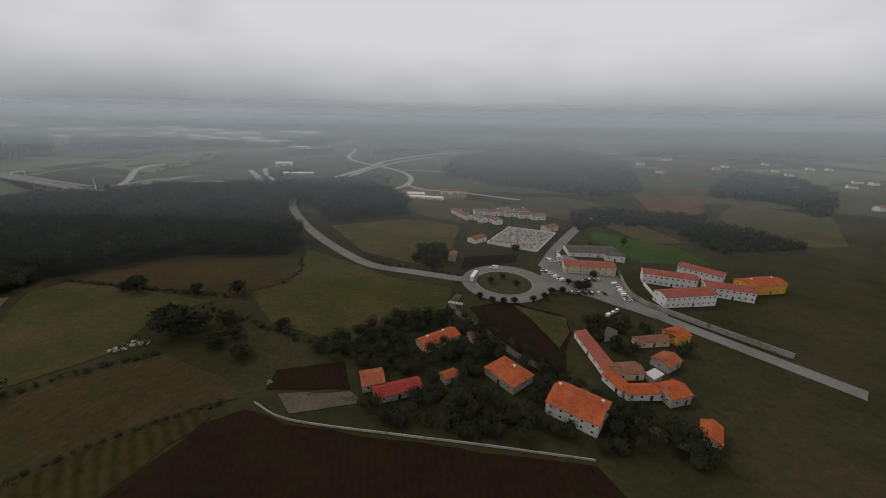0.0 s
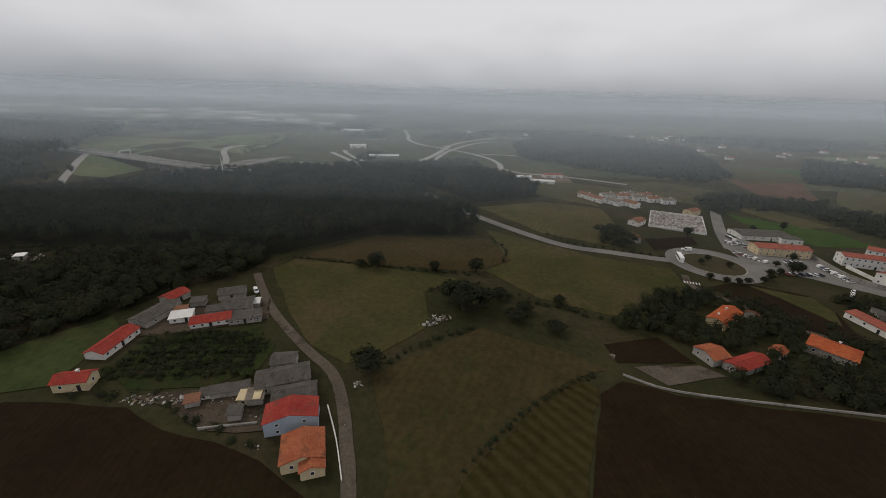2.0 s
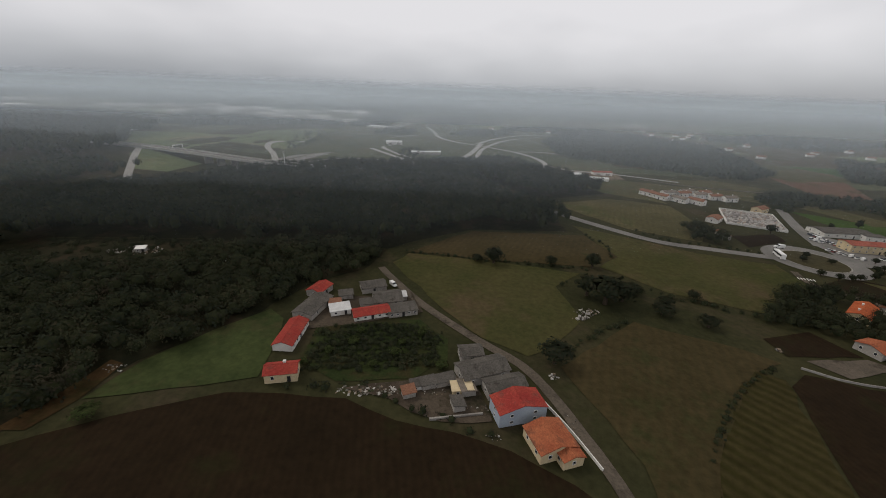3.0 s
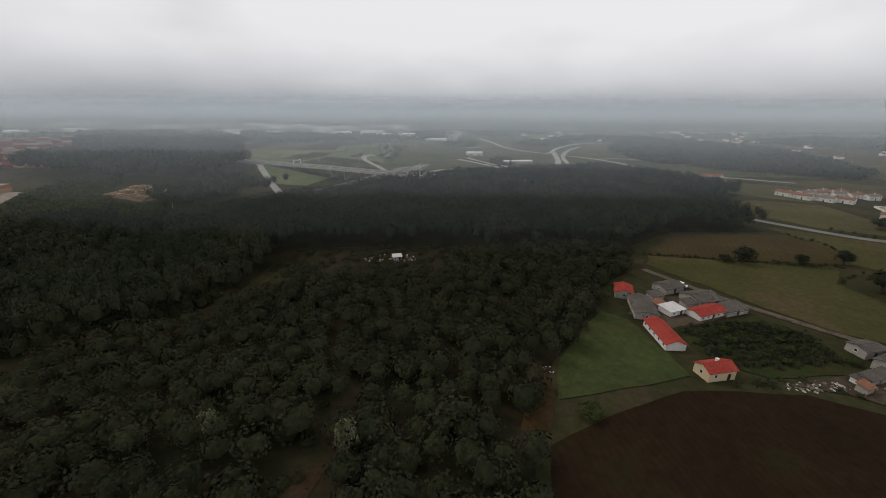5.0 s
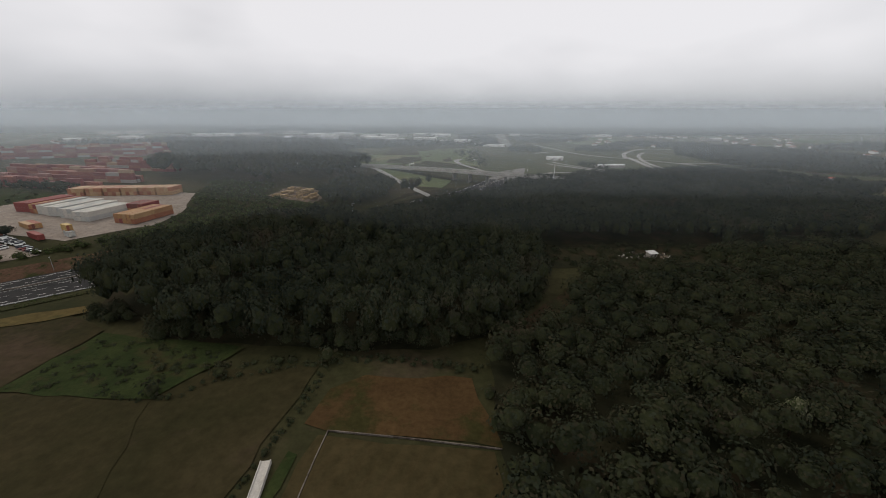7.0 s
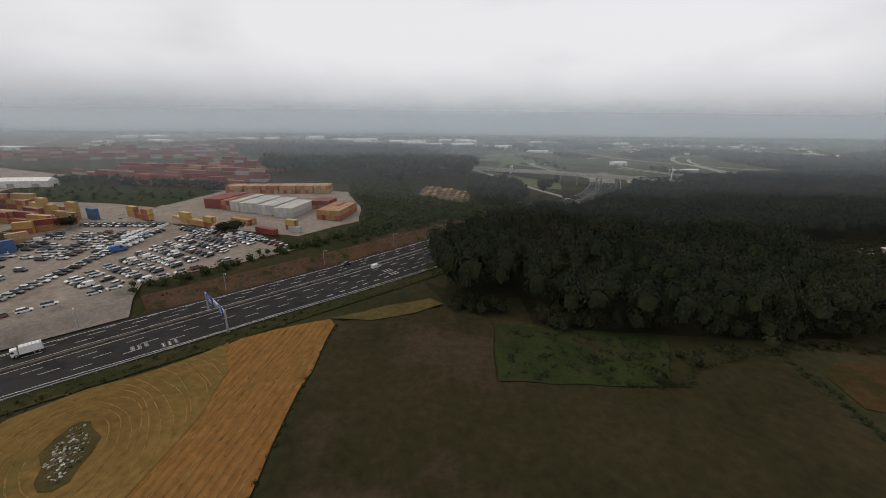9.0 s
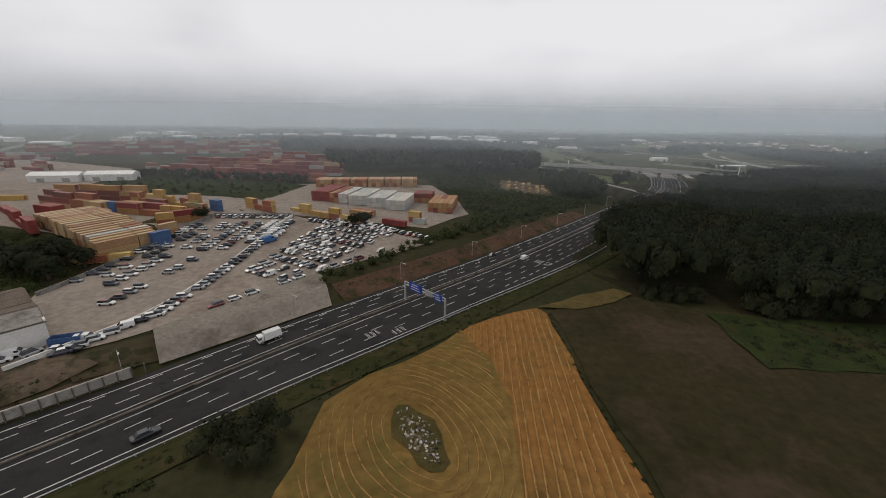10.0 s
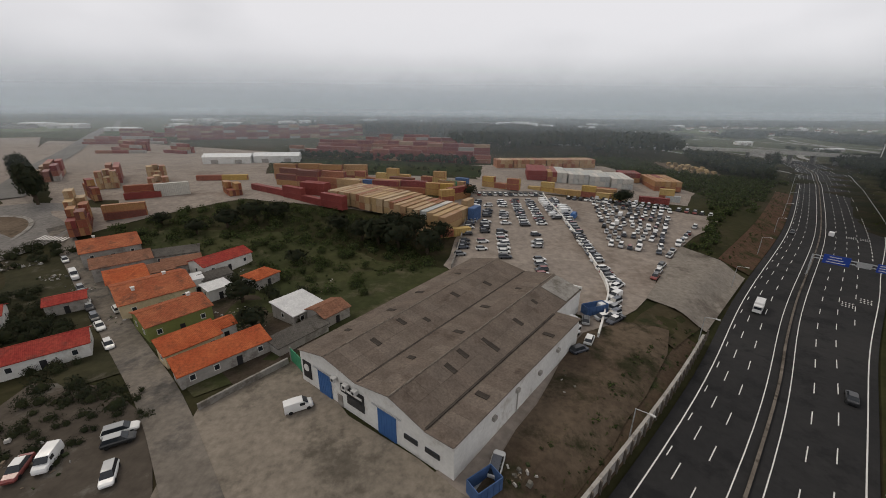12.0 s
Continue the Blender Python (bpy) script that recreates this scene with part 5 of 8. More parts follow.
GL = "cars stored on the car park"
row_of_cars((-451.8, 103.9), (-457.7, 71.4), 10, 1.75, GL, 0.95, 0.06)
row_of_cars((-448.8, 103.0), (-453.8, 70.1), 10, 1.9, GL, 0.72, 0.03)
row_of_cars((-450.7, 112.3), (-431.6, 115.8), 92, 1.6, GL, 0.95, 0.0)
row_of_cars((-445.0, 105.0), (-446.2, 89.0), 5, 1.75, GL, 0.9, 0.0)
row_of_cars((-447.8, 83.5), (-449.0, 69.6), 5, 2.1, GL, 0.75, 0.0)
row_of_cars((-441.1, 107.1), (-441.5, 87.8), 5, 1.75, GL, 0.92, 0.0)
row_of_cars((-440.5, 81.7), (-443.4, 61.8), 5, 2.1, GL, 0.8, 0.0)
row_of_cars((-436.8, 107.8), (-437.4, 88.9), 5, 1.75, GL, 0.9, 0.05)
row_of_cars((-432.4, 109.3), (-432.8, 93.3), 8, 1.9, GL, 1.0, 0.35)
row_of_cars((-428.9, 111.3), (-432.0, 58.0), 12, 1.7, GL, 0.95, 0.12)
row_of_cars((-432.3, 57.5), (-437.4, 46.4), 35, 1.9, GL, 0.95, 0.1)
row_of_cars((-423.5, 113.5), (-397.1, 107.2), 55, 1.65, GL, 1.0, 0.0)
row_of_cars((-394.7, 105.4), (-387.8, 102.4), 50, 1.7, GL, 1.0, 0.1)
row_of_cars((-399.0, 90.8), (-412.4, 75.9), 52, 3.2, GL, 0.9, 0.1)
row_of_cars((-413.8, 74.5), (-424.0, 61.5), 50, 3.3, GL, 0.8, 0.0)
# the tight block
for k in range(11):
    f = k / 10
    a = (-416.0 - 9.0 * f, 115.5 - 38.0 * f)
    b = (-396.5 - 20.5 * f, 107.0 - 33.5 * f)
    row_of_cars(a, b, 62 + 4 * (k % 2), 1.72, GL, 0.93, 0.1, 0.15, 7)
park("blue_transporter", -428.0, 94.3, 60, "tall blue parked lorry on a gravel car park", GL)
for q in ((-428.7, 99.2), (-428.6, 101.2), (-429.0, 97.3)):
    park("transporter", q[0], q[1], 8, LOTLABEL["transporter"], GL)
# by the warehouse's back corner
for x, y, a, kd in ((-446.6, 39.6, 40, "van"), (-444.4, 39.4, 25, "hatchback"), (-446.7, 42.2, 30, "estate"), (-444.3, 42.9, 35, "van"), (-442.4, 41.6, 60, "hatchback"), (-443.6, 44.3, 40, "saloon"), (-443.2, 46.0, 35, "van"), (-436.7, 47.4, 10, "saloon"), (-438.4, 47.2, 15, "saloon"), (-437.0, 50.2, 20, "van"), (-441.2, 46.4, 70, "hatchback"), (-448.4, 38.8, 40, "hatchback")):
    park(kd, x, y, a, "parked car beside the warehouse", "cars beside the warehouse")
park("estate", -456.4, 23.3, 70, "white estate car parked by the warehouse wall", "cars beside the warehouse")
park("van", -474.8, 29.5, 28, "small white van standing on a concrete yard")

# ---- container stacks ----
E1, E2, YA = (0.885, -0.466), (0.466, 0.885), -27.8
rc = random.Random(21)
CL, CW = 12.19 * KC + 0.12, 2.44 * KC + 0.1


def stack(paint, x, y, cols, deep, levels, label, across=False, long=True, ang=YA, group="containers in the yard", miss=0.0):
    """A block of containers from its front corner: cols to the east, deep to the north. across: the boxes lie to the north."""
    c, s = math.cos(radians(ang)), math.sin(radians(ang))
    u, v = (c, s), (-s, c)
    Lc = CL if long else 6.06 * KC + 0.12
    du, dv = (CW, Lc) if across else (Lc, CW)
    z = ground_z(x + u[0] * du * cols / 2, y + u[1] * du * cols / 2)
    for i in range(cols):
        for j in range(deep):
            n = levels if isinstance(levels, int) else levels[(i + j) % len(levels)]
            if rc.random() < miss:
                n -= 1
            for k in range(max(n, 0)):
                px = x + u[0] * (i + 0.5) * du + v[0] * (j + 0.5) * dv
                py = y + u[1] * (i + 0.5) * du + v[1] * (j + 0.5) * dv
                container(paint, px, py, ang + (90 if across else 0), k, long, label, group, z=z)


G1 = "containers behind the car park"
WB = dict(across=True, ang=-9, group=G1)
stack(M_CRED, -431.3, 138.6, 4, 2, 2, "dull red shipping container in a square stack", **WB)
stack(M_CWARM, -424.4, 137.2, 2, 2, 2, "rusty red shipping container in a square stack", **WB)
stack(M_CWHITE, -421.0, 136.6, 2, 2, 2, "pale grey shipping container in a square stack", **WB)
stack(M_CWHITE, -417.2, 135.6, 4, 2, 2, "pale grey shipping container in a square stack", **WB)
stack(M_CWHITE, -410.3, 134.0, 4, 2, 2, "pale grey shipping container in a square stack", **WB)
stack(M_CWHITE, -403.4, 131.6, 4, 2, 2, "pale grey shipping container in a square stack", **WB)
stack(M_CWARM, -394.6, 145.0, 4, 1, 2, "rusty orange shipping container in a stack", **WB)
stack(M_CWARM, -388.6, 131.6, 5, 2, 2, "rusty orange shipping container in a stack", **WB)
stack(M_CYEL, -448.8, 124.9, 3, 1, (2, 1), "yellow shipping container in a low row", long=False, group=G1)
stack(M_CYEL, -433.9, 124.3, 7, 1, (1, 2, 1), "yellow shipping container in a low row", long=False, group=G1)
stack(M_CWARM, -414.2, 123.3, 1, 2, 1, "rusty red shipping container on the ground", group=G1)
stack(M_CRED, -402.2, 114.3, 1, 1, 1, "red shipping container on the ground", group=G1)
stack(M_CWHITE, -392.9, 116.6, 1, 1, 1, "pale shipping container on the ground", long=False, group=G1)
stack(M_CYEL, -394.3, 117.8, 1, 1, 2, "yellow shipping container on the ground", long=False, group=G1)

G2 = "containers west of the car park"
c30, s30 = math.cos(radians(-30)), math.sin(radians(-30))
for k in range(10):           # a close block of tan boxes, long and short ones end to end, pairs side by side
    for q in range(2):
        for lv in range(2):
            for long_, back in ((True, 5.0 + 0.35 * (k % 3)), (False, 11.3 + 0.35 * (k % 3))):
                along_ = 1.0 + k * 3.55 + q * 1.7
                gx0, gy0 = -492 + c30 * along_ - s30 * back, 98 + s30 * along_ + c30 * back
                container(M_CTAN if k != 8 or q or lv < 1 else M_CWHITE, gx0, gy0, 60, lv, long_, "tan shipping container in a close block", G2, z=ground_z(-492 + c30 * along_ - s30 * 7.5, 98 + s30 * along_ + c30 * 7.5))
stack(M_CTAN, -467.6, 81.0, 3, 1, 1, "tan shipping container in a low row", across=True, long=False, ang=-30, group=G2)
stack(M_CYEL, -462.6, 79.6, 2, 1, 1, "yellow shipping container in a low row", ang=20, long=False, group=G2)
stack(M_CRED, -520.5, 116.5, 2, 1, 1, "rust red shipping container at the edge of scrub", ang=-35, group=G2)
stack(M_CRED, -506.5, 106.0, 3, 1, (2, 1), "rust red shipping container at the edge of scrub", ang=-35, group=G2)
stack(M_CRED, -503.0, 110.0, 1, 2, 2, "dull red shipping container in a stack", ang=-20, group=G2)
stack(M_CWARM, -516.0, 124.5, 3, 2, (2, 3), "rust red shipping container in a long row", ang=-20, group=G2, miss=0.1)
stack(M_CTAN, -494.0, 116.2, 1, 2, 2, "tan shipping container in a long row", ang=-20, group=G2)
stack(M_CWARM, -521.5, 136.0, 4, 2, (3, 2), "rusty orange shipping container in a row", ang=-6, group=G2, miss=0.15)
stack(M_CYEL, -492.0, 132.0, 8, 1, (2, 1, 2, 3), "yellow shipping container in a row", long=False, ang=-22, group=G2)
stack(M_CBLUE, -487.0, 115.2, 1, 1, 2, "blue shipping container in a row", ang=-12, long=False, group=G2)
stack(M_CWARM, -482.8, 114.6, 2, 2, 2, "rusty brown shipping container in a row", ang=-14, group=G2, miss=0.1)
stack(M_CYEL, -466.6, 110.4, 2, 1, 2, "yellow shipping container in a row", ang=-14, long=False, group=G2)
stack(M_CWARM, -478.6, 121.0, 3, 1, (2, 1), "rusty orange shipping container in a row", ang=-20, group=G2)
stack(M_CGREEN, -461.0, 115.1, 1, 1, 2, "green shipping container in a row", long=False, group=G2)
stack(M_CYEL, -461.8, 101.6, 1, 1, 2, "yellow shipping container beside a wall", ang=28, long=False, group=G2)
stack(M_CWARM, -459.6, 104.0, 1, 1, 2, "rust red shipping container beside a wall", ang=40, group=G2)
stack(M_CBLUE, -455.3, 89.7, 1, 1, 2, "dark blue shipping container beside a wall", across=True, long=False, group=G2)
stack(M_CTAN, -456.7, 94.8, 1, 1, 2, "tan shipping container beside a wall", across=True, long=False, group=G2)
stack(M_CBLUE, -457.7, 120.1, 1, 1, 2, "dark blue shipping container in a yard", long=False, group=G2)

G3 = "containers in the far yard"
patch("container_yard", [(-556.0, 89.1), (-539.0, 79.8), (-527.9, 93.6), (-517.0, 103.9), (-455.6, 86.6), (-454.0, 113.5), (-448.8, 137.9), (-468.3, 144.4), (-516.9, 150.9), (-529.1, 146.0), (-561.6, 227.2), (-674.3, 277.5), (-760.3, 296.1), (-654.9, 174.4), (-606.2, 139.5), (-573.7, 107.1)], M_GRAVEL, "wide dusty pale container yard", "container yard", 0.065, 12.0)
stack(M_CTAN, -550.9, 89.1, 2, 2, (4, 3, 2), "tan shipping container in a tall stack", long=False, ang=-52, group=G3)
stack(M_CWARM, -547.5, 85.7, 3, 2, (2, 3), "rusty orange shipping container in a stack", long=False, ang=-52, group=G3)
stack(M_CWARM, -540.2, 85.4, 1, 1, 2, "rust brown shipping container in a row", ang=32, group=G3)
stack(M_CWARM, -562.8, 106.3, 3, 1, (2, 3), "rusty brown shipping container in a stack", long=False, ang=-40, group=G3)
stack(M_CTAN, -570.5, 120.1, 2, 3, (2, 3), "tan shipping container in a stack", long=False, ang=-52, group=G3)
stack(M_CWHITE, -541.3, 104.3, 1, 1, 2, "pale grey shipping container in a row", ang=35, group=G3)
stack(M_CWARM, -547.0, 100.4, 1, 2, (1, 2), "rusty red shipping container in a row", ang=30, group=G3)
stack(M_CTAN, -555.1, 120.1, 2, 3, (1, 2), "tan shipping container in a stack", long=False, ang=-50, group=G3)
stack(M_CTAN, -564.0, 132.2, 2, 3, (2, 3), "tan shipping container in a stack", long=False, ang=-50, group=G3)
stack(M_CWARM, -526.7, 112.0, 2, 2, (2, 1), "rusty orange shipping container in a stack", long=False, ang=-50, group=G3)
stack(M_CYEL, -546.2, 130.6, 2, 1, 1, "yellow shipping container in a low row", ang=8, group=G3)


# far stacks that blur together
def far_stacks(blocks, seed, paint=None, label="distant rows of mixed red and grey container stacks", across=False):
    rnd = random.Random(seed)
    bm = bmesh.new()
    for x, y, cols, deep, lv, ang in blocks:
        c, s = math.cos(radians(ang)), math.sin(radians(ang))
        for i in range(cols):
            for j in range(deep):
                for k in range(lv if across else rnd.randint(max(1, lv - 2), lv)):
                    du, dv = (CW if i % 4 else CW * 1.3, CL) if across else (CL, CW * 1.3)
                    px, py = x + c * i * du - s * j * dv, y + s * i * du + c * j * dv
                    box(bm, px, py, ground_z(px, py) + k * 2.6 * KC, CL - 0.15, CW - 0.08, 2.6 * KC - 0.03, radians(ang + (90 if across else 0)))
    return tagged(part("container_stacks", bm, paint or M_CMIX), label, "container stacks", kind="stuff")


M_CTANMIX = mat("weathered_container_paint", (0.85, 0.85, 0.85), (1.06, 1.05, 1.03), 0.35, 0.6, 0.05, by='island', palette=[(0.40, 0.26, 0.14), (0.34, 0.16, 0.09), (0.44, 0.30, 0.17), (0.30, 0.12, 0.07), (0.38, 0.22, 0.12)])
far_stacks([(-438.0 + 7.4 * k, 171.5 + 0.8 * k, 4, 1, 2, 4) for k in range(6)], 8, M_CTANMIX, "long row of tan and rusty container stacks", True)


far_stacks([(-579.4, 132.2, 2, 3, 3, -52), (-607.8, 140.4, 3, 3, 3, -50), (-654.9, 231.2, 3, 3, 3, -20), (-614.3, 217.4, 2, 3, 3, -20), (-646.8, 212.6, 3, 1, 2, 8), (-541.3, 212.6, 8, 3, 3, -14), (-531.5, 231.2, 9, 3, 4, -12), (-492.6, 193.1, 7, 2, 3, -10), (-491.0, 212.6, 7, 3, 4, -8), (-508.8, 259.6, 8, 3, 5, -8), (-668.7, 313.2, 16, 3, 6, 22), (-646.8, 348.9, 14, 2, 6, 20), (-703.5, 267.7, 6, 3, 3, 10), (-736.0, 340.8, 12, 2, 4, 15)], 3)

# ---- warehouse ----
def warehouse():
    ang = -36.6
    ob = thing("warehouse", -475.9, 33.9, ang, "white warehouse with brown corrugated double-pitched roof and blue doors", "warehouse", z=1.15)
    D = 33.0
    front = [(0, 3.9), (4.4, 4.9), (9.0, 4.05), (13.2, 4.75), (17.1, 3.5)]
    bm = bmesh.new()
    prism(bm, [(0, -1.6), (17.1, -1.6)] + front[::-1], 'y', 0.0, D)
    part("wall", bm, M_WHITEW, ob)
    bm = bmesh.new()
    prism(bm, [(17.1, -1.6), (19.9, -1.6), (19.9, 3.5), (17.1, 3.4)], 'y', 0.0, 24.6)
    part("side_wing", bm, M_WHITEW, ob)
    # roof slopes, each sheet run slightly proud of the walls
    rnd = random.Random(4)
    for (u1, z1), (u2, z2), n0, depth in [(p, q, 2, D) for p, q in zip(front, front[1:])] + [((17.1, 3.45), (20.0, 3.55), 1, 24.6)]:
        bm = bmesh.new()
        prism(bm, [(u1, z1 + 0.02), (u2, z2 + 0.02), (u2, z2 + 0.07), (u1, z1 + 0.07)], 'y', -0.1, depth + 0.1)
        sl_ = part("roof_slope", bm, M_FIBRE, ob)
        n = int(depth / 1.5)
        for k in range(n):                  # corrugated sheets, each a little askew of its neighbours
            for q in range(n0):
                a0, a1 = q / n0, (q + 1) / n0
                lift = 0.08 + 0.02 * (1 - q if z2 < z1 else q) + rnd.uniform(0, 0.008)
                w0, w1 = -0.25 + (depth + 0.45) * k / n, -0.25 + (depth + 0.45) * (k + 1) / n - 0.008
                bm = bmesh.new()
                prism(bm, [(u1 + (u2 - u1) * a0, z1 + (z2 - z1) * a0 + lift), (u1 + (u2 - u1) * a1, z1 + (z2 - z1) * a1 + lift), (u1 + (u2 - u1) * a1, z1 + (z2 - z1) * a1 + lift + 0.05), (u1 + (u2 - u1) * a0, z1 + (z2 - z1) * a0 + lift + 0.05)], 'y', w0, w1)
                part("roof_sheet", bm, M_ROOFSHEET, sl_)
    bm = bmesh.new()
    prism(bm, [(13.6, 4.82), (17.0, 3.72), (17.0, 3.76), (13.6, 4.86)], 'y', 28.0, 33.1)
    part("roof_patch", bm, M_CONC, ob, "paler grey repaired roof sheets")
    for u, z in ((4.4, 5.04), (13.2, 4.9)):
        bm = bmesh.new()
        rod(bm, (u, -0.25, z), (u, D + 0.2, z), 0.1, 6)
        part("ridge_cap", bm, M_FIBRE, ob)
    for u, z, depth in ((9.0, 4.12, D), (17.1, 3.6, 24.0)):
        bm = bmesh.new()
        box(bm, u, depth / 2, z, 0.22, depth, 0.1)
        part("gutter", bm, M_SHEET, ob)
    # dark skylight sheets, set slightly above the slopes
    spots = [(1.8, 5), (2.6, 11), (2.0, 17), (2.6, 25), (6.2, 5), (5.6, 9.5), (7.2, 12), (6.2, 19), (7.4, 25), (10.6, 5.5), (11.6, 12), (10.6, 19), (11.4, 26), (14.6, 6.5), (14.2, 9.0), (14.6, 12.5), (15.6, 12.5), (15.2, 18.5), (14.6, 24), (18.4, 6), (18.6, 19)]
    for k_, (u, w) in enumerate(spots):
        for (u1, z1), (u2, z2) in zip(front + [(17.1, 3.45)], front[1:] + [(20.0, 3.55)]):
            if u1 <= u <= u2 and u2 > u1:
                zz = z1 + (z2 - z1) * (u - u1) / (u2 - u1)
                sl = (z2 - z1) / (u2 - u1)
                hw, hl = (0.62, 0.3) if k_ % 3 else (0.42, 0.26)
                place("skylight", shared(("skylight", round(sl, 2), hw), lambda bm, sl=sl, hw=hw, hl=hl: prism(bm, [(-hw, 0.13 - hw * sl), (hw, 0.13 + hw * sl), (hw, 0.2 + hw * sl), (-hw, 0.2 - hw * sl)], 'y', -hl, hl), M_SHEET), ob, u, w, zz)
                break
    # front: blue doors, signs, windows
    for u0, u1 in ((3.0, 5.0), (11.6, 13.8)):
        bm = bmesh.new()
        box(bm, (u0 + u1) / 2, -0.03, 0, u1 - u0, 0.12, 2.9)
        dr = part("door", bm, M_BLUE, ob, "blue sheet-metal sliding door")
        bm = bmesh.new()
        for k in range(7):
            box(bm, u0 + (u1 - u0) * (k + 0.5) / 7, -0.10, 0.05, 0.05, 0.05, 2.8)
        part("rib", bm, M_BLUE, dr)
        bm = bmesh.new()
        box(bm, (u0 + u1) / 2, -0.12, 2.92, (u1 - u0) * 1.6, 0.1, 0.1)
        part("track", bm, M_STEEL, dr)
    bm = bmesh.new()
    box(bm, 1.1, -0.05, 0.9, 1.3, 0.1, 2.0)
    part("poster", bm, M_DARK, ob, "dark sign panel with a pale ring")
    bm = bmesh.new()
    bmesh.ops.create_cone(bm, cap_ends=True, segments=20, radius1=0.42, radius2=0.42, depth=0.06, matrix=Matrix.Translation((1.1, -0.12, 2.2)) @ Euler((radians(90), 0, 0)).to_matrix().to_4x4())
    part("emblem", bm, M_WHITEW, ob)
    bm = bmesh.new()
    box(bm, 8.2, -0.06, 2.0, 3.2, 0.12, 0.95)
    sg = part("sign", bm, M_DARK, ob, "dark sign board with pale lettering bars")
    bm = bmesh.new()
    box(bm, 8.5, -0.14, 2.35, 2.2, 0.03, 0.26)
    box(bm, 7.0, -0.14, 2.25, 0.5, 0.03, 0.46)
    part("lettering", bm, M_WHITEW, sg)
    bm = bmesh.new()
    box(bm, 8.6, -0.04, 1.0, 2.4, 0.1, 0.9)
    part("window", bm, M_GLASS, ob)
    bm = bmesh.new()
    box(bm, 6.3, -0.04, 0, 0.7, 0.1, 1.35)
    part("door", bm, M_GREYW, ob, "grey entrance door")
    for u in (15.5, 17.8):
        bm = bmesh.new()
        box(bm, u, -0.04, 1.3, 1.5, 0.1, 0.5)
        part("window", bm, M_GLASS, ob)
    for u in (5.9, 7.6, 8.9):
        bm = bmesh.new()
        box(bm, u, -0.3, 2.95, 0.55, 0.45, 0.45)
        ac = part("air_conditioner", bm, M_ZINC, ob)
        bm = bmesh.new()
        rod(bm, (u, -0.55, 3.17), (u, -0.5, 3.17), 0.16, 10)
        part("fan_grille", bm, M_DARK, ac)
    for w, zz in ((5.5, 2.2), (9.5, 2.6), (14.2, 1.8), (18.5, 2.3)):
        bm = bmesh.new()
        box(bm, 20.0, w, zz, 0.35, 0.5, 0.4)
        part("wall_box", bm, M_GREYW, ob)
    bm = bmesh.new()
    rod(bm, (20.0, 9.6, 0.2), (20.0, 9.6, 2.6), 0.06, 6)
    part("drainpipe", bm, M_GREYW, ob)
    bm = bmesh.new()
    box(bm, 15.2, D + 0.05, 3.75, 4.0, 0.25, 0.3)
    part("parapet", bm, M_WHITEW, ob)
    # the plan widens towards the back
    for ch in ob.children:
        if ch.name.startswith("skylight"):
            ch.location.x *= 1 + 0.085 * ch.location.y / D
        else:
            for me in {o.data for o in (ch, *ch.children)}:
                for v in me.vertices:
                    v.co.x *= 1 + 0.085 * v.co.y / D
    return ob


warehouse()
patch("concrete_yard", [(-484.6, 29.4), (-478.2, 37.2), (-475.9, 34.3), (-459.6, 21.2), (-455, 18), (-440, 4), (-470, 0), (-482, 18)], field_mat("yard_concrete", (0.19, 0.165, 0.135), (0.25, 0.215, 0.175), spots=((0.12, 0.105, 0.085), 0.18, 0.55), scale=0.1), "worn grey concrete yard in front of the warehouse", "yard", 0.1, 4.0)
wall_run("garden_wall", [(-484.4, 29.2), (-478.6, 36.6)], 0.8, 0.25, M_CONC, "weathered concrete garden wall")


def gate(x, y, ang):
    ob = thing("gate", x, y, ang, "dark green sheet-metal gate beside the warehouse", "gate")
    for k in (-1, 1):
        bm = bmesh.new()
        box(bm, k * 0.75, 0, 0.1, 1.4, 0.08, 1.7)
        for q in range(4):
            box(bm, k * 0.75 - 0.5 + q * 0.33, 0.05, 0.1, 0.05, 0.05, 1.7)
        part("leaf", bm, M_CGREEN, ob)
        bm = bmesh.new()
        box(bm, k * 1.55, 0, -0.2, 0.2, 0.2, 2.1)
        part("post", bm, M_CONC, ob)
    return ob


gate(-477.3, 36.0, -45)

# ---- street and its houses ----
road("street", [(-549.1, 82.8), (-536.8, 72.3), (-518.2, 56.1), (-499, 39.4), (-488.6, 30.0), (-481, 22), (-470, 10)], 3.6, M_STREET, "worn grey village street with parked cars", 0.13, "street")
patch("gardens", [(-536.1, 74.1), (-518.8, 58.8), (-498, 41), (-486, 31), (-478, 37.5), (-463, 55), (-460.0, 65.2), (-469.8, 68.2), (-496.1, 81.0), (-522.6, 82.2)], field_mat("garden_scrub", (0.035, 0.042, 0.018), (0.06, 0.062, 0.028), spots=((0.09, 0.08, 0.05), 0.15, 0.4)), "overgrown gardens behind village houses", "garden", 0.05, 6.0)
patch("waste_plot", [(-497, 33), (-488.5, 28), (-481.5, 19), (-492, 12), (-505, 25), (-506, 34)], field_mat("waste_ground", (0.06, 0.05, 0.04), (0.10, 0.085, 0.07), spots=((0.16, 0.15, 0.13), 0.2, 0.35)), "dark bare waste plot with parked cars", "plot", 0.05, 4.0)
HS = "houses along the street"
house(-485.75, 36.45, 48, 9.4, 2.6, 1.7, 0.75, M_GREYW, M_TILE, "long low house with bright orange tiled roof and grey walls", "mono", (4, 0, 1), group=HS)
house(-491.3, 39.1, 52, 6.0, 2.8, 1.9, 0.8, M_CREAMW, M_TILE, "house with bright orange tiled roof and cream walls", "mono", (3, 1, 1), group=HS)
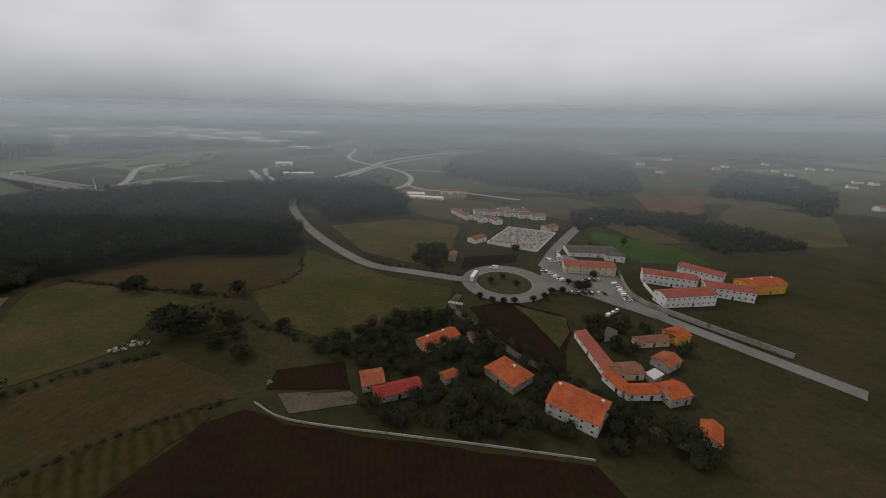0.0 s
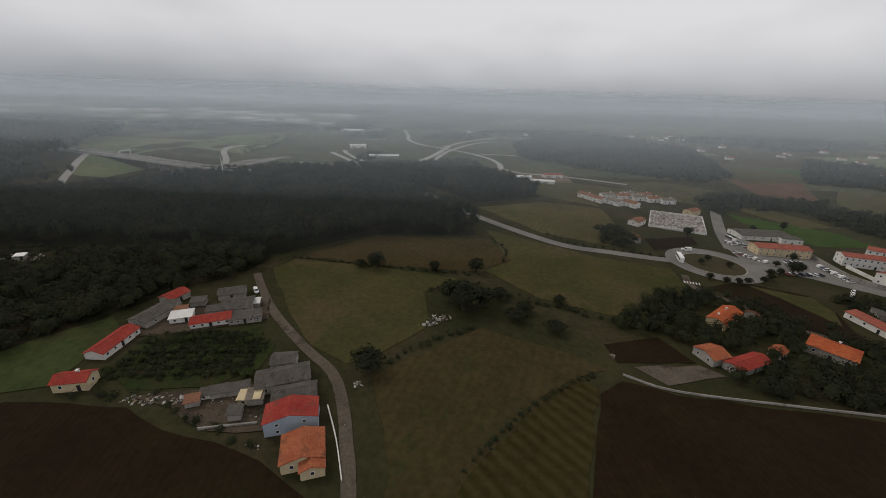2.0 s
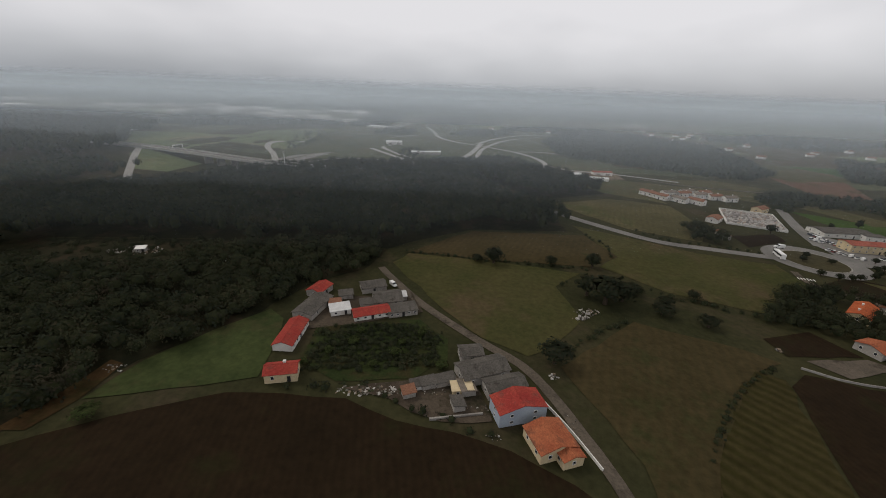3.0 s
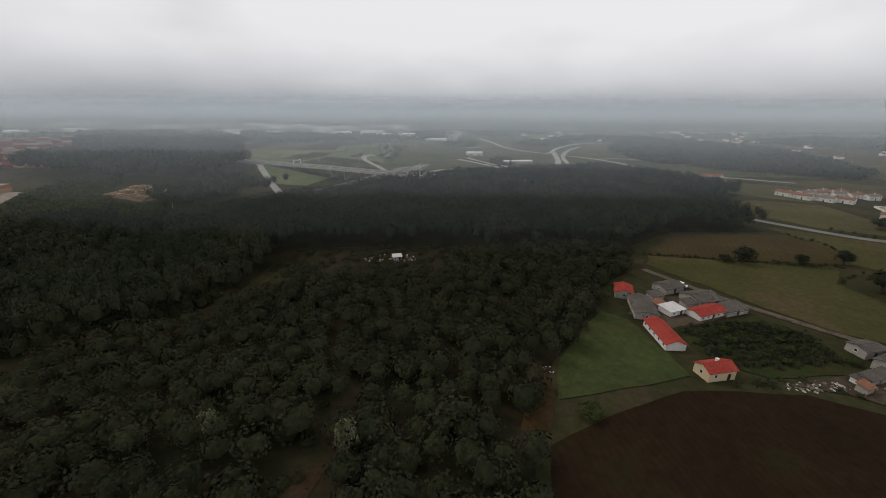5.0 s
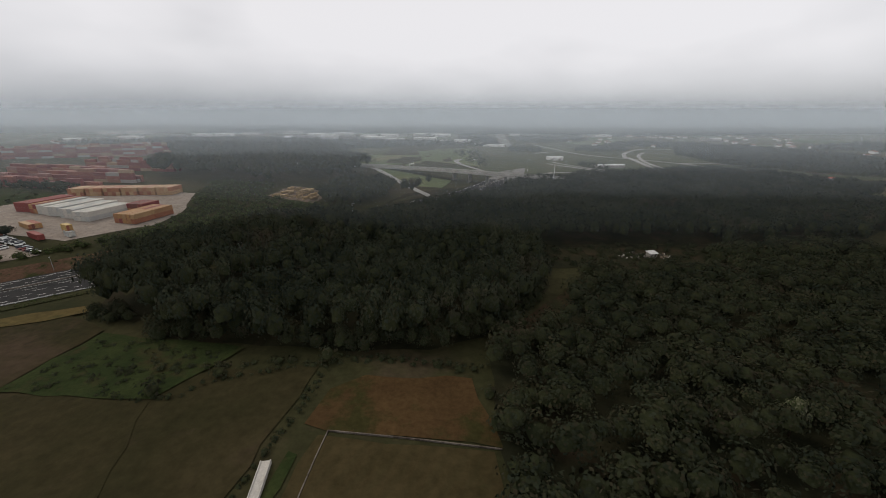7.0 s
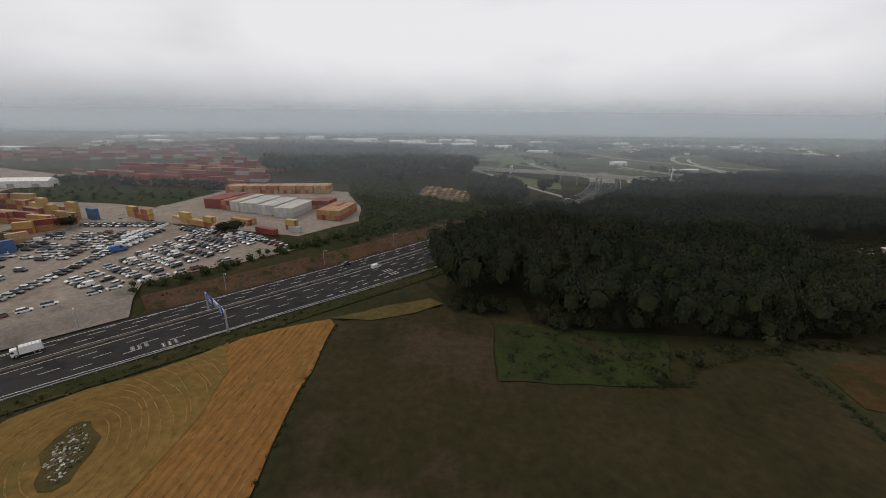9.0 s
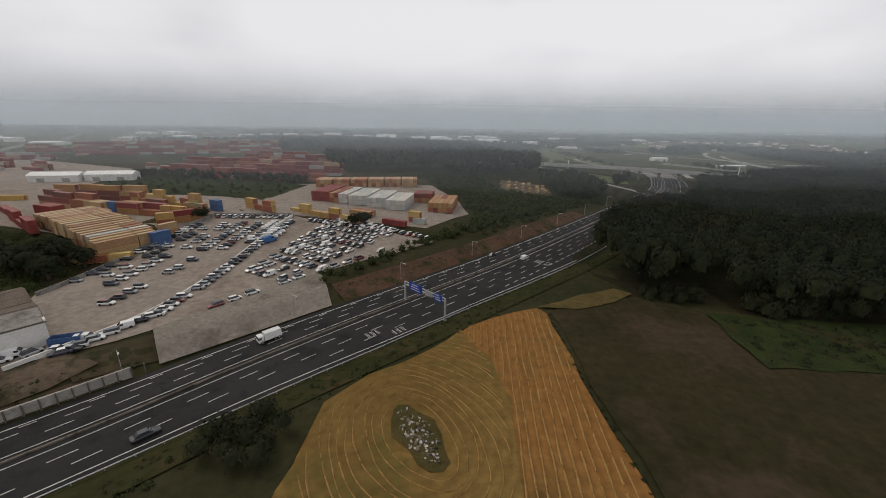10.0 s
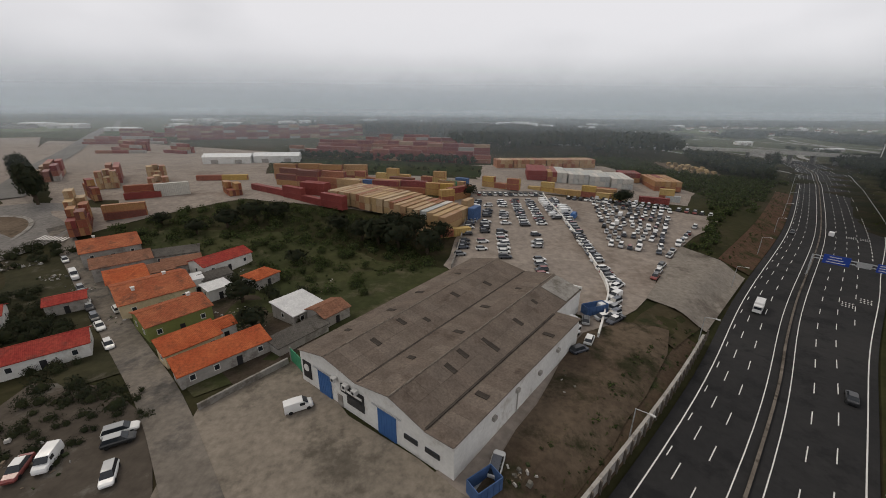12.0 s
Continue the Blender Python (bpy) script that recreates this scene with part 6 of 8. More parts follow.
house(-489.9, 43.3, 52, 2.6, 2.8, 1.9, 0.5, M_WHITEW, M_TILE, "small white annexe with an orange tiled roof", win=(1, 1, 1), group=HS)
house(-498.7, 46.9, 52, 7.8, 6.2, 2.4, 0.9, M_GREENW, M_TILE2, "green-walled house with weathered orange roof", win=(3, 2, 1), group=HS, chimneys=((2.6, 1.2),))
house(-507.0, 54.4, 46, 9.4, 9.8, 2.3, 1.2, M_CREAMW, M_TILE2, "terraced house with broad weathered orange roof", win=(3, 2, 1), group=HS, chimneys=((2, 0.6), (-2.5, -2.0)))
house(-502.6, 56.8, 40, 3.6, 3.0, 2.6, 0.4, M_WHITEW, M_ZINC, "small white upper room behind a terraced house", "flat", (2, 1, 1), group=HS)
house(-514.8, 59.0, 44, 5.4, 7.4, 2.2, 0.8, M_GREYW, M_TILE, "terraced house with bright orange tiled roof", win=(2, 1, 1), group=HS)
house(-511.6, 61.8, 44, 4.6, 5.0, 2.0, 0.6, M_GREYW, M_TILE3, "back extension with brown tiled roof", win=(1, 1, 1), group=HS)
house(-520.0, 64.8, 42, 8.6, 6.4, 2.2, 0.9, M_GREYW, M_TILE3, "terraced house with old brown tiled roof", win=(2, 1, 1), group=HS)
house(-527.6, 71.4, 44, 9.0, 10.4, 2.2, 1.2, M_GREYW, M_TILE2, "corner house with broad weathered orange roof", win=(3, 2, 1), group=HS, chimneys=((-2, 2.0),))
house(-513.1, 68.6, 30, 8.5, 3.2, 1.6, 0.5, M_GREYW, M_GREYROOF, "low shed with grey sheet roof", "mono", (2, 0, 1), category="shed", group=HS)
house(-508.7, 64.4, 36, 6.0, 3.6, 1.8, 0.5, M_GREYW, M_TILE3, "low shed with brown tiled roof", "mono", (2, 0, 1), category="shed", group=HS)
house(-502.4, 65.9, 60, 9.0, 5.0, 2.2, 0.8, M_WHITEW, M_REDSHEET, "house with dull red roof amid gardens", win=(3, 1, 1), group=HS)
house(-500.3, 59.6, 52, 4.6, 3.6, 2.0, 0.5, M_GREYW, M_GREYROOF, "grey-roofed outbuilding in a garden", win=(1, 1, 1), category="outbuilding", group=HS)
house(-497.6, 55.6, 52, 3.4, 3.0, 1.9, 0.2, M_WHITEW, M_ZINC, "small outbuilding with white sheet roof", "mono", (1, 1, 1), category="outbuilding", group=HS)
house(-492.6, 60.5, 62, 4.4, 4.0, 1.7, 0.7, M_GREYW, M_TILE, "small house with bright orange tiled roof", "hip", (1, 1, 1), group=HS)
house(-481.8, 48.8, 54, 5.0, 5.4, 1.8, 0.4, M_GREYW, M_ZINC, "shed with a bright white sheet roof", "mono", (2, 1, 1), category="shed", group=HS)
house(-477.0, 47.2, 54, 4.2, 4.0, 1.7, 0.6, M_GREYW, M_TILE3, "shed with rusty brown roof", "gable", (1, 1, 1), category="shed", group=HS)
house(-479.0, 41.4, 54, 7.0, 2.4, 1.2, 0.3, M_GREYW, M_GREYROOF, "low roofless-looking grey shed", "mono", (0, 0, 0), category="shed", group=HS)
house(-509.6, 37.6, 40, 11.0, 4.6, 1.9, 0.9, M_WHITEW, M_REDSHEET, "long white house with a red tiled roof", win=(4, 1, 1), group=HS)
house(-517.6, 51.0, 40, 4.6, 3.8, 1.8, 0.5, M_GREYW, M_REDSHEET, "small house with red roof beside the street", win=(1, 1, 1), group=HS)
house(-524.5, 45.6, 40, 4.6, 4.2, 1.9, 0.7, M_WHITEW, M_REDSHEET, "small white house with red roof and open porch", win=(2, 1, 1), group=HS)
house(-519.5, 33.0, 40, 6.0, 4.6, 1.9, 0.8, M_WHITEW, M_TILE, "house with orange tiled roof across the street", win=(2, 1, 1), group=HS)
HC = "cars parked in the street"
for k, (x, y) in enumerate(((-533.4, 67.5), (-526.2, 61.4), (-521.3, 57.1), (-517.0, 53.2), (-514.3, 50.8), (-510.9, 47.8), (-508.2, 45.5), (-503.4, 41.2))):
    park(("hatchback", "transporter", "hatchback", "saloon", "hatchback", "estate", "saloon", "hatchback")[k], x, y, -41, "car parked along the village street", HC)
park("estate", -509.8, 50.4, 139, "dark car driving along the village street")
for x, y, a, kd in ((-489.6, 26.4, 30, "estate"), (-488.9, 25.3, 30, "hatchback"), (-493.0, 23.2, -70, "van"), (-494.6, 22.4, -70, "saloon"), (-487.0, 22.0, -60, "hatchback")):
    park(kd, x, y, a, "car parked on a bare plot beside the street", "cars on the plot")

# street roundabout at the far end
def disc(name, x, y, r, material, label, lift, category, r0=0.0, seg=40, kind="structure"):
    bm = bmesh.new()
    outer = [bm.verts.new((x + r * math.cos(6.2832 * k / seg), y + r * math.sin(6.2832 * k / seg), 0)) for k in range(seg)]
    if r0:
        inner = [bm.verts.new((x + r0 * math.cos(6.2832 * k / seg), y + r0 * math.sin(6.2832 * k / seg), 0)) for k in range(seg)]
        for k in range(seg):
            bm.faces.new((inner[k], outer[k], outer[(k + 1) % seg], inner[(k + 1) % seg]))
    else:
        bm.faces.new(outer)
    for v in bm.verts:
        v.co.z = ground_z(v.co.x, v.co.y) + lift
    return tagged(part(name, bm, material), label, category, kind=kind)


# asphalt lightened in its colour to imitate haze and the sky's gloss
M_SKYPALE = field_mat("sky_paled_asphalt", (0.17, 0.16, 0.15), (0.23, 0.215, 0.20), spots=((0.12, 0.11, 0.10), 0.1, 0.4), scale=0.1)
disc("roundabout", -564.0, 77.0, 20.5, M_SKYPALE, "asphalt roundabout with haze and sky gloss in its colour", 0.15, "roundabout")
disc("roundabout_island", -565.0, 76.0, 11.6, M_DIRT, "bare earth roundabout island", 0.2, "roundabout island")
disc("kerb", -565.0, 76.0, 12.5, M_CONC, "pale kerb ring round a roundabout island", 0.22, "kerb", 11.6)
bm = bmesh.new()
for k in range(8):
    cx, cy = -547.2 + k * 0.84, 77.2 - k * 0.1
    box(bm, cx, cy, ground_z(cx, cy) + 0.3, 3.0, 0.46, 0.012, radians(104))
tagged(part("zebra_crossing", bm, M_PAINT), "white zebra crossing stripes on asphalt", "road marking", kind="structure")

# ---- dirt strip, skips and rubbish beside the warehouse ----
patch("dirt_strip", [(-442.5, 43.5), (-436, 46.5), (-430.6, 44.6), (-436.7, 36.0), (-449.1, 23.0), (-455, 17), (-459.5, 19.5), (-456.4, 23.6)], field_mat("trodden_dirt", (0.075, 0.055, 0.039), (0.12, 0.092, 0.066), spots=((0.034, 0.032, 0.018), 0.18, 0.55), scale=0.12), "trodden brown dirt strip beside the warehouse", "yard", 0.2, 2.5)


def skip_box(x, y, ang, L, label):
    """An open steel container with ribbed sides and rubbish inside."""
    ob = thing("skip", x, y, ang, label, "skip")
    W, H = 1.4, 1.3
    for s in (-1, 1):
        bm = bmesh.new()
        box(bm, 0, s * W / 2, 0.1, L, 0.06, H)
        for k in range(int(L / 0.6)):
            box(bm, -L / 2 + 0.3 + k * 0.6, s * (W / 2 + 0.04), 0.15, 0.08, 0.06, H - 0.1)
        part("side", bm, M_CBLUE, ob)
        bm = bmesh.new()
        box(bm, s * L / 2, 0, 0.1, 0.06, W, H)
        part("end", bm, M_CBLUE, ob)
    bm = bmesh.new()
    box(bm, 0, 0, 0.02, L, W, 0.1)
    part("floor", bm, M_STEEL, ob)
    return ob


skip_box(-457.6, 21.2, 35, 2.4, "blue open skip beside the warehouse")
skip_box(-439.0, 49.2, 20, 3.6, "blue open skip behind the warehouse")
heap("debris", -455, 22.8, 2.0, 1.2, 26, 0.4, "loose scrap beside a blue skip", 31)
heap("debris", -447.5, 33.5, 1.0, 2.6, 18, 0.3, "scattered rubbish on a dirt strip", 32)
heap("debris", -497, 22, 6.0, 4.0, 70, 0.35, "scattered rubble on a bare plot", 33)
heap("debris", -508, 47, 3.0, 2.0, 40, 0.3, "garden clutter beside a street", 34)
heap("debris", -541, 66, 4.0, 3.0, 70, 0.5, "pale stones in a builder's yard", 35)
heap("debris", -500, 66, 6.0, 5.0, 36, 0.35, "pale rubbish scattered in overgrown scrub", 36)
heap("debris", -480, 60, 6.0, 4.0, 30, 0.3, "pale rubbish scattered in overgrown scrub", 37)

# ---- bare ground among the village houses ----
patch("bare_plot", [(-548.0, 69.3), (-536.5, 69.5), (-510.1, 48.8), (-495.7, 36.5), (-500.6, 32.7), (-514.0, 38.1)], field_mat("dark_garden_soil", (0.03, 0.032, 0.018), (0.055, 0.05, 0.028), spots=((0.085, 0.075, 0.058), 0.3, 0.3)), "dark overgrown gardens beside the street", "garden", 0.07, 4.0)
patch("bare_plot", [(-526.5, 75.6), (-496.0, 60.6), (-477.0, 41.7), (-482.2, 32.2), (-494.6, 42.9)], M_YARDDIRT, "dirt backyards between village houses", "plot", 0.07, 4.0)
heap("debris", -522, 58, 3.0, 2.0, 60, 0.3, "stacked materials in a builder's yard", 41)
heap("debris", -530, 62, 3.0, 2.0, 60, 0.35, "stacked materials in a builder's yard", 42)
heap("debris", -492, 50, 3.0, 2.0, 40, 0.28, "clutter in a backyard", 43)
heap("debris", -487, 44, 2.0, 3.0, 40, 0.28, "clutter in a backyard", 44)
wood("garden_shrubs", [(-486, 52, 1.2, 1.8), (-488, 54.5, 1.4, 2.4), (-484, 56, 1.3, 2.0), (-490, 57, 1.2, 1.8), (-497, 60, 1.3, 2.2), (-481, 46, 1.0, 1.4), (-503, 62, 1.4, 2.0), (-495, 55, 1.0, 1.5), (-513, 34, 1.2, 1.7), (-505, 36, 1.0, 1.4), (-500, 33, 1.1, 1.6), (-508, 30, 1.2, 1.6), (-516, 45, 1.2, 1.8), (-521, 49, 1.3, 2.0), (-528, 54, 1.2, 1.8)], "dark shrubs in village backyards", CROWNS, 17)

# ---- weeds on the dirt strip, the bank and the motorway's verges ----
weeds = fill([(-437, 40), (-431, 43), (-437, 35), (-449, 22), (-456, 14), (-460, 17), (-452, 24)], 1.1, 0.15, 0.4, 0.12, 0.4, 121)
weeds += [(p[0], p[1], rc.uniform(0.2, 0.5), rc.uniform(0.15, 0.5)) for p in [mw_at(s, -10.5 + rc.uniform(-2.4, 2.0)) for s in np.arange(mw_s(-500, -34), mw_s(-417, 41), 0.5)]]
weeds += [(p[0], p[1], rc.uniform(0.2, 0.5), rc.uniform(0.15, 0.45)) for p in [mw_at(s, -10.5 + rc.uniform(-2.2, 2.4)) for s in np.arange(mw_s(-396, 60), mw_s(-318, 143), 0.7)]]
weeds += [(p[0], p[1], rc.uniform(0.2, 0.6), rc.uniform(0.15, 0.55)) for p in [mw_at(s, mw_east(mw_at(s, 8)[0]) + rc.uniform(1.8, 6.5)) for s in np.arange(mw_s(-450, 10), mw_s(-330, 130), 0.35)]]
weeds += fill([(-528, 74), (-500, 68), (-486, 57), (-464, 64), (-462, 82), (-494, 92), (-512, 99)], 2.2, 0.3, 0.8, 0.25, 0.8, 122)
TUFTS = [crown_template(s + 70, 14, 2.2) for s in range(3)]
wd = wood("weeds", weeds, "tufts of weeds and rough grass on banks and verges", TUFTS, 18)
wd.data.materials[0] = M_BUSH

# ---- village round the large roundabout ----
disc("roundabout", 25.6, 127.0, 16.0, M_ROAD, "grey asphalt roundabout with a planted island", 0.13, "roundabout")
disc("roundabout_island", 25.0, 126.6, 10.0, field_mat("island_grass", (0.05, 0.045, 0.025), (0.07, 0.06, 0.032)), "planted brownish roundabout island", 0.24, "roundabout island")
disc("kerb", 25.0, 126.6, 10.5, M_CONC, "pale kerb round the roundabout island", 0.26, "kerb", 10.0)
bm = bmesh.new()
for k in range(6):
    box(bm, 4.5 + k * 0.8, 110.5 - k * 0.3, ground_z(6, 110) + 0.2, 0.3, 1.7, 0.012, radians(-20))
tagged(part("zebra_crossing", bm, M_PAINT), "white zebra crossing stripes on asphalt", "road marking", kind="structure")
patch("parking_area", [(43, 146), (52, 160), (58, 158), (71.5, 136), (67.5, 115.5), (74, 106), (70, 102), (50, 119), (38, 124), (41, 136)], M_ROAD, "grey asphalt parking area beside a village hall", "parking area", 0.1, 6.0)
patch("dark_plot", [(12.2, 152.0), (9.6, 138.5), (20, 143), (33, 147.4), (35.8, 157.6)], M_BROWN, "dark bare plot beside the roundabout", "plot", 0.07)
patch("ploughed_strip", [(10.6, 107.1), (24.4, 112.0), (40.1, 103.3), (39.0, 94), (34, 84), (31.5, 74.5), (22, 83), (15, 94)], M_BROWN, "dark ploughed strip between lane and houses", "field", 0.07)
patch("green_plot", [(25, 110), (40, 102.5), (38.6, 94), (33, 86), (30, 97)], M_OLIVE, "small green meadow beside ploughed soil", "field", 0.1)
patch("red_plot", [(-36.7, 74.6), (-21.9, 78.3), (-18.4, 68.4), (-36.5, 67.9)], M_BROWN, "reddish bare garden plot", "plot", 0.07)
patch("terrace", [(-33.4, 66.6), (-18.2, 67.8), (-14.4, 64.4), (-29.0, 61.0)], M_LANE, "grey gravelled terrace beside a house", "terrace", 0.08)
wall_run("garden_wall", [(-37.1, 63.9), (-28.5, 59.4), (-7.2, 56.2), (8.6, 54.2), (29.1, 51.2)], 0.42, 0.16, M_GREYW, "long low white garden wall along a ploughed field")

HV = "houses of the village"
house(29.7, 62.8, -38, 10.6, 8.2, 2.9, 1.6, M_WHITEW, M_TILE, "large white house with orange tiled roof and white verges", win=(5, 2, 2), chimneys=((-4.4, 0.8), (4.2, 1.6)), group=HV)
house(17.2, 73.4, -52, 8.8, 6.8, 2.0, 1.3, M_GREYW, M_TILE, "house with bright orange hipped roof among trees", "hip", (3, 2, 1), chimneys=((0.5, 1.2),), group=HV)
house(0.8, 87.2, 35, 11.0, 4.6, 1.8, 0.9, M_CREAMW, M_TILE, "orange-roofed house half hidden by trees", win=(4, 1, 1), chimneys=((-3, 0.6), (2, 0.6)), group=HV)
house(-13.9, 70.6, 16, 4.8, 5.2, 1.8, 0.8, M_GREYW, M_TILE2, "red-roofed house beside a gravel terrace", win=(2, 2, 1), group=HV)
house(-8.0, 67.6, 20, 10.0, 3.8, 1.6, 0.7, M_GREYW, M_REDSHEET, "long red-roofed outbuilding under trees", win=(3, 1, 1), group=HV)
house(3.4, 72.6, 30, 3.6, 2.6, 1.5, 0.5, M_GREYW, M_TILE2, "small red-roofed shed under trees", win=(1, 0, 1), category="shed", group=HV)
house(11.5, 89.5, 25, 4.6, 3.4, 1.6, 0.6, M_GREYW, M_TILE3, "brown-roofed shed beside the lane", win=(1, 1, 1), category="shed", group=HV)
house(41.0, 83.4, -86, 17.0, 3.0, 1.7, 0.5, M_WHITEW, M_PRISON, "long narrow white building with dull red roof", "mono", (5, 0, 1), group=HV)
house(41.8, 71.2, -72, 6.2, 3.2, 1.7, 0.6, M_WHITEW, M_TILE, "orange-roofed wing with white walls", win=(2, 1, 1), group=HV)
house(46.4, 68.6, 2, 9.0, 3.4, 1.8, 0.6, M_WHITEW, M_TILE, "long white house with orange roof", win=(4, 1, 1), group=HV)
house(52.6, 68.0, 15, 5.4, 5.2, 2.3, 0.9, M_GREYW, M_TILE, "grey-walled house with orange roof", win=(2, 2, 1), group=HV)
house(58.0, 79.8, 30, 5.6, 4.6, 1.9, 0.8, M_GREYW, M_TILE2, "village house with weathered orange roof", win=(2, 1, 1), group=HV)
house(67.6, 91.6, 20, 5.0, 5.0, 2.4, 0.8, M_OCHREW, M_TILE, "bright ochre house with orange roof", win=(2, 2, 1), group=HV)
house(59.2, 89.2, 8, 9.4, 3.0, 1.7, 0.5, M_CREAMW, M_TILE3, "low house with brown tiled roof", win=(3, 1, 1), group=HV)
house(45.8, 75.8, 5, 7.2, 4.4, 1.8, 0.6, M_CREAMW, M_TILE3, "house with old brown roof round a yard", win=(2, 1, 1), group=HV)
house(52.0, 74.2, 30, 3.6, 2.0, 1.5, 0.2, M_GREYW, M_ZINC, "small shed with pale sheet roof", "mono", (0, 0, 0), category="shed", group=HV)
house(53.5, 56.5, 55, 5.4, 3.4, 1.9, 0.8, M_CREAMW, M_TILE, "house with orange roof below the wall", win=(2, 1, 1), group=HV)
house(49.0, 91.5, 60, 5.0, 2.6, 1.5, 0.4, M_GREYW, M_GREYROOF, "grey-roofed shed among trees", "mono", (1, 0, 1), category="shed", group=HV)

house(60.8, 140.2, -8, 19.4, 6.6, 3.3, 0.7, M_CREAMW, M_PRISON, "cream two-storey hall with a dull red roof", win=(8, 2, 2), category="hall", group="halls of the village")
house(70.0, 161.5, -4, 22.0, 10.0, 2.0, 0.7, M_WHITEW, M_GREYROOF, "low white hall with wide dark roof", "gable", (6, 2, 1), category="hall", group="halls of the village")
house(77.6, 154.4, -14, 8.0, 5.0, 2.6, 0.3, M_WHITEW, M_GREYROOF, "white flat-roofed annexe of a hall", "flat", (3, 1, 1), category="hall", group="halls of the village")
house(87.6, 130.6, -21, 18.0, 6.0, 3.9, 0.8, M_WHITEW, M_PRISON, "long white three-storey block with dull red roof", win=(10, 2, 2), category="block", group="white blocks behind a wall")
house(84.4, 115.0, 8, 19.0, 6.0, 3.9, 0.8, M_WHITEW, M_PRISON, "long white block with dull red roof and rows of windows", win=(10, 2, 2), category="block", group="white blocks behind a wall")
house(104.0, 136.5, -48, 15.0, 6.0, 3.9, 0.8, M_WHITEW, M_PRISON, "white block with dull red roof", win=(8, 2, 2), category="block", group="white blocks behind a wall")
house(104.0, 121.5, -21, 15.0, 6.0, 3.6, 0.8, M_WHITEW, M_PRISON, "white block with dull red roof", win=(8, 2, 2), category="block", group="white blocks behind a wall")
house(120.0, 127.0, 10, 16.0, 7.0, 3.6, 0.9, M_OCHREW, M_TILE, "ochre block with orange roof and chimney stack", win=(6, 2, 2), chimneys=((-4, 0.5), (5, 0.5)), category="block", group="white blocks behind a wall")
wall_run("boundary_wall", [(72.0, 137.5), (68.4, 117.0), (77, 103.6), (95, 84)], 1.6, 0.3, M_CONC, "pale concrete boundary wall round white blocks")
wall_run("boundary_wall", [(77.6, 128.8), (75.2, 110.9)], 1.2, 0.25, M_WHITEW, "white boundary wall between two blocks")
house(61.0, 197.0, 28, 8.0, 5.0, 2.2, 0.9, M_CREAMW, M_TILE3, "brown-roofed house beside the road", win=(3, 1, 1), group=HV)
house(19.6, 173.8, 40, 8.0, 5.0, 2.0, 0.9, M_WHITEW, M_TILE3, "brown-roofed house beside the cemetery", win=(2, 1, 1), group=HV)
house(7.0, 150.0, 80, 7.0, 3.0, 1.8, 0.6, M_GREYW, M_TILE3, "old roadside house with brown roof", win=(2, 1, 1), group=HV)
for k, (x, y, a) in enumerate(((17, 216, -60), (25, 211, -60), (33, 208, -60), (27, 226, 8), (36, 226, 8), (45, 224, 8), (53, 222, 8), (60, 219, 8), (13, 224, -60), (42, 232, 8), (52, 231, 8))):
    house(x, y, a, 8.5, 4.6, 2.4, 0.9, M_WHITEW, (M_TILE3, M_FIBRE)[k % 2], "white terraced house with dull brown roof on an estate", win=(3, 1, 1), group="houses on the estate", chimneys=((2, 0.4),))

# cemetery
cem = [(24.1, 171.0), (39.3, 198.0), (62.4, 190.2), (45.4, 161.0)]
patch("cemetery_ground", cem, M_GRAVEL, "pale gravel cemetery ground", "cemetery", 0.1, 5.0)
for a, b in zip(cem, cem[1:] + cem[:1]):
    wall_run("cemetery_wall", [a, b], 0.9, 0.25, M_WHITEW, "white cemetery wall")
bm = bmesh.new()
rt = random.Random(31)
for i in range(24):
    for j in range(17):
        u, v = (i + 0.5) / 24, (j + 0.5) / 17
        if i % 6 == 5 or rt.random() < 0.12:
            continue
        x = 24.1 + u * 15.2 + v * 21.3
        y = 171.0 + u * 27.0 - v * 10.0
        h = rt.choice((0.3, 0.35, 0.4, 0.9, 1.3))
        box(bm, x, y, ground_z(x, y) + 0.08, 0.62, 1.0, h, radians(61))
        if h < 0.6:
            box(bm, x + 0.35, y - 0.2, ground_z(x, y) + 0.08, 0.12, 0.5, 0.9, radians(61))
tagged(part("tombs", bm, M_STONE), "crowded pale stone tombs and crosses", "tombs", kind="stuff")

GV = "cars parked in the village"
rv = random.Random(17)
for a, b, n, head in (((66.4, 127.6), (65.2, 113.6), 9, 0), ((42.8, 139.0), (48.4, 128.4), 7, 20), ((54.4, 159.2), (52.2, 143.6), 9, 5), ((47.4, 119.6), (61.4, 119.8), 6, 92), ((56, 131), (63, 131), 4, 90), ((48, 152), (50, 147), 3, 10), ((54, 104), (60, 109), 3, 40)):
    for k in range(n):
        x, y = a[0] + (b[0] - a[0]) * k / n, a[1] + (b[1] - a[1]) * k / n
        park(rv.choice(("hatchback", "saloon", "estate", "van")), x, y, head + rv.uniform(-6, 6), "car parked beside the village hall", GV)
park("transporter", 22.9, 139.6, 165, "white van driving round the roundabout")


def coach(x, y, ang):
    ob = thing("coach", x, y, ang, "white coach with dark windows entering the roundabout", "coach")
    ob.location.z += 0.13
    bm = bmesh.new()
    box(bm, 0, 0, 0.25, 7.0, 1.5, 1.75, taper=0.96)
    part("body", bm, M_VANS, ob)
    bm = bmesh.new()
    box(bm, 0.1, 0, 1.05, 6.7, 1.53, 0.6, taper=0.98)
    box(bm, 3.47, 0, 0.9, 0.1, 1.35, 0.8)
    part("glazing", bm, M_GLASS, ob)
    for px in (-2.2, 2.3):
        for s in (-1, 1):
            place("wheel", SHARED[("lorry_wheel",)], ob, px, s * 0.65, 0.31)
    return ob


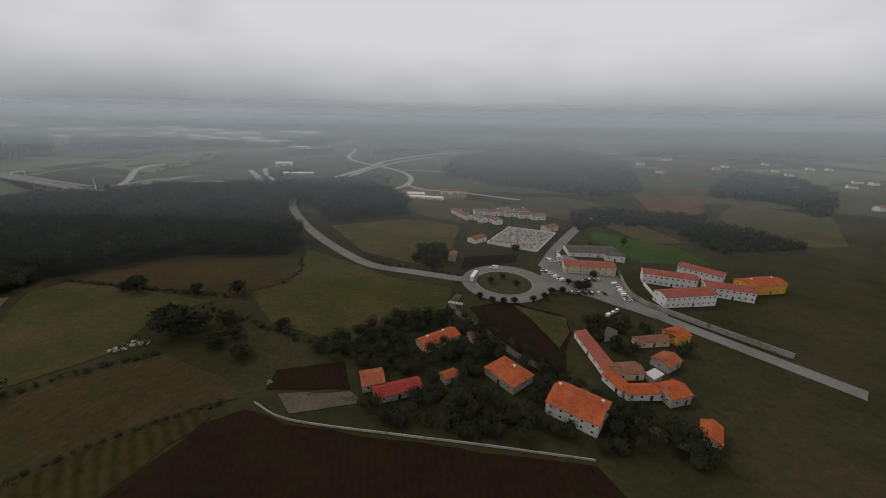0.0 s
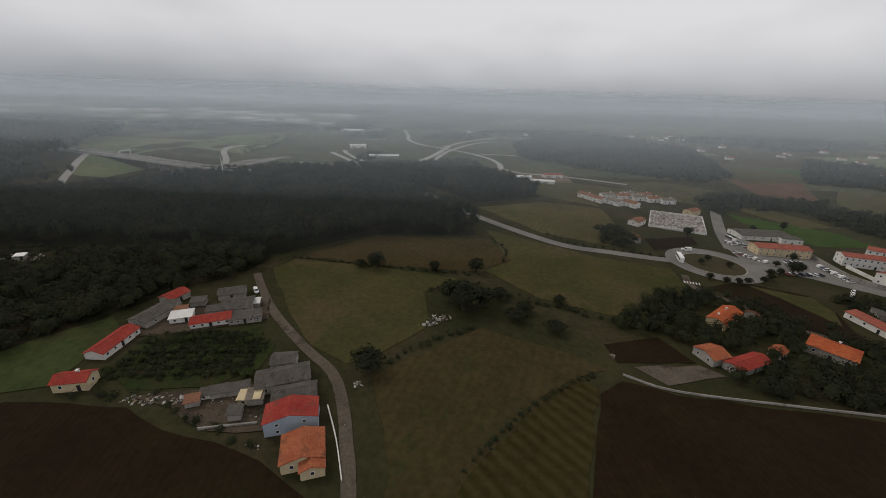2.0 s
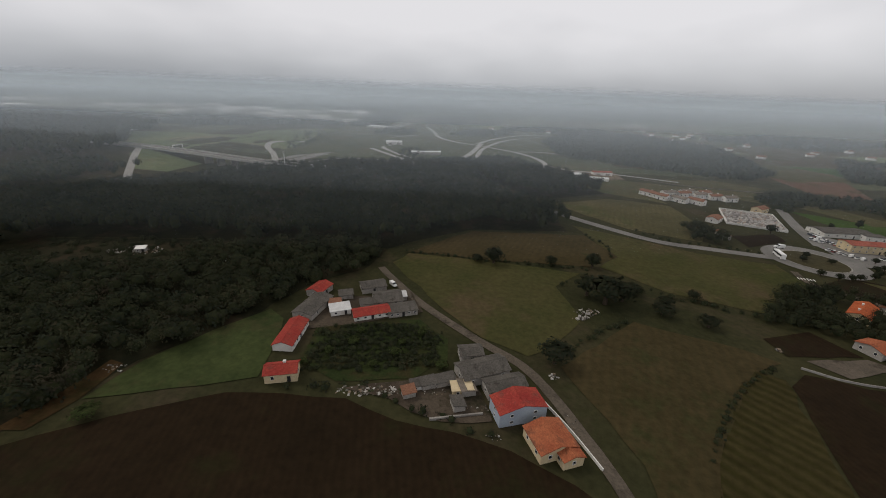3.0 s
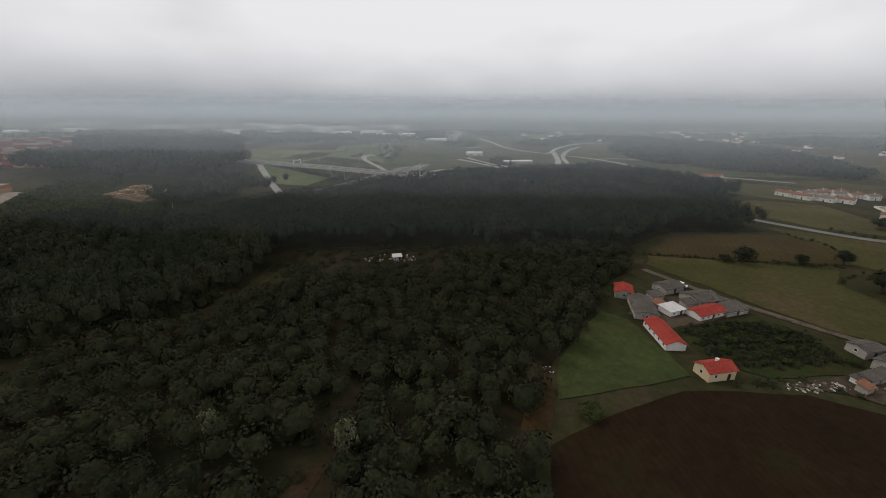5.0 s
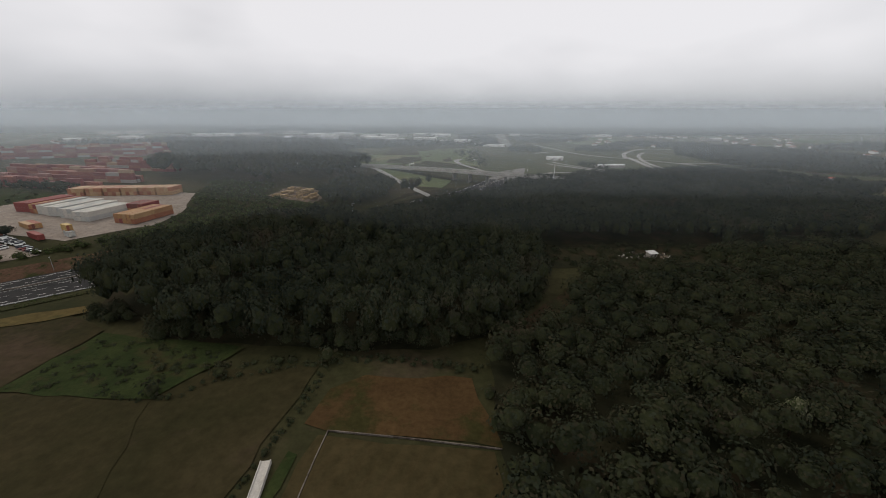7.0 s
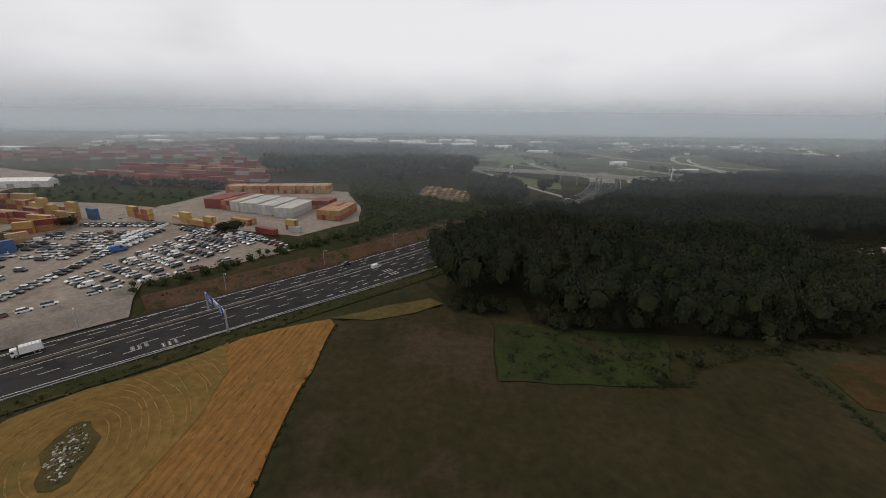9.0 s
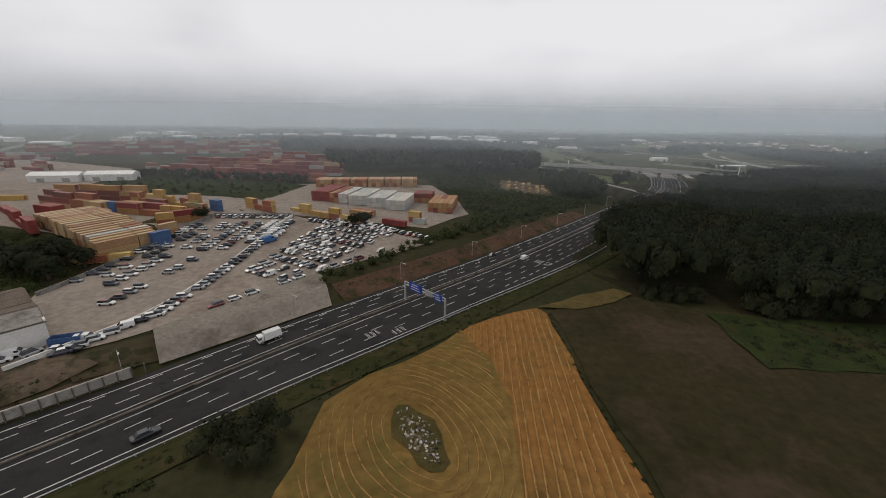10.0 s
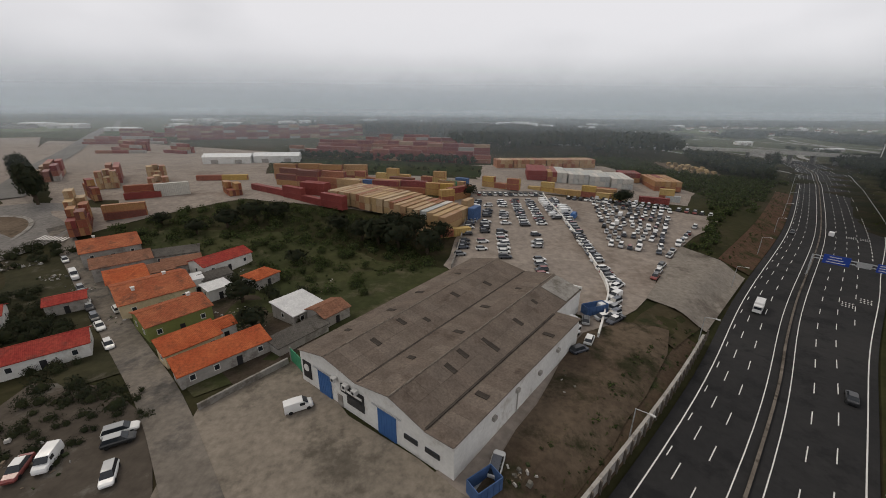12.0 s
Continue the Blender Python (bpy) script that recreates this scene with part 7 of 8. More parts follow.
coach(14.2, 129.6, 70)

# ---- hamlet along the dirt lane ----
HH = "houses of the hamlet"
house(-142.6, 56.9, 10, 5.6, 3.4, 1.9, 0.8, M_CREAMW, M_REDSHEET, "small cream house with red roof above a field", win=(2, 1, 1), chimneys=((0.5, 0.5),), group=HH)
house(-145.2, 69.0, 88, 9.6, 4.0, 1.4, 0.8, M_WHITEW, M_REDSHEET, "long red-roofed barn with white buttresses", "gable", (5, 0, 1), category="barn", group=HH)
house(-144.0, 80.6, 75, 9.6, 5.0, 1.5, 0.6, M_GREYW, M_GREYROOF, "grey-roofed barn of the hamlet", win=(2, 1, 1), category="barn", group=HH)
house(-144.8, 89.0, 70, 5.4, 4.2, 1.6, 0.7, M_GREYW, M_REDSHEET, "red-roofed barn against the wood", win=(1, 1, 1), category="barn", group=HH)
house(-137.4, 79.8, 20, 4.6, 3.4, 1.3, 0.2, M_WHITEW, M_ZINC, "shed with a bright white sheet roof", "mono", (2, 0, 1), category="shed", group=HH)
house(-129.8, 78.8, 20, 8.4, 3.8, 1.3, 0.6, M_WHITEW, M_REDSHEET, "long low red-roofed shed with white posts", "gable", (5, 0, 1), category="shed", group=HH)
house(-122.6, 80.4, 18, 7.0, 3.4, 1.3, 0.4, M_GREYW, M_GREYROOF, "low shed with white posts and grey roof", "mono", (5, 0, 1), category="shed", group=HH)
house(-126.8, 85.6, 15, 7.0, 6.0, 1.5, 0.9, M_GREYW, M_GREYROOF, "wide grey-roofed barn in the hamlet", win=(2, 1, 1), category="barn", group=HH)
house(-131.4, 92.0, 20, 6.4, 4.4, 1.5, 0.7, M_GREYW, M_GREYROOF, "grey-roofed barn beside the lane", win=(1, 1, 1), category="barn", group=HH)
house(-107.2, 64.2, 8, 4.6, 3.6, 1.7, 0.5, M_GREYW, M_GREYROOF, "grey-roofed shed with pale patches", win=(1, 1, 1), category="shed", group=HH)
house(-105.4, 59.0, 20, 9.4, 5.0, 1.9, 0.9, M_GREYW, M_GREYROOF, "wide grey-roofed house beside the lane", win=(3, 1, 1), group=HH)
house(-101.8, 54.8, 16, 7.4, 3.6, 1.9, 0.6, M_GREYW, M_GREYROOF, "grey-roofed barn adjoining a red-roofed house", win=(2, 1, 1), category="barn", group=HH)
house(-100.4, 49.4, 104, 4.4, 8.4, 2.7, 1.1, M_BLUEW, M_REDSHEET, "pale blue house with red roof and white verges", win=(1, 2, 2), group=HH, over=0.15)
house(-96.6, 43.2, 106, 5.4, 6.2, 1.9, 0.9, M_CREAMW, M_TILE2, "cream house with orange tiled roof", win=(2, 2, 1), group=HH)
house(-94.4, 40.6, 106, 2.6, 3.4, 1.7, 0.6, M_CREAMW, M_TILE2, "cream porch wing with orange tiled roof", win=(1, 1, 1), group=HH)
house(-109.6, 54.2, 8, 3.6, 2.4, 1.4, 0.2, M_CREAMW, M_CREAMW, "small cream outbuilding with flat terrace", "flat", (2, 1, 1), category="outbuilding", group=HH)
house(-115.6, 55.6, 16, 6.6, 1.8, 1.0, 0.2, M_WHITEW, M_GREYROOF, "low white shed with several openings", "mono", (5, 0, 1), category="shed", group=HH)
wall_run("garden_wall", [(-95.6, 53.2), (-92.3, 45.9), (-89.8, 38.9)], 0.5, 0.18, M_WHITEW, "low white wall along the lane")
wall_run("garden_wall", [(-115.3, 47.5), (-106.3, 49.0)], 0.4, 0.3, M_CONC, "low concrete wall in a garden")
patch("vegetable_garden", [(-141, 62), (-141, 73.5), (-118.0, 77.5), (-111.6, 70.3), (-111.9, 62.6), (-118.3, 57.2), (-132.8, 56.0)], M_UNDER, "overgrown green vegetable garden", "garden", 0.07, 5.0)
patch("rough_meadow", [(-173, 50), (-166, 51.5), (-156, 53.8), (-147, 56.5), (-147.5, 64), (-149.5, 76), (-154, 80), (-160, 73.5), (-170, 60)], field_mat("fresh_grass", (0.034, 0.046, 0.017), (0.055, 0.068, 0.024), spots=((0.05, 0.05, 0.022), 0.09, 0.55)), "light green rough meadow beside a wood", "meadow", 0.08, 4.0)
patch("dirt_path", [(-180.5, 43.5), (-176, 43.5), (-173.4, 50), (-173, 59), (-176, 60), (-178, 50)], M_RUST, "bare reddish track at a wood's edge", "track", 0.1, 3.0)
heap("debris", -173.6, 57.6, 2.2, 1.2, 26, 0.4, "pale scrap beside a reddish track", 68)
heap("debris", -126.5, 53.8, 6.5, 1.4, 110, 0.55, "scattered pale scrap and planks in a garden", 3, flat=0.12)
heap("debris", -91.3, 58.8, 0.9, 0.7, 16, 0.5, "small pale heap beside the lane", 4)
heap("debris", -75.6, 83.4, 3.6, 2.2, 60, 0.5, "scattered white sheets beside a large tree", 5)
heap("debris", -78.6, 80.4, 2.6, 0.6, 16, 0.7, "pale sheets lying in a row on a field", 6)
heap("debris", -36.8, 70.0, 0.8, 0.6, 8, 0.8, "small pale hut remains on a field", 7)
heap("debris", -208.5, 111.5, 8.5, 3.6, 120, 0.55, "ruined shed and scattered scrap in a wood clearing", 8)
heap("debris", -181.0, 108.0, 7.5, 2.6, 70, 0.5, "pale scrap in a wood clearing", 9)
heap("debris", -386.4, 33.3, 4.6, 1.7, 620, 0.3, "heap of pale stones amid stubble", 10, flat=0.7).rotation_euler.z = -1.05
house(-206, 111, 15, 2.6, 1.8, 1.2, 0.3, M_GREYW, M_ZINC, "small pale shed in a wood clearing", "mono", (2, 0, 1), category="shed")
park("van", -126.2, 94.2, -55, "white van parked in the dirt lane")

# ---- hamlet courtyards: sheds, walls and clutter ----
patch("courtyard", [(-148.3, 78.9), (-138.4, 86.6), (-120.9, 91.1), (-117.4, 81.0), (-131.8, 75.0), (-143.3, 72.0)], M_YARDDIRT, "trodden dark dirt courtyard between sheds", "courtyard", 0.1, 4.0)
patch("courtyard", [(-131.0, 54.2), (-120.9, 56.4), (-107.8, 58.6), (-104.8, 47.5), (-113.5, 47.2), (-122.5, 52.0)], M_YARDDIRT, "trodden dark dirt courtyard with clutter", "courtyard", 0.1, 4.0)
house(-137.5, 86.9, 16, 3.4, 2.4, 1.2, 0.35, M_GREYW, M_GREYROOF, "low grey-roofed outbuilding in a farmyard", "mono", (1, 0, 0), category="shed", group="sheds of the hamlet")
house(-139.2, 82.4, 16, 2.8, 2.0, 1.2, 0.35, M_GREYW, M_TILE3, "low brown-roofed outbuilding in a farmyard", "mono", (1, 0, 0), category="shed", group="sheds of the hamlet")
house(-131.1, 83.0, 14, 4.0, 2.2, 1.2, 0.35, M_GREYW, M_GREYROOF, "low grey-roofed outbuilding in a farmyard", "mono", (1, 0, 0), category="shed", group="sheds of the hamlet")
house(-123.6, 87.1, 12, 3.0, 2.2, 1.2, 0.35, M_GREYW, M_ZINC, "low pale-roofed outbuilding in a farmyard", "mono", (1, 0, 0), category="shed", group="sheds of the hamlet")
house(-112.6, 56.2, 20, 3.6, 1.8, 1.2, 0.35, M_GREYW, M_GREYROOF, "low grey-roofed outbuilding in a farmyard", "mono", (1, 0, 0), category="shed", group="sheds of the hamlet")
house(-115.7, 55.3, 20, 2.6, 1.8, 1.2, 0.35, M_GREYW, M_GREYROOF, "low grey-roofed outbuilding in a farmyard", "mono", (1, 0, 0), category="shed", group="sheds of the hamlet")
house(-108.7, 54.4, 104, 3.0, 2.6, 1.2, 0.35, M_GREYW, M_FIBRE, "low fibre-roofed outbuilding in a farmyard", "mono", (1, 0, 0), category="shed", group="sheds of the hamlet")
house(-110.5, 50.5, 104, 2.4, 2.0, 1.2, 0.35, M_GREYW, M_GREYROOF, "low grey-roofed outbuilding in a farmyard", "mono", (1, 0, 0), category="shed", group="sheds of the hamlet")
house(-119.1, 52.9, 20, 2.2, 1.6, 1.2, 0.35, M_GREYW, M_TILE3, "low brown-roofed outbuilding in a farmyard", "mono", (1, 0, 0), category="shed", group="sheds of the hamlet")
heap("debris", -132.5, 78.7, 4, 1.2, 46, 0.26, "farmyard clutter and scrap beside sheds", 60)
heap("debris", -142.9, 82.5, 3, 1.5, 30, 0.26, "farmyard clutter and scrap beside sheds", 61)
heap("debris", -116.5, 53.9, 4, 1.2, 50, 0.26, "farmyard clutter and scrap beside sheds", 62)
heap("debris", -125.9, 54.4, 4, 1.0, 40, 0.26, "farmyard clutter and scrap beside sheds", 63)
heap("debris", -106.5, 49.9, 2.5, 1.5, 30, 0.26, "farmyard clutter and scrap beside sheds", 64)
heap("debris", -121.9, 83.4, 2, 1, 20, 0.26, "farmyard clutter and scrap beside sheds", 65)
heap("debris", -105.2, 44.6, 2, 1, 16, 0.26, "farmyard clutter and scrap beside sheds", 66)
heap("debris", -91.5, 46.8, 1, 3, 20, 0.26, "farmyard clutter and scrap beside sheds", 67)

for k in range(9):
    tree(-140 + k * 3.1 + (k * 7 % 3), 60.5 + (k * 5 % 4) * 3.6, 0.9 + 0.25 * (k % 3), 1.3 + 0.3 * (k % 2), "bushy shrub in an overgrown garden", k, M_BUSH, "shrubs in the garden", "shrub")

# ---- trees and shrubs of their own ----
TF = "trees standing in the fields"
for k, (x, y, r, h) in enumerate(((-95.8, 112.5, 3.2, 5.4), (-77.0, 112.5, 2.0, 3.4), (-63.6, 112.0, 2.7, 4.8), (-69.0, 88.5, 5.2, 8.0), (-63.5, 90.5, 3.6, 5.2), (-72.5, 92.8, 3.4, 6.0), (-90.0, 63.0, 3.4, 5.2), (-58.5, 95.0, 2.6, 3.2), (-53, 88, 2.4, 3.0), (-101, 113.5, 2.0, 2.4),
                                  (-42, 93, 2.0, 2.6), (-47, 79, 2.6, 3.0), (-56, 84, 3.0, 3.2))):
    tree(x, y, r, h, "dark round-crowned tree in a field", k, group=TF)
TR = "small trees round the roundabout"
for k, (x, y) in enumerate(((14.7, 113.4), (18.4, 110.6), (22.0, 110.0), (25.6, 110.6), (32.2, 112.0), (36.5, 114.6), (40.0, 118.6), (44.2, 119.6), (48.6, 126.6), (25.0, 130.0), (20.0, 126.0), (29, 124))):
    tree(x, y, 1.3, 2.4, "small round street tree beside the roundabout", k, group=TR)
for k, (x, y, r, h) in enumerate(((60.0, 132.5, 1.6, 3.6), (50.5, 121.5, 2.6, 4.0), (53.5, 122.5, 2.2, 3.6), (35.0, 158.5, 2.2, 4.2), (90, 172, 1.5, 5.0), (72, 168, 1.2, 3.6))):
    tree(x, y, r, h, "dark tree beside village buildings", k, group="trees in the village")

SC = fill([(-30.0, 82.7), (-10, 99.8), (3.1, 103.5), (11, 96), (24, 81), (34, 70), (42, 66), (50, 60), (52, 50), (28, 53), (2, 57.5), (-13, 60), (-14.4, 62), (-16, 76), (-28, 79)], 3.1, 1.5, 2.6, 2.6, 5.2, 41,
          holes=[[(-8, 64), (-18, 64), (-18, 75), (-3, 73), (-2, 69)], [(10, 68), (10, 78), (20, 82), (25, 70), (18, 64)], [(22, 62), (28, 71), (38, 63), (31, 53)], [(-8, 83), (-4, 92), (8, 93), (8, 86)], [(39, 64), (39, 72), (52, 72), (52, 62)], [(0, 70), (6, 70), (6, 76), (0, 76)]])
wood("garden_trees", SC, "dense garden trees and shrubs round red-roofed houses", CROWNS, 7)
SC2 = fill([(43, 104), (56, 100), (70, 88), (66, 84), (56, 86), (48, 80), (44, 88)], 3.3, 1.4, 2.3, 2.2, 4.4, 43, holes=[[(54, 86), (65, 86), (65, 93), (54, 93)], [(46, 89), (52, 89), (52, 94), (46, 94)]])
wood("garden_trees", SC2, "garden trees between village houses", CROWNS, 8)
wood("garden_trees", fill([(-9.0, 143.5), (3, 138), (6, 150), (3, 160), (-8, 158)], 3.0, 1.6, 2.5, 3.2, 6.0, 44), "dark clump of trees beside the road", CROWNS, 9)
hedge = []
rh = random.Random(51)


def along(pts, step, r1, r2, h1, h2, jit):
    ln = smooth_line(pts, step)
    return [(x + rh.uniform(-jit, jit), y + rh.uniform(-jit, jit), rh.uniform(r1, r2), rh.uniform(h1, h2)) for x, y in ln]


hedge += along([(-124, 119), (-108, 116), (-92, 113.5), (-78, 112), (-66, 110)], 2.0, 0.6, 1.3, 0.7, 1.5, 0.5)
hedge += along([(-78, 98), (-70, 103), (-60, 98), (-48, 93.5), (-36, 88), (-26, 83)], 2.4, 0.7, 1.5, 0.9, 2.0, 0.7)
hedge += along([(-88, 65), (-78, 73), (-68, 80)], 2.0, 0.7, 1.4, 0.7, 1.6, 0.7)
hedge += along([(-72, 41), (-62, 51), (-52, 59), (-44, 63.5)], 1.8, 0.6, 1.2, 0.6, 1.2, 0.4)
hedge += along([(-30, 151), (-18, 140), (-4, 136.5), (8, 132)], 3.0, 0.8, 1.4, 1.0, 2.0, 0.5)
hedge += along([(-53, 122), (-51, 132), (-54, 144)], 2.2, 0.6, 1.1, 0.7, 1.4, 0.5)
hedge += along([(-140, 53.6), (-128, 55), (-118, 50), (-106, 45)], 2.6, 0.8, 1.5, 0.8, 1.6, 0.8)
hedge += fill([(-140, 63), (-140, 73), (-118.5, 76), (-112.5, 69.5), (-113, 63.5), (-119.5, 58.2), (-132.8, 57.6)], 2.4, 0.8, 1.5, 0.7, 1.7, 52)
hedge += along([(-364.3, 62), (-364.6, 45), (-364.2, 20)], 1.5, 0.3, 0.5, 0.3, 0.6, 0.2)
hedge += along([(-322, 51.5), (-311, 53), (-291, 55.5), (-275, 55), (-264.5, 54)], 2.0, 0.7, 1.5, 0.6, 1.6, 0.7)
hedge += along([(-289.5, 54), (-291, 42), (-292.5, 30), (-294, 14)], 1.8, 0.4, 0.8, 0.4, 0.9, 0.3)
hedge += fill([(-334, 61.5), (-307, 57.5), (-313, 46.5), (-336, 47)], 2.2, 0.7, 1.3, 0.5, 1.3, 53)
hedge += along([(-292.5, 31.6), (-291.0, 39.4), (-289.8, 44.7), (-288.4, 55.0), (-283.9, 56.9), (-262.2, 54.2)], 1.2, 0.35, 0.7, 0.4, 0.9, 0.25)
hedge += along([(-321.0, 45.6), (-310.4, 45.4), (-306.8, 49.0), (-299.5, 51.8), (-290, 54.5)], 1.3, 0.5, 1.0, 0.5, 1.2, 0.35)
hedge += [(-313.4, 46.7, 2.0, 2.6), (-289.4, 55.5, 1.8, 3.0), (-305.7, 50.9, 1.6, 2.2), (-262.5, 47, 1.4, 2.2), (-262.0, 41, 1.6, 2.4), (-261, 34, 1.5, 2.2), (-260, 27, 1.5, 2.6)]
hedge += along([(-141, 70), (-128, 72), (-116, 73)], 1.0, 0.4, 0.8, 0.4, 0.9, 0.3) + along([(-140, 66.5), (-126, 67.5), (-113, 68)], 1.0, 0.4, 0.9, 0.4, 1.0, 0.3) + along([(-138, 61), (-126, 62.5), (-114, 64)], 1.0, 0.5, 1.0, 0.5, 1.1, 0.4)
rows_g = []
for k in range(9):
    rows_g += along([(-140 + 0.4 * k, 59 + 1.75 * k), (-128, 60.2 + 1.75 * k), (-115 + 0.3 * k, 61.5 + 1.6 * k)], 0.9, 0.35, 0.8, 0.4, 1.3, 0.25)
rows_g = [p for p in rows_g if inside(p[0], p[1], [(-141, 58), (-141, 74), (-118, 77), (-112, 70), (-112, 62.6), (-118.3, 57.2), (-132.8, 56.0)])]
wood("garden_rows", rows_g, "dense dark green rows of vines and vegetables", CROWNS, 23)
wood("hedges", hedge, "low uneven hedges and shrubs along field edges", FAR_CROWNS, 12)

# scrub between village street and car park
scrub = fill([(-531.9, 77.3), (-516.0, 72.1), (-498.6, 69.4), (-488.0, 57.9), (-474, 55), (-462.9, 68.3), (-460.1, 83.9), (-477.5, 87.8), (-493.6, 93.6), (-512.3, 101.0), (-528.6, 91.3), (-536.0, 82.2)], 3.0, 1.0, 2.2, 0.8, 2.4, 61)
big = [(-470.5, 74.9, 3.6, 6.0), (-464.3, 72.8, 3.0, 5.4), (-475.0, 76.8, 3.4, 5.6), (-478.6, 77.9, 3.0, 4.8), (-467.5, 79.7, 3.2, 6.0), (-472.4, 81.9, 3.0, 5.0), (-484.4, 81.2, 2.8, 4.2), (-509.9, 82.8, 3.2, 4.6), (-505.4, 86.2, 3.4, 5.0), (-515.4, 79.8, 2.4, 3.4), (-500.5, 88.5, 2.8, 4.2), (-526.1, 84.5, 2.2, 3.0), (-461.9, 78.6, 2.6, 4.6), (-492.5, 53.5, 2.4, 3.8), (-486.5, 44.6, 2.2, 3.4), (-489.2, 68.0, 2.2, 2.8)]
me_green = wood("scrub", [s for s in scrub if rh.random() < 0.75], "overgrown green scrub with low bushes", CROWNS, 13)
me_green.data.materials[0] = M_BUSH
for k, (x, y, r, h) in enumerate(big):
    tree(x, y, r, h, "dark leafy tree in overgrown scrub", k + 2, group="trees in the scrub")
WS = fill([(-542.3, 61.5), (-532.7, 70.7), (-542.3, 74.8), (-551.8, 70.7), (-547.6, 59.7)], 2.6, 0.9, 1.6, 1.0, 2.2, 62) + fill([(-522, 44), (-513, 47), (-506, 41), (-514, 40), (-522, 38)], 2.4, 1.0, 1.8, 1.4, 2.6, 63) + fill([(-506, 33), (-496, 35), (-492, 30), (-500, 26), (-512, 24)], 2.8, 0.8, 1.5, 0.8, 1.6, 64)
WS += fill([(-530, 58), (-513, 46), (-503, 38), (-506, 34), (-520, 42), (-535, 52)], 1.9, 0.5, 1.2, 0.7, 1.7, 65) + fill([(-500, 32), (-494, 34), (-488, 28), (-492, 22), (-502, 24)], 1.7, 0.4, 0.9, 0.4, 1.0, 66)
wood("garden_shrubs", WS, "garden shrubs between village houses", CROWNS, 14)
tall = [(-566 - k * 4.4, 96 + k * 3.8, 2.8, 8.6) for k in range(11)]
for k, (x, y, r, h) in enumerate(tall):
    tree(x, y, r, h, "tall dark tree in a row beside the container yard", k, group="row of trees beside the yard")

# motorway sides
ms = [(x, y, r, h) for x, y, r, h in along([(-409.1, 73.3), (-398.5, 85.3), (-389.4, 98.1), (-370, 118), (-352, 138), (-336, 153.5), (-320, 168)], 1.5, 0.9, 2.0, 1.2, 2.8, 1.3)]
ms += fill([(-387.7, 101.6), (-366, 134), (-352, 158), (-338, 172), (-318, 180), (-310, 168), (-330, 156), (-352, 136), (-372, 115)], 3.2, 1.0, 2.0, 1.0, 2.6, 71)
ms += [(mw_at(s, 12.5 + rh.uniform(-1.5, 2.5))[0], mw_at(s, 12.5 + rh.uniform(-1.5, 2.5))[1], rh.uniform(0.4, 0.9), rh.uniform(0.3, 0.9)) for s in np.arange(mw_s(-440, 18), mw_s(-330, 130), 1.6)]
sb = wood("shrubs", ms, "shrubs and bushes along the motorway cutting", FAR_CROWNS, 15)
sb.data.materials[0] = M_BUSH
near = fill([(-410.5, 33.5), (-407, 36.5), (-402, 37), (-400, 33), (-401, 29.5), (-405, 28), (-409, 29.5)], 2.1, 1.2, 2.2, 1.6, 3.2, 72)
wood("thicket", near, "dark thicket between motorway and stubble field", CROWNS, 16)
for k, (x, y) in enumerate(((-409.4, 110.4), (-407.1, 112.7), (-454.0, 109.2))):
    tree(x, y, 2.6, 3.8, "round dark tree at the car park's edge", k, group="trees at the car park")
for k, (x, y, r, h) in enumerate(((-204.8, 38.5, 1.7, 6.6), (-223.5, 40.2, 1.5, 6.4), (-169.1, 46.3, 2.0, 2.2))):
    tree(x, y, r, h, "tree with pale flowering crown at the wood", k, M_PALE if k != 2 else M_BUSH, "pale trees in the wood")

# ---- concrete trough and low wall among the fields by the wood ----
ob = thing("concrete_trough", -290.2, 30.5, 9, "long pale concrete trough beside a field ditch", "trough")
bm = bmesh.new()
prism(bm, [(-0.62, -0.2), (0.62, -0.2), (0.62, 0.55), (0.5, 0.55), (0.5, 0.42), (-0.5, 0.42), (-0.5, 0.55), (-0.62, 0.55)], 'y', -7.0, 4.3)
part("channel", bm, M_PALEC, ob)
patch("ditch", [(-288.9, 36.5), (-287.6, 36.0), (-289.6, 22), (-291.0, 14), (-292.0, 14), (-289.6, 30)], M_UNDER, "dark overgrown ditch beside a concrete trough", "ditch", 0.1, 3.0)
wall_run("field_wall", [(-285.4, 30), (-285.2, 35.5), (-284.9, 39.9)], 0.16, 0.14, M_OLDWALL, "low crumbling field wall")
wall_run("field_wall", [(-284.9, 39.9), (-274, 38.8), (-262.0, 37.3)], 0.18, 0.15, M_OLDWALL, "low crumbling field wall")

M_SLIP = field_mat("pale_slip_road", (0.24, 0.23, 0.215), (0.30, 0.29, 0.27), scale=0.06, grey=0.06)
M_FARGRASS = field_mat("far_grassland", (0.0825, 0.1050, 0.0510), (0.1275, 0.1425, 0.0720), spots=((0.1500, 0.1275, 0.0750), 0.02, 0.4), scale=0.02)
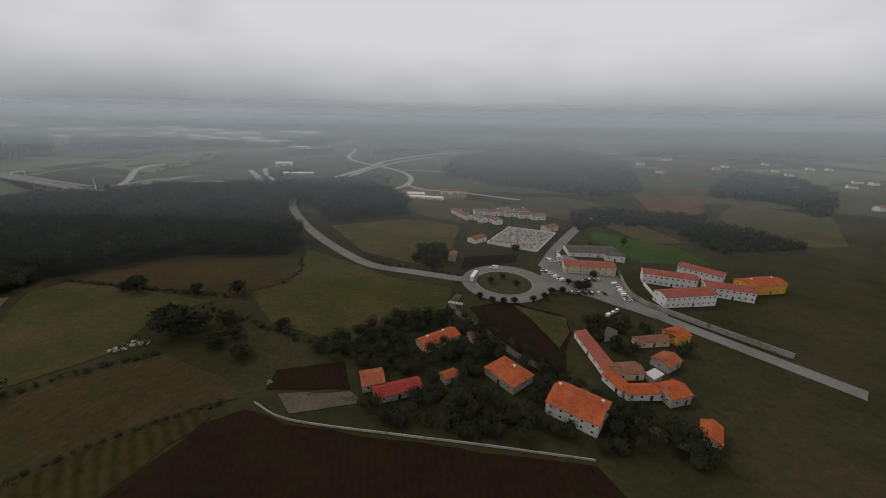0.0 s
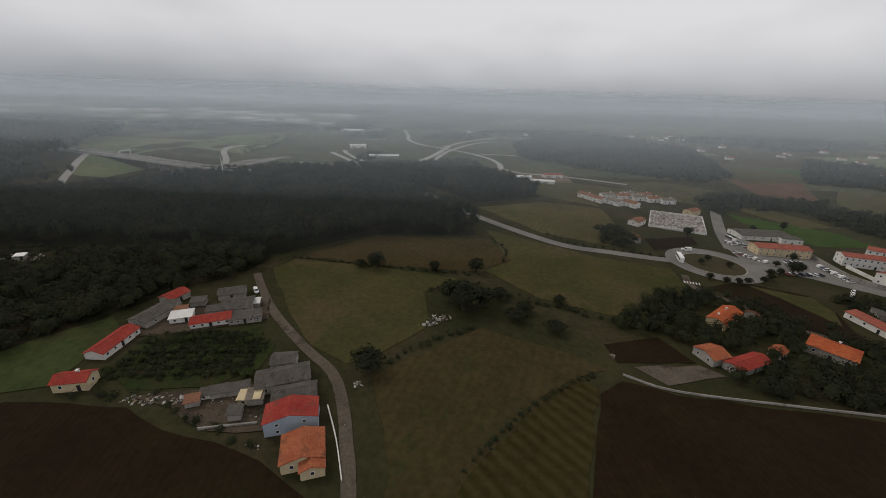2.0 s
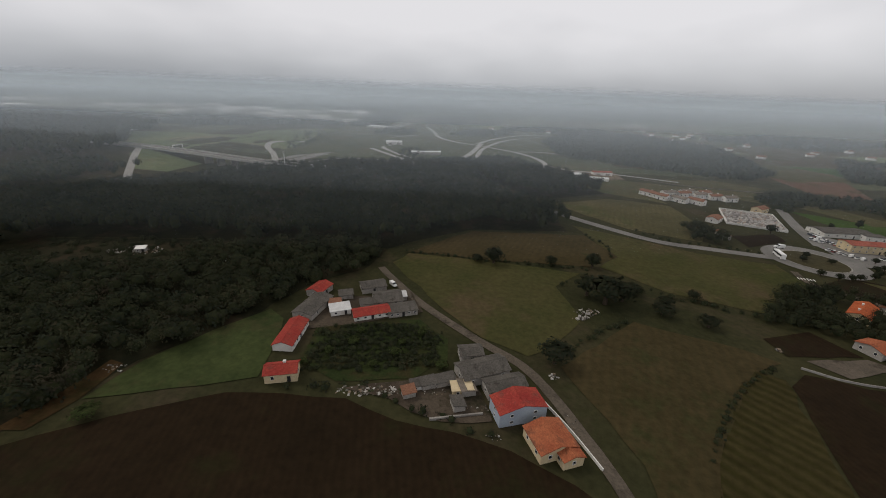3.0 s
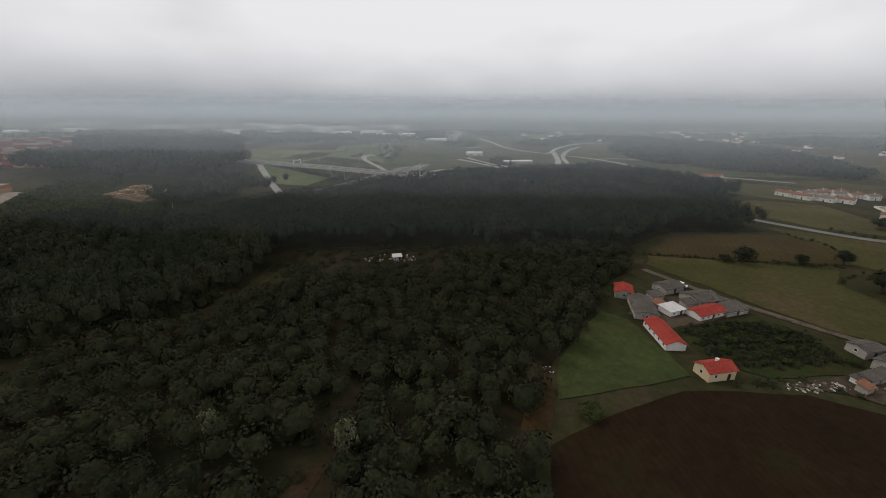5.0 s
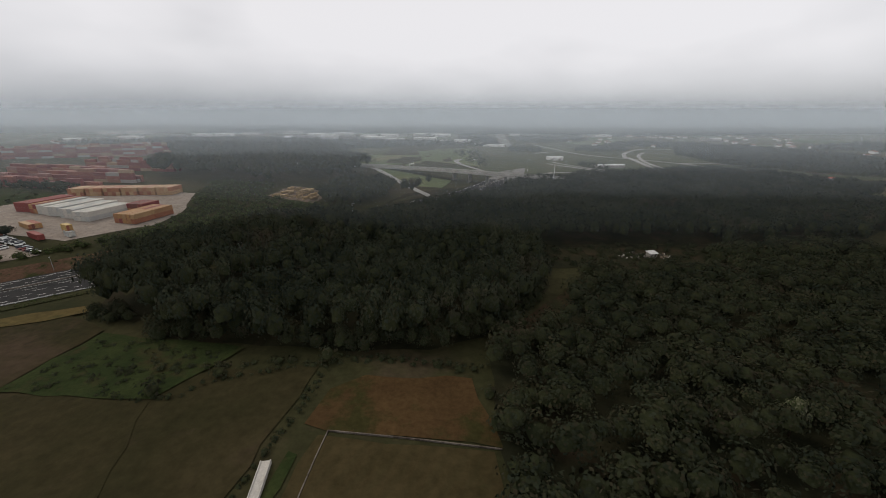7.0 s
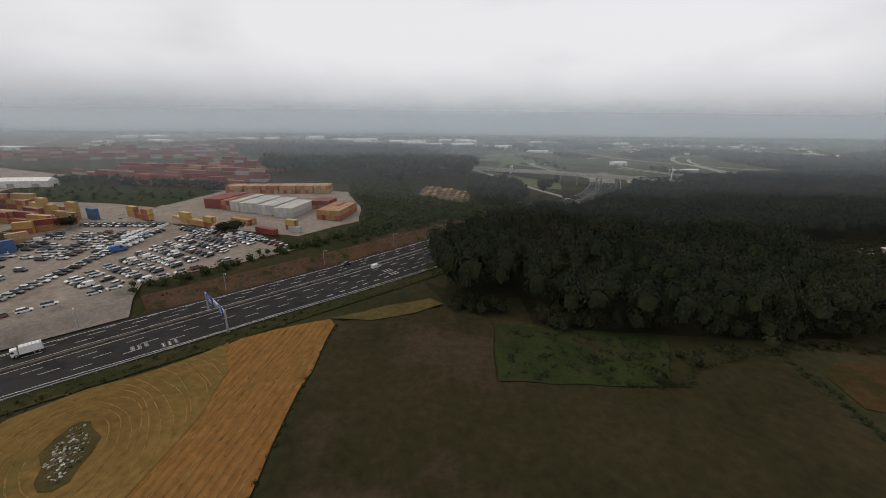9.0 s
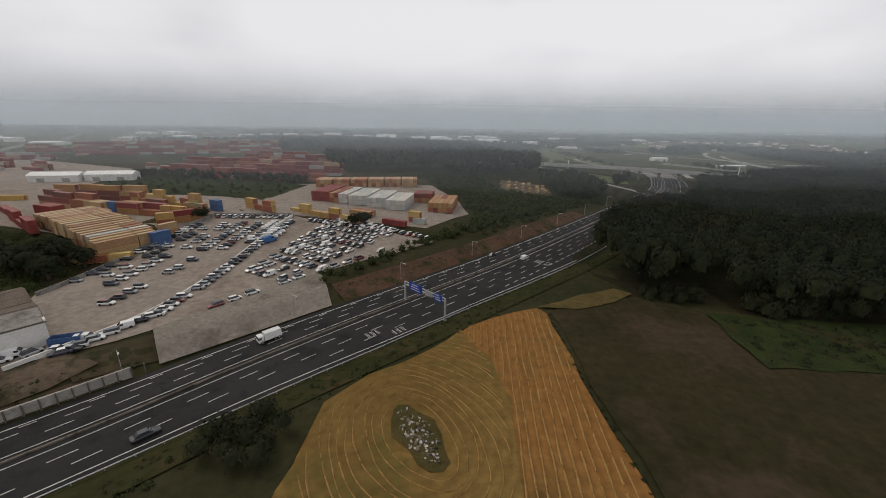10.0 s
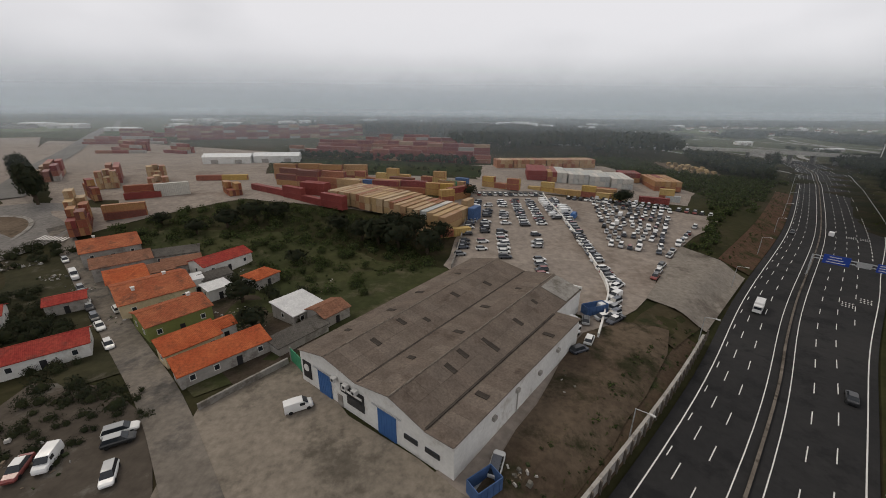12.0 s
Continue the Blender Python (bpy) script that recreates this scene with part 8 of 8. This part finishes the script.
# ---- distance: interchange, sheds, woods ----
RL = "pale slip road of a motorway interchange"
road("slip_road", [(-228, 274), (-240, 302), (-258, 335), (-259, 360), (-240, 378)], 4.6, M_SLIP, RL, 0.25)
road("slip_road", [(-213, 262), (-203, 284), (-184, 303), (-156, 300), (-134, 282)], 4.4, M_SLIP, RL, 0.25)
road("slip_road", [(-126, 280), (-146, 318), (-172, 360), (-189, 388), (-186, 420), (-168, 470), (-140, 500)], 4.6, M_SLIP, RL, 0.28)
road("slip_road", [(-102, 286), (-124, 304), (-148, 338), (-166, 378), (-160, 396)], 4.2, M_SLIP, RL, 0.3)
road("slip_road", [(-130, 640), (-118, 560), (-113, 500), (-96, 455), (-67, 424), (-38, 388), (-24, 352), (-26, 310), (-46, 282), (-76, 270)], 5.0, M_SLIP, RL, 0.25)
road("slip_road", [(-96, 290), (-80, 340), (-67, 400), (-40, 470), (-10, 520)], 4.4, M_SLIP, RL, 0.26)
road("slip_road", [(-38, 388), (-15, 396), (6, 392), (20, 372)], 4.0, M_SLIP, RL, 0.27)
road("slip_road", [(-26, 315), (-10, 296), (18, 290), (60, 270)], 4.0, M_SLIP, RL, 0.27)
road("slip_road", [(-69.7, 440), (-38.9, 508.6), (16.5, 583.3), (70, 600)], 5.0, M_SLIP, RL, 0.25)
road("slip_road", [(-62.8, 449.1), (-86.4, 349.4), (-109.4, 297.4)], 5.5, M_SLIP, RL, 0.22)
road("side_road", [(-276, 200), (-288, 218), (-306, 248), (-323, 278)], 4.0, M_SLIP, "pale side road beside a wood", 0.25)
road("field_road", [(34.0, 275.1), (61.4, 257.6), (100.1, 250.5), (140, 246)], 2.5, M_LANE, "thin pale field road", 0.2)
patch("meadow", [(-316, 258), (-318, 274), (-284, 260), (-266, 252), (-272, 226), (-292, 226)], M_FARGRASS, "pale meadow beside the motorway", "field", 0.1, 12)
patch("meadow", [(-290, 330), (-300, 420), (-230, 520), (-215, 330)], M_FARGRASS, "pale grassland inside an interchange", "field", 0.1, 20)
patch("dry_field", [(44.6, 276.9), (97.9, 286.1), (120, 262), (100, 253), (58.0, 260.6)], M_PALEF, "tan dry field", "field", 0.1, 12)
patch("meadow", [(-14, 224), (-30, 262), (10, 268), (52, 256), (100, 247), (80, 214), (60, 235), (15, 232), (14, 203)], M_PALEF, "green meadow behind the estate", "field", 0.08, 12)
patch("building_site", [(-60, 266), (-20, 300), (25, 298), (20, 268), (-15, 262)], M_DIRT, "bare earth building site with pale sheds", "building site", 0.1, 12)
patch("dry_field", [(122, 890), (228, 960), (240, 746), (189, 705)], M_TAN, "distant tan field", "field", 0.2, 60)
patch("container_yard", [(-529.1, 148.0), (-516.9, 151.5), (-470, 145), (-520, 100), (-534, 86), (-560, 112)], M_GRAVEL, "dusty pale ground between container rows", "container yard", 0.04, 8.0)
patch("green_field", [(-529.1, 147.7), (-468.3, 146.0), (-448.0, 142.0), (-443.9, 174.4), (-492.6, 188.2), (-541.3, 194.7)], M_UNDER, "green rough ground between container yards", "field", 0.08, 12)
patch("sawn_timber_yard", [(-356, 182), (-352, 204), (-330, 200), (-331, 176)], M_DIRT, "bare earth yard among trees", "yard", 0.1, 8)
patch("car_yard", [(-640, 60), (-700, 110), (-860, 300), (-800, 330), (-640, 168), (-583.5, 111), (-568, 97), (-595.7, 67.8)], M_GRAVEL, "pale parking yard and road beside a row of trees", "yard", 0.07, 14)
road("road", [(-580, 100), (-632.7, 165), (-674.7, 222), (-800, 384), (-1028, 686), (-1300, 1030)], 9.0, M_ROAD, "grey road leading away past the container yard", 0.3)


patch("far_land", [(-1500, 310), (-640, 330), (-430, 340), (-260, 300), (-120, 290), (140, 300), (420, 200), (1200, 260), (1200, 1500), (-1500, 1500)], field_mat("pale_far_grass", (0.045, 0.055, 0.028), (0.075, 0.078, 0.042), spots=((0.085, 0.072, 0.045), 0.012, 0.5), scale=0.015), "pale rough pasture far away in the haze", "ground", 0.03, 90, 4.0)
# patchwork of far fields
rf = random.Random(13)
gx = {(i, j): (-1000 + 105 * i + rf.uniform(-34, 34), 300 + 85 * j + 6 * i % 7 + rf.uniform(-26, 26)) for i in range(17) for j in range(11)}
kinds_ = [(M_FARGRASS, "distant green pasture"), (M_OLIVE, "distant olive meadow"), (M_RED, "distant reddish field"), (M_TAN, "distant dry field"), (M_FARGRASS, "distant green pasture"), (M_GREEN, "distant green crop field"), (None, "")]
for i in range(16):
    for j in range(10):
        m_, lb = rf.choice(kinds_)
        corners = [gx[i, j], gx[i + 1, j], gx[i + 1, j + 1], gx[i, j + 1]]
        if m_ is None or (-330 < sum(p[0] for p in corners) / 4 < 60 and corners[0][1] < 640) or any(np.hypot(MWL[:, 0] - (corners[0][0] + (corners[2][0] - corners[0][0]) * a), MWL[:, 1] - (corners[0][1] + (corners[2][1] - corners[0][1]) * b)).min() < 30 for a in (0, 0.25, 0.5, 0.75, 1) for b in (0, 0.25, 0.5, 0.75, 1)) or (corners[0][0] < -440 and corners[0][1] < 380):
            continue
        cx, cy = sum(p[0] for p in corners) / 4, sum(p[1] for p in corners) / 4
        patch("far_field", [(cx + (x - cx) * 0.94, cy + (y - cy) * 0.94) for x, y in corners], m_, lb, "field", 0.07, 60, 3.0)


def shed(x, y, ang, L, W, h, roofm, wallm, label, rise=0.8, bays=1):
    ob = thing("industrial_shed", x, y, ang, label, "industrial shed", "distant industrial sheds")
    bm = bmesh.new()
    box(bm, 0, 0, -0.5, L, W, h + 0.5)
    part("wall", bm, wallm, ob)
    for k in range(bays):
        w = W / bays
        c = -W / 2 + (k + 0.5) * w
        bm = bmesh.new()
        prism(bm, [(c - w / 2 - 0.1, h), (c + w / 2 + 0.1, h), (c, h + rise)], 'x', -L / 2 - 0.3, L / 2 + 0.3)
        part("roof", bm, roofm, ob)
    for k in range(max(2, int(L / 12))):
        bm = bmesh.new()
        box(bm, -L / 2 + (k + 0.5) * L / max(2, int(L / 12)), -W / 2 - 0.03, 0, 3.0, 0.12, h * 0.6)
        part("door", bm, M_GREYW, ob)
    return ob


M_FARW = mat("pale_shed_sheet", (0.62, 0.63, 0.63), (0.78, 0.78, 0.77), 0.05, 0.6, 0.0, grey=0.05)
SL = "long pale industrial shed with a white roof"
for x, y, a, L, W, h in ((-430, 392, -6, 30, 12, 9.5), (-408, 386, -6, 22, 8, 8.0), (-520, 705, -5, 110, 22, 9), (-430, 820, -4, 120, 30, 6), (-420, 640, -6, 110, 18, 9), (-330, 660, -6, 100, 18, 9), (-262, 615, -4, 70, 16, 7.5), (-330, 910, -3, 120, 30, 6), (-560, 900, -3, 150, 40, 6),
                        (-800, 860, 5, 120, 30, 6), (-880, 700, 8, 110, 30, 6), (-700, 980, 0, 140, 30, 6), (-1050, 1000, 5, 160, 40, 6), (-300, 880, -5, 90, 26, 6), (-240, 605, -4, 60, 16, 4), (-200, 585, -5, 50, 12, 4), (-1100, 600, 10, 90, 30, 6), (-950, 490, 12, 90, 24, 5), (-820, 452, 10, 50, 20, 4),
                        (-600, 620, -4, 70, 20, 8), (-80, 1000, -4, 80, 20, 5), (120, 1050, 5, 90, 24, 5), (320, 900, 10, 60, 20, 5), (-620, 1150, -3, 150, 40, 6)):
    n = 3 if L > 100 else 2 if L > 55 else 1
    for k in range(n):
        px, py = (k - (n - 1) / 2) * L / n, (k * 37 % 3 - 1) * W * 0.5
        ca, sa = math.cos(radians(a)), math.sin(radians(a))
        shed(x + ca * px - sa * py, y + sa * px + ca * py, a, L / n * (0.62 + 0.11 * (k * 7 % 3)), W * (0.8 + 0.15 * (k % 2)), h * (0.75 + 0.15 * (k % 3)), M_FARW if (k + int(L)) % 3 else M_GREYROOF, M_GREYW if (k + int(L)) % 3 == 0 else M_WHITEW, SL if (k + int(L)) % 3 else "long industrial shed with a grey roof", bays=2 if W > 20 else 1)
shed(-158, 404, 8, 16, 7, 3, M_FARW, M_WHITEW, "white service building inside the interchange")
shed(-124, 347, 6, 26, 5, 2.0, M_FARW, M_GREYW, "low pale canopy building inside the interchange")
shed(-7, 264, -13, 24, 3.5, 1.6, M_FARW, M_WHITEW, "long low white shed beside a field")
shed(-560, 178, 10, 20, 7, 3, M_FARW, M_WHITEW, "pale tent-roofed storage hall in the yard", 1.4, 1)
shed(-540, 184, 10, 20, 7, 3, M_FARW, M_WHITEW, "pale tent-roofed storage hall in the yard", 1.4, 1)
shed(10, 286, 0, 14, 6, 2.2, M_PRISON, M_WHITEW, "red-roofed building on a building site")
shed(-15, 274, -5, 12, 5, 2.0, M_FARW, M_WHITEW, "pale shed on a building site")


def far_homes(boxes, seed, label):
    """Scattered far houses, every one a thing of its own."""
    rnd = random.Random(seed)
    for x0, y0, x1, y1, n in boxes:
        for _ in range(n):
            x, y = rnd.uniform(x0, x1), rnd.uniform(y0, y1)
            key = ("far_home",)
            if key not in MODELS:
                ob = new("house")
                bm = bmesh.new()
                prism(bm, [(-2.6, -0.6), (2.6, -0.6), (2.6, 2.6), (0, 3.8), (-2.6, 2.6)], 'x', -4, 4)
                part("wall", bm, M_WHITEW, ob)
                bm = bmesh.new()
                for s in (-1, 1):
                    prism(bm, [(0, 3.85), (s * 2.9, 2.5), (s * 2.9, 2.65), (0, 4.0)], 'x', -4.3, 4.3)
                part("roof", bm, M_TILE3, ob)
                MODELS[key] = ob
            else:
                ob = copy_thing(MODELS[key], Matrix())
            ob.matrix_basis = pose(x, y, ground_z(x, y), 0, 0, rnd.uniform(-30, 30))
            tagged(ob, label, "house", "distant houses")


far_homes([(250, 420, 500, 700, 26), (300, 200, 480, 380, 14), (150, 720, 500, 1100, 24), (-60, 640, 120, 1000, 14), (-720, 440, -560, 600, 12), (-900, 540, -640, 700, 18), (-640, 60, -560, 84, 3)], 5, "distant pale house in the haze")

FW = "distant dark wood in the haze"
for k, (poly, sp, r1, r2, h1, h2) in enumerate((
        ([(-442, 226), (-396, 214), (-362, 206), (-330, 216), (-318, 262), (-355, 312), (-389, 400), (-476, 495), (-600, 500), (-620, 470), (-560, 400), (-470, 300), (-452, 235)], 5.0, 2.6, 4.2, 9, 15),
        ([(-332, 176), (-318, 168), (-304, 178), (-300, 196), (-299, 225), (-326, 226), (-330, 204)], 3.6, 2.0, 3.2, 5, 9),
        ([(-430, 461), (-530, 690), (-465, 690), (-373, 602), (-334, 470), (-386, 450)], 8.0, 4.4, 6.5, 6, 10),
        ([(-241, 570), (-241, 900), (-178, 900), (-192, 580)], 9.0, 5, 7, 7, 11),
        ([(3.7, 374), (18.9, 491), (125, 690), (216, 659), (254, 515), (171, 318), (126, 291), (61, 325)], 6.2, 3.6, 5.4, 5, 9),
        ([(216, 299), (334, 427), (368, 393), (330, 307), (249, 233), (256, 281)], 6.2, 3.6, 5.2, 5, 8),
        ([(82, 226), (107, 244), (140, 238), (170, 232), (150, 212), (95, 210), (76, 197)], 4.2, 2.2, 3.6, 3.5, 6),
        ([(136, 227), (157, 216), (176, 208), (186, 176), (147, 170), (130, 166)], 4.2, 2.2, 3.4, 3, 5),
        ([(-20, 640), (90, 760), (200, 720), (140, 640)], 9, 5, 7, 6, 10),
        ([(300, 640), (520, 760), (640, 640), (420, 520)], 10, 5, 8, 6, 10),
        ([(-780, 500), (-700, 640), (-560, 640), (-600, 520)], 9, 5, 7, 6, 10),
        ([(-900, 1000), (-300, 1080), (200, 1060), (700, 1150), (700, 1250), (-900, 1200)], 17, 9, 13, 9, 14),
        ([(-1700, 1250), (-600, 1450), (500, 1500), (1400, 1400), (1400, 1560), (-1700, 1500)], 26, 13, 20, 11, 18),
        ([(-460, 560), (-300, 640), (-240, 560), (-330, 500)], 9, 4.5, 6.5, 5, 9),
        ([(-120, 700), (-20, 760), (40, 860), (-60, 900), (-150, 820)], 10, 5, 7.5, 6, 10),
        ([(-150, 330), (-138, 320), (-120, 352), (-132, 378), (-146, 372)], 6, 1.6, 3.0, 2.0, 4.5),
        ([(-60, 300), (-36, 318), (-40, 352), (-62, 360), (-84, 318)], 6, 1.6, 3.2, 2.0, 4.5),
        ([(-250, 345), (-236, 330), (-224, 400), (-232, 470), (-262, 440)], 9, 1.6, 3.0, 1.5, 4.0),
        ([(-100, 520), (-40, 520), (10, 600), (-60, 620)], 9, 3, 5, 4, 7),
        ([(-190, 480), (-150, 500), (-140, 560), (-182, 570)], 9, 3, 5, 4, 7))):
    wood("far_wood", off_road(fill(poly, sp, r1, r2, h1, h2, 80 + k)), FW, FAR_CROWNS, 30 + k, (1.1, 1.7)).data.materials[0] = M_PINE

gw = fill([(-541, 193), (-492, 186.5), (-445, 173), (-447, 184), (-492, 199), (-541, 204)], 3.2, 1.4, 2.4, 2.5, 5.5, 95) + fill([(-529, 150), (-470, 149), (-446, 146), (-446, 170), (-492, 184), (-540, 190)], 6.5, 0.8, 1.8, 0.8, 2.2, 96)
wood("scrub", gw, "row of trees and bushes between container yards", FAR_CROWNS, 96)
sw = off_road(fill([(-384, 108), (-373, 131), (-375.5, 152), (-387, 180), (-398, 212), (-362, 204), (-357, 182), (-332, 174), (-312, 168), (-330, 150), (-350, 130), (-372, 108)], 2.7, 0.9, 2.0, 0.8, 2.6, 97))
wood("scrub", sw, "lush green scrub between container yard and motorway", FAR_CROWNS, 97).data.materials[0] = M_BUSH

# ---- haze: thin see-through sheets stand in for it, thickening upwards from the ground ----
def mist(y, alpha, top, bottom=0.0):
    m = bpy.data.materials.new("mist")
    m.use_nodes = True
    t = m.node_tree
    t.nodes.clear()
    out = t.nodes.new("ShaderNodeOutputMaterial")
    mix = t.nodes.new("ShaderNodeMixShader")
    tr = t.nodes.new("ShaderNodeBsdfTransparent")
    di = t.nodes.new("ShaderNodeBsdfDiffuse")
    tl = t.nodes.new("ShaderNodeBsdfTranslucent")
    half = t.nodes.new("ShaderNodeMixShader")
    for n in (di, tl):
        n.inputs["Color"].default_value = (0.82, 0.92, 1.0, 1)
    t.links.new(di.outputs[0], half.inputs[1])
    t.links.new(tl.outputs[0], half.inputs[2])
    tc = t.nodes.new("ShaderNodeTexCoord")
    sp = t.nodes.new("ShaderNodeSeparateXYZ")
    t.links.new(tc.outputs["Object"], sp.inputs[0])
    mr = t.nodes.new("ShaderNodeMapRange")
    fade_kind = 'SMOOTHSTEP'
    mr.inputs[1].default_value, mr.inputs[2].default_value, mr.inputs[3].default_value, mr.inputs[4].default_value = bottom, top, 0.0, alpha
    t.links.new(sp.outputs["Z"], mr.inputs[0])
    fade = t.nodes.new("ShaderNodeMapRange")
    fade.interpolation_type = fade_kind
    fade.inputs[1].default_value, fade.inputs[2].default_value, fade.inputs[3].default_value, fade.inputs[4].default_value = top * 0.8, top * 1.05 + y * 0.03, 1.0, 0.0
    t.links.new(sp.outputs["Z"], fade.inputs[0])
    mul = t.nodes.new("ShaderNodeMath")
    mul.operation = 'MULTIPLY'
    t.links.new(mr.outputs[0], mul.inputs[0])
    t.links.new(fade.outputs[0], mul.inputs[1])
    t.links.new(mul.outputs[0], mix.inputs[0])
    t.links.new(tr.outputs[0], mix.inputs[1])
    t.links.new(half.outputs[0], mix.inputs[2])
    t.links.new(mix.outputs[0], out.inputs[0])
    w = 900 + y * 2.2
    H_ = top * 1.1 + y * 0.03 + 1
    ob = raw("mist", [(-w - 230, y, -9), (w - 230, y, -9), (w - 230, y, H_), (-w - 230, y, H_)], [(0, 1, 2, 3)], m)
    return tagged(ob, "thin see-through sheet imitating haze over the distant land", "mist", kind="backdrop")


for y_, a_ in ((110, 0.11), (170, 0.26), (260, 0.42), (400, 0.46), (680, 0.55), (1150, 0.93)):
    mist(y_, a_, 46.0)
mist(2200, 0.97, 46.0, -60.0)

# ---- timber yard, mast and sign gantries by the bridge ----
M_TIMBER = mat("sawn_timber", (0.8, 0.8, 0.8), (1.05, 1.03, 1.0), 0.5, 0.85, 0.2, by='object', palette=[(0.42, 0.30, 0.16), (0.34, 0.25, 0.14), (0.48, 0.36, 0.21), (0.28, 0.21, 0.13)])


def timber_stack(x, y, ang, L, W, n):
    """Sawn boards stacked on bearers."""
    ob = thing("timber_stack", x, y, ang, "stack of pale sawn timber on bare earth", "timber stack", "stacks in the timber yard")
    for k in range(n):
        bm = bmesh.new()
        for q in range(4):
            box(bm, 0.06 * (q % 2), -W / 2 + (q + 0.5) * W / 4, 0.1 + k * 0.42, L, W / 4 - 0.04, 0.32)
        part("board_layer", bm, M_TIMBER, ob)
    for s in (-0.35, 0.35):
        bm = bmesh.new()
        box(bm, s * L, 0, 0, 0.2, W, 0.12)
        part("bearer", bm, M_BARK, ob)
    return ob


ry_ = random.Random(77)
for k in range(6):
    for q in range(3):
        timber_stack(-352 + k * 3.6 + q * 1.2 + ry_.uniform(-0.5, 0.5), 183 + q * 6.0 + ry_.uniform(-0.6, 0.6), 68 + ry_.uniform(-5, 5), ry_.uniform(3.6, 5.2), ry_.uniform(1.0, 1.5), ry_.randint(2, 4))


def mast(x, y, h):
    ob = thing("mast", x, y, 0, "tall thin pale lattice mast above a wood", "mast")
    bm = bmesh.new()
    rod(bm, (0, 0, -0.3), (0, 0, h), 0.28, 8, 0.14)
    part("pole", bm, M_WHITEW, ob)
    bm = bmesh.new()
    box(bm, 0, 0, h - 0.9, 0.9, 0.9, 0.9)
    part("antenna", bm, M_GREYW, ob)


mast(-205, 231, 14)
ob = thing("road_gantry", -294, 274, -20, "pale frame gantry over a road", "gantry")
for s in (-1, 1):
    bm = bmesh.new()
    rod(bm, (0, s * 3.6, 0), (0, s * 3.6, 5.0), 0.22, 8, 0.2)
    part("post", bm, M_WHITEW, ob)
bm = bmesh.new()
box(bm, 0, 0, 4.6, 0.5, 7.6, 0.6)
part("beam", bm, M_WHITEW, ob)
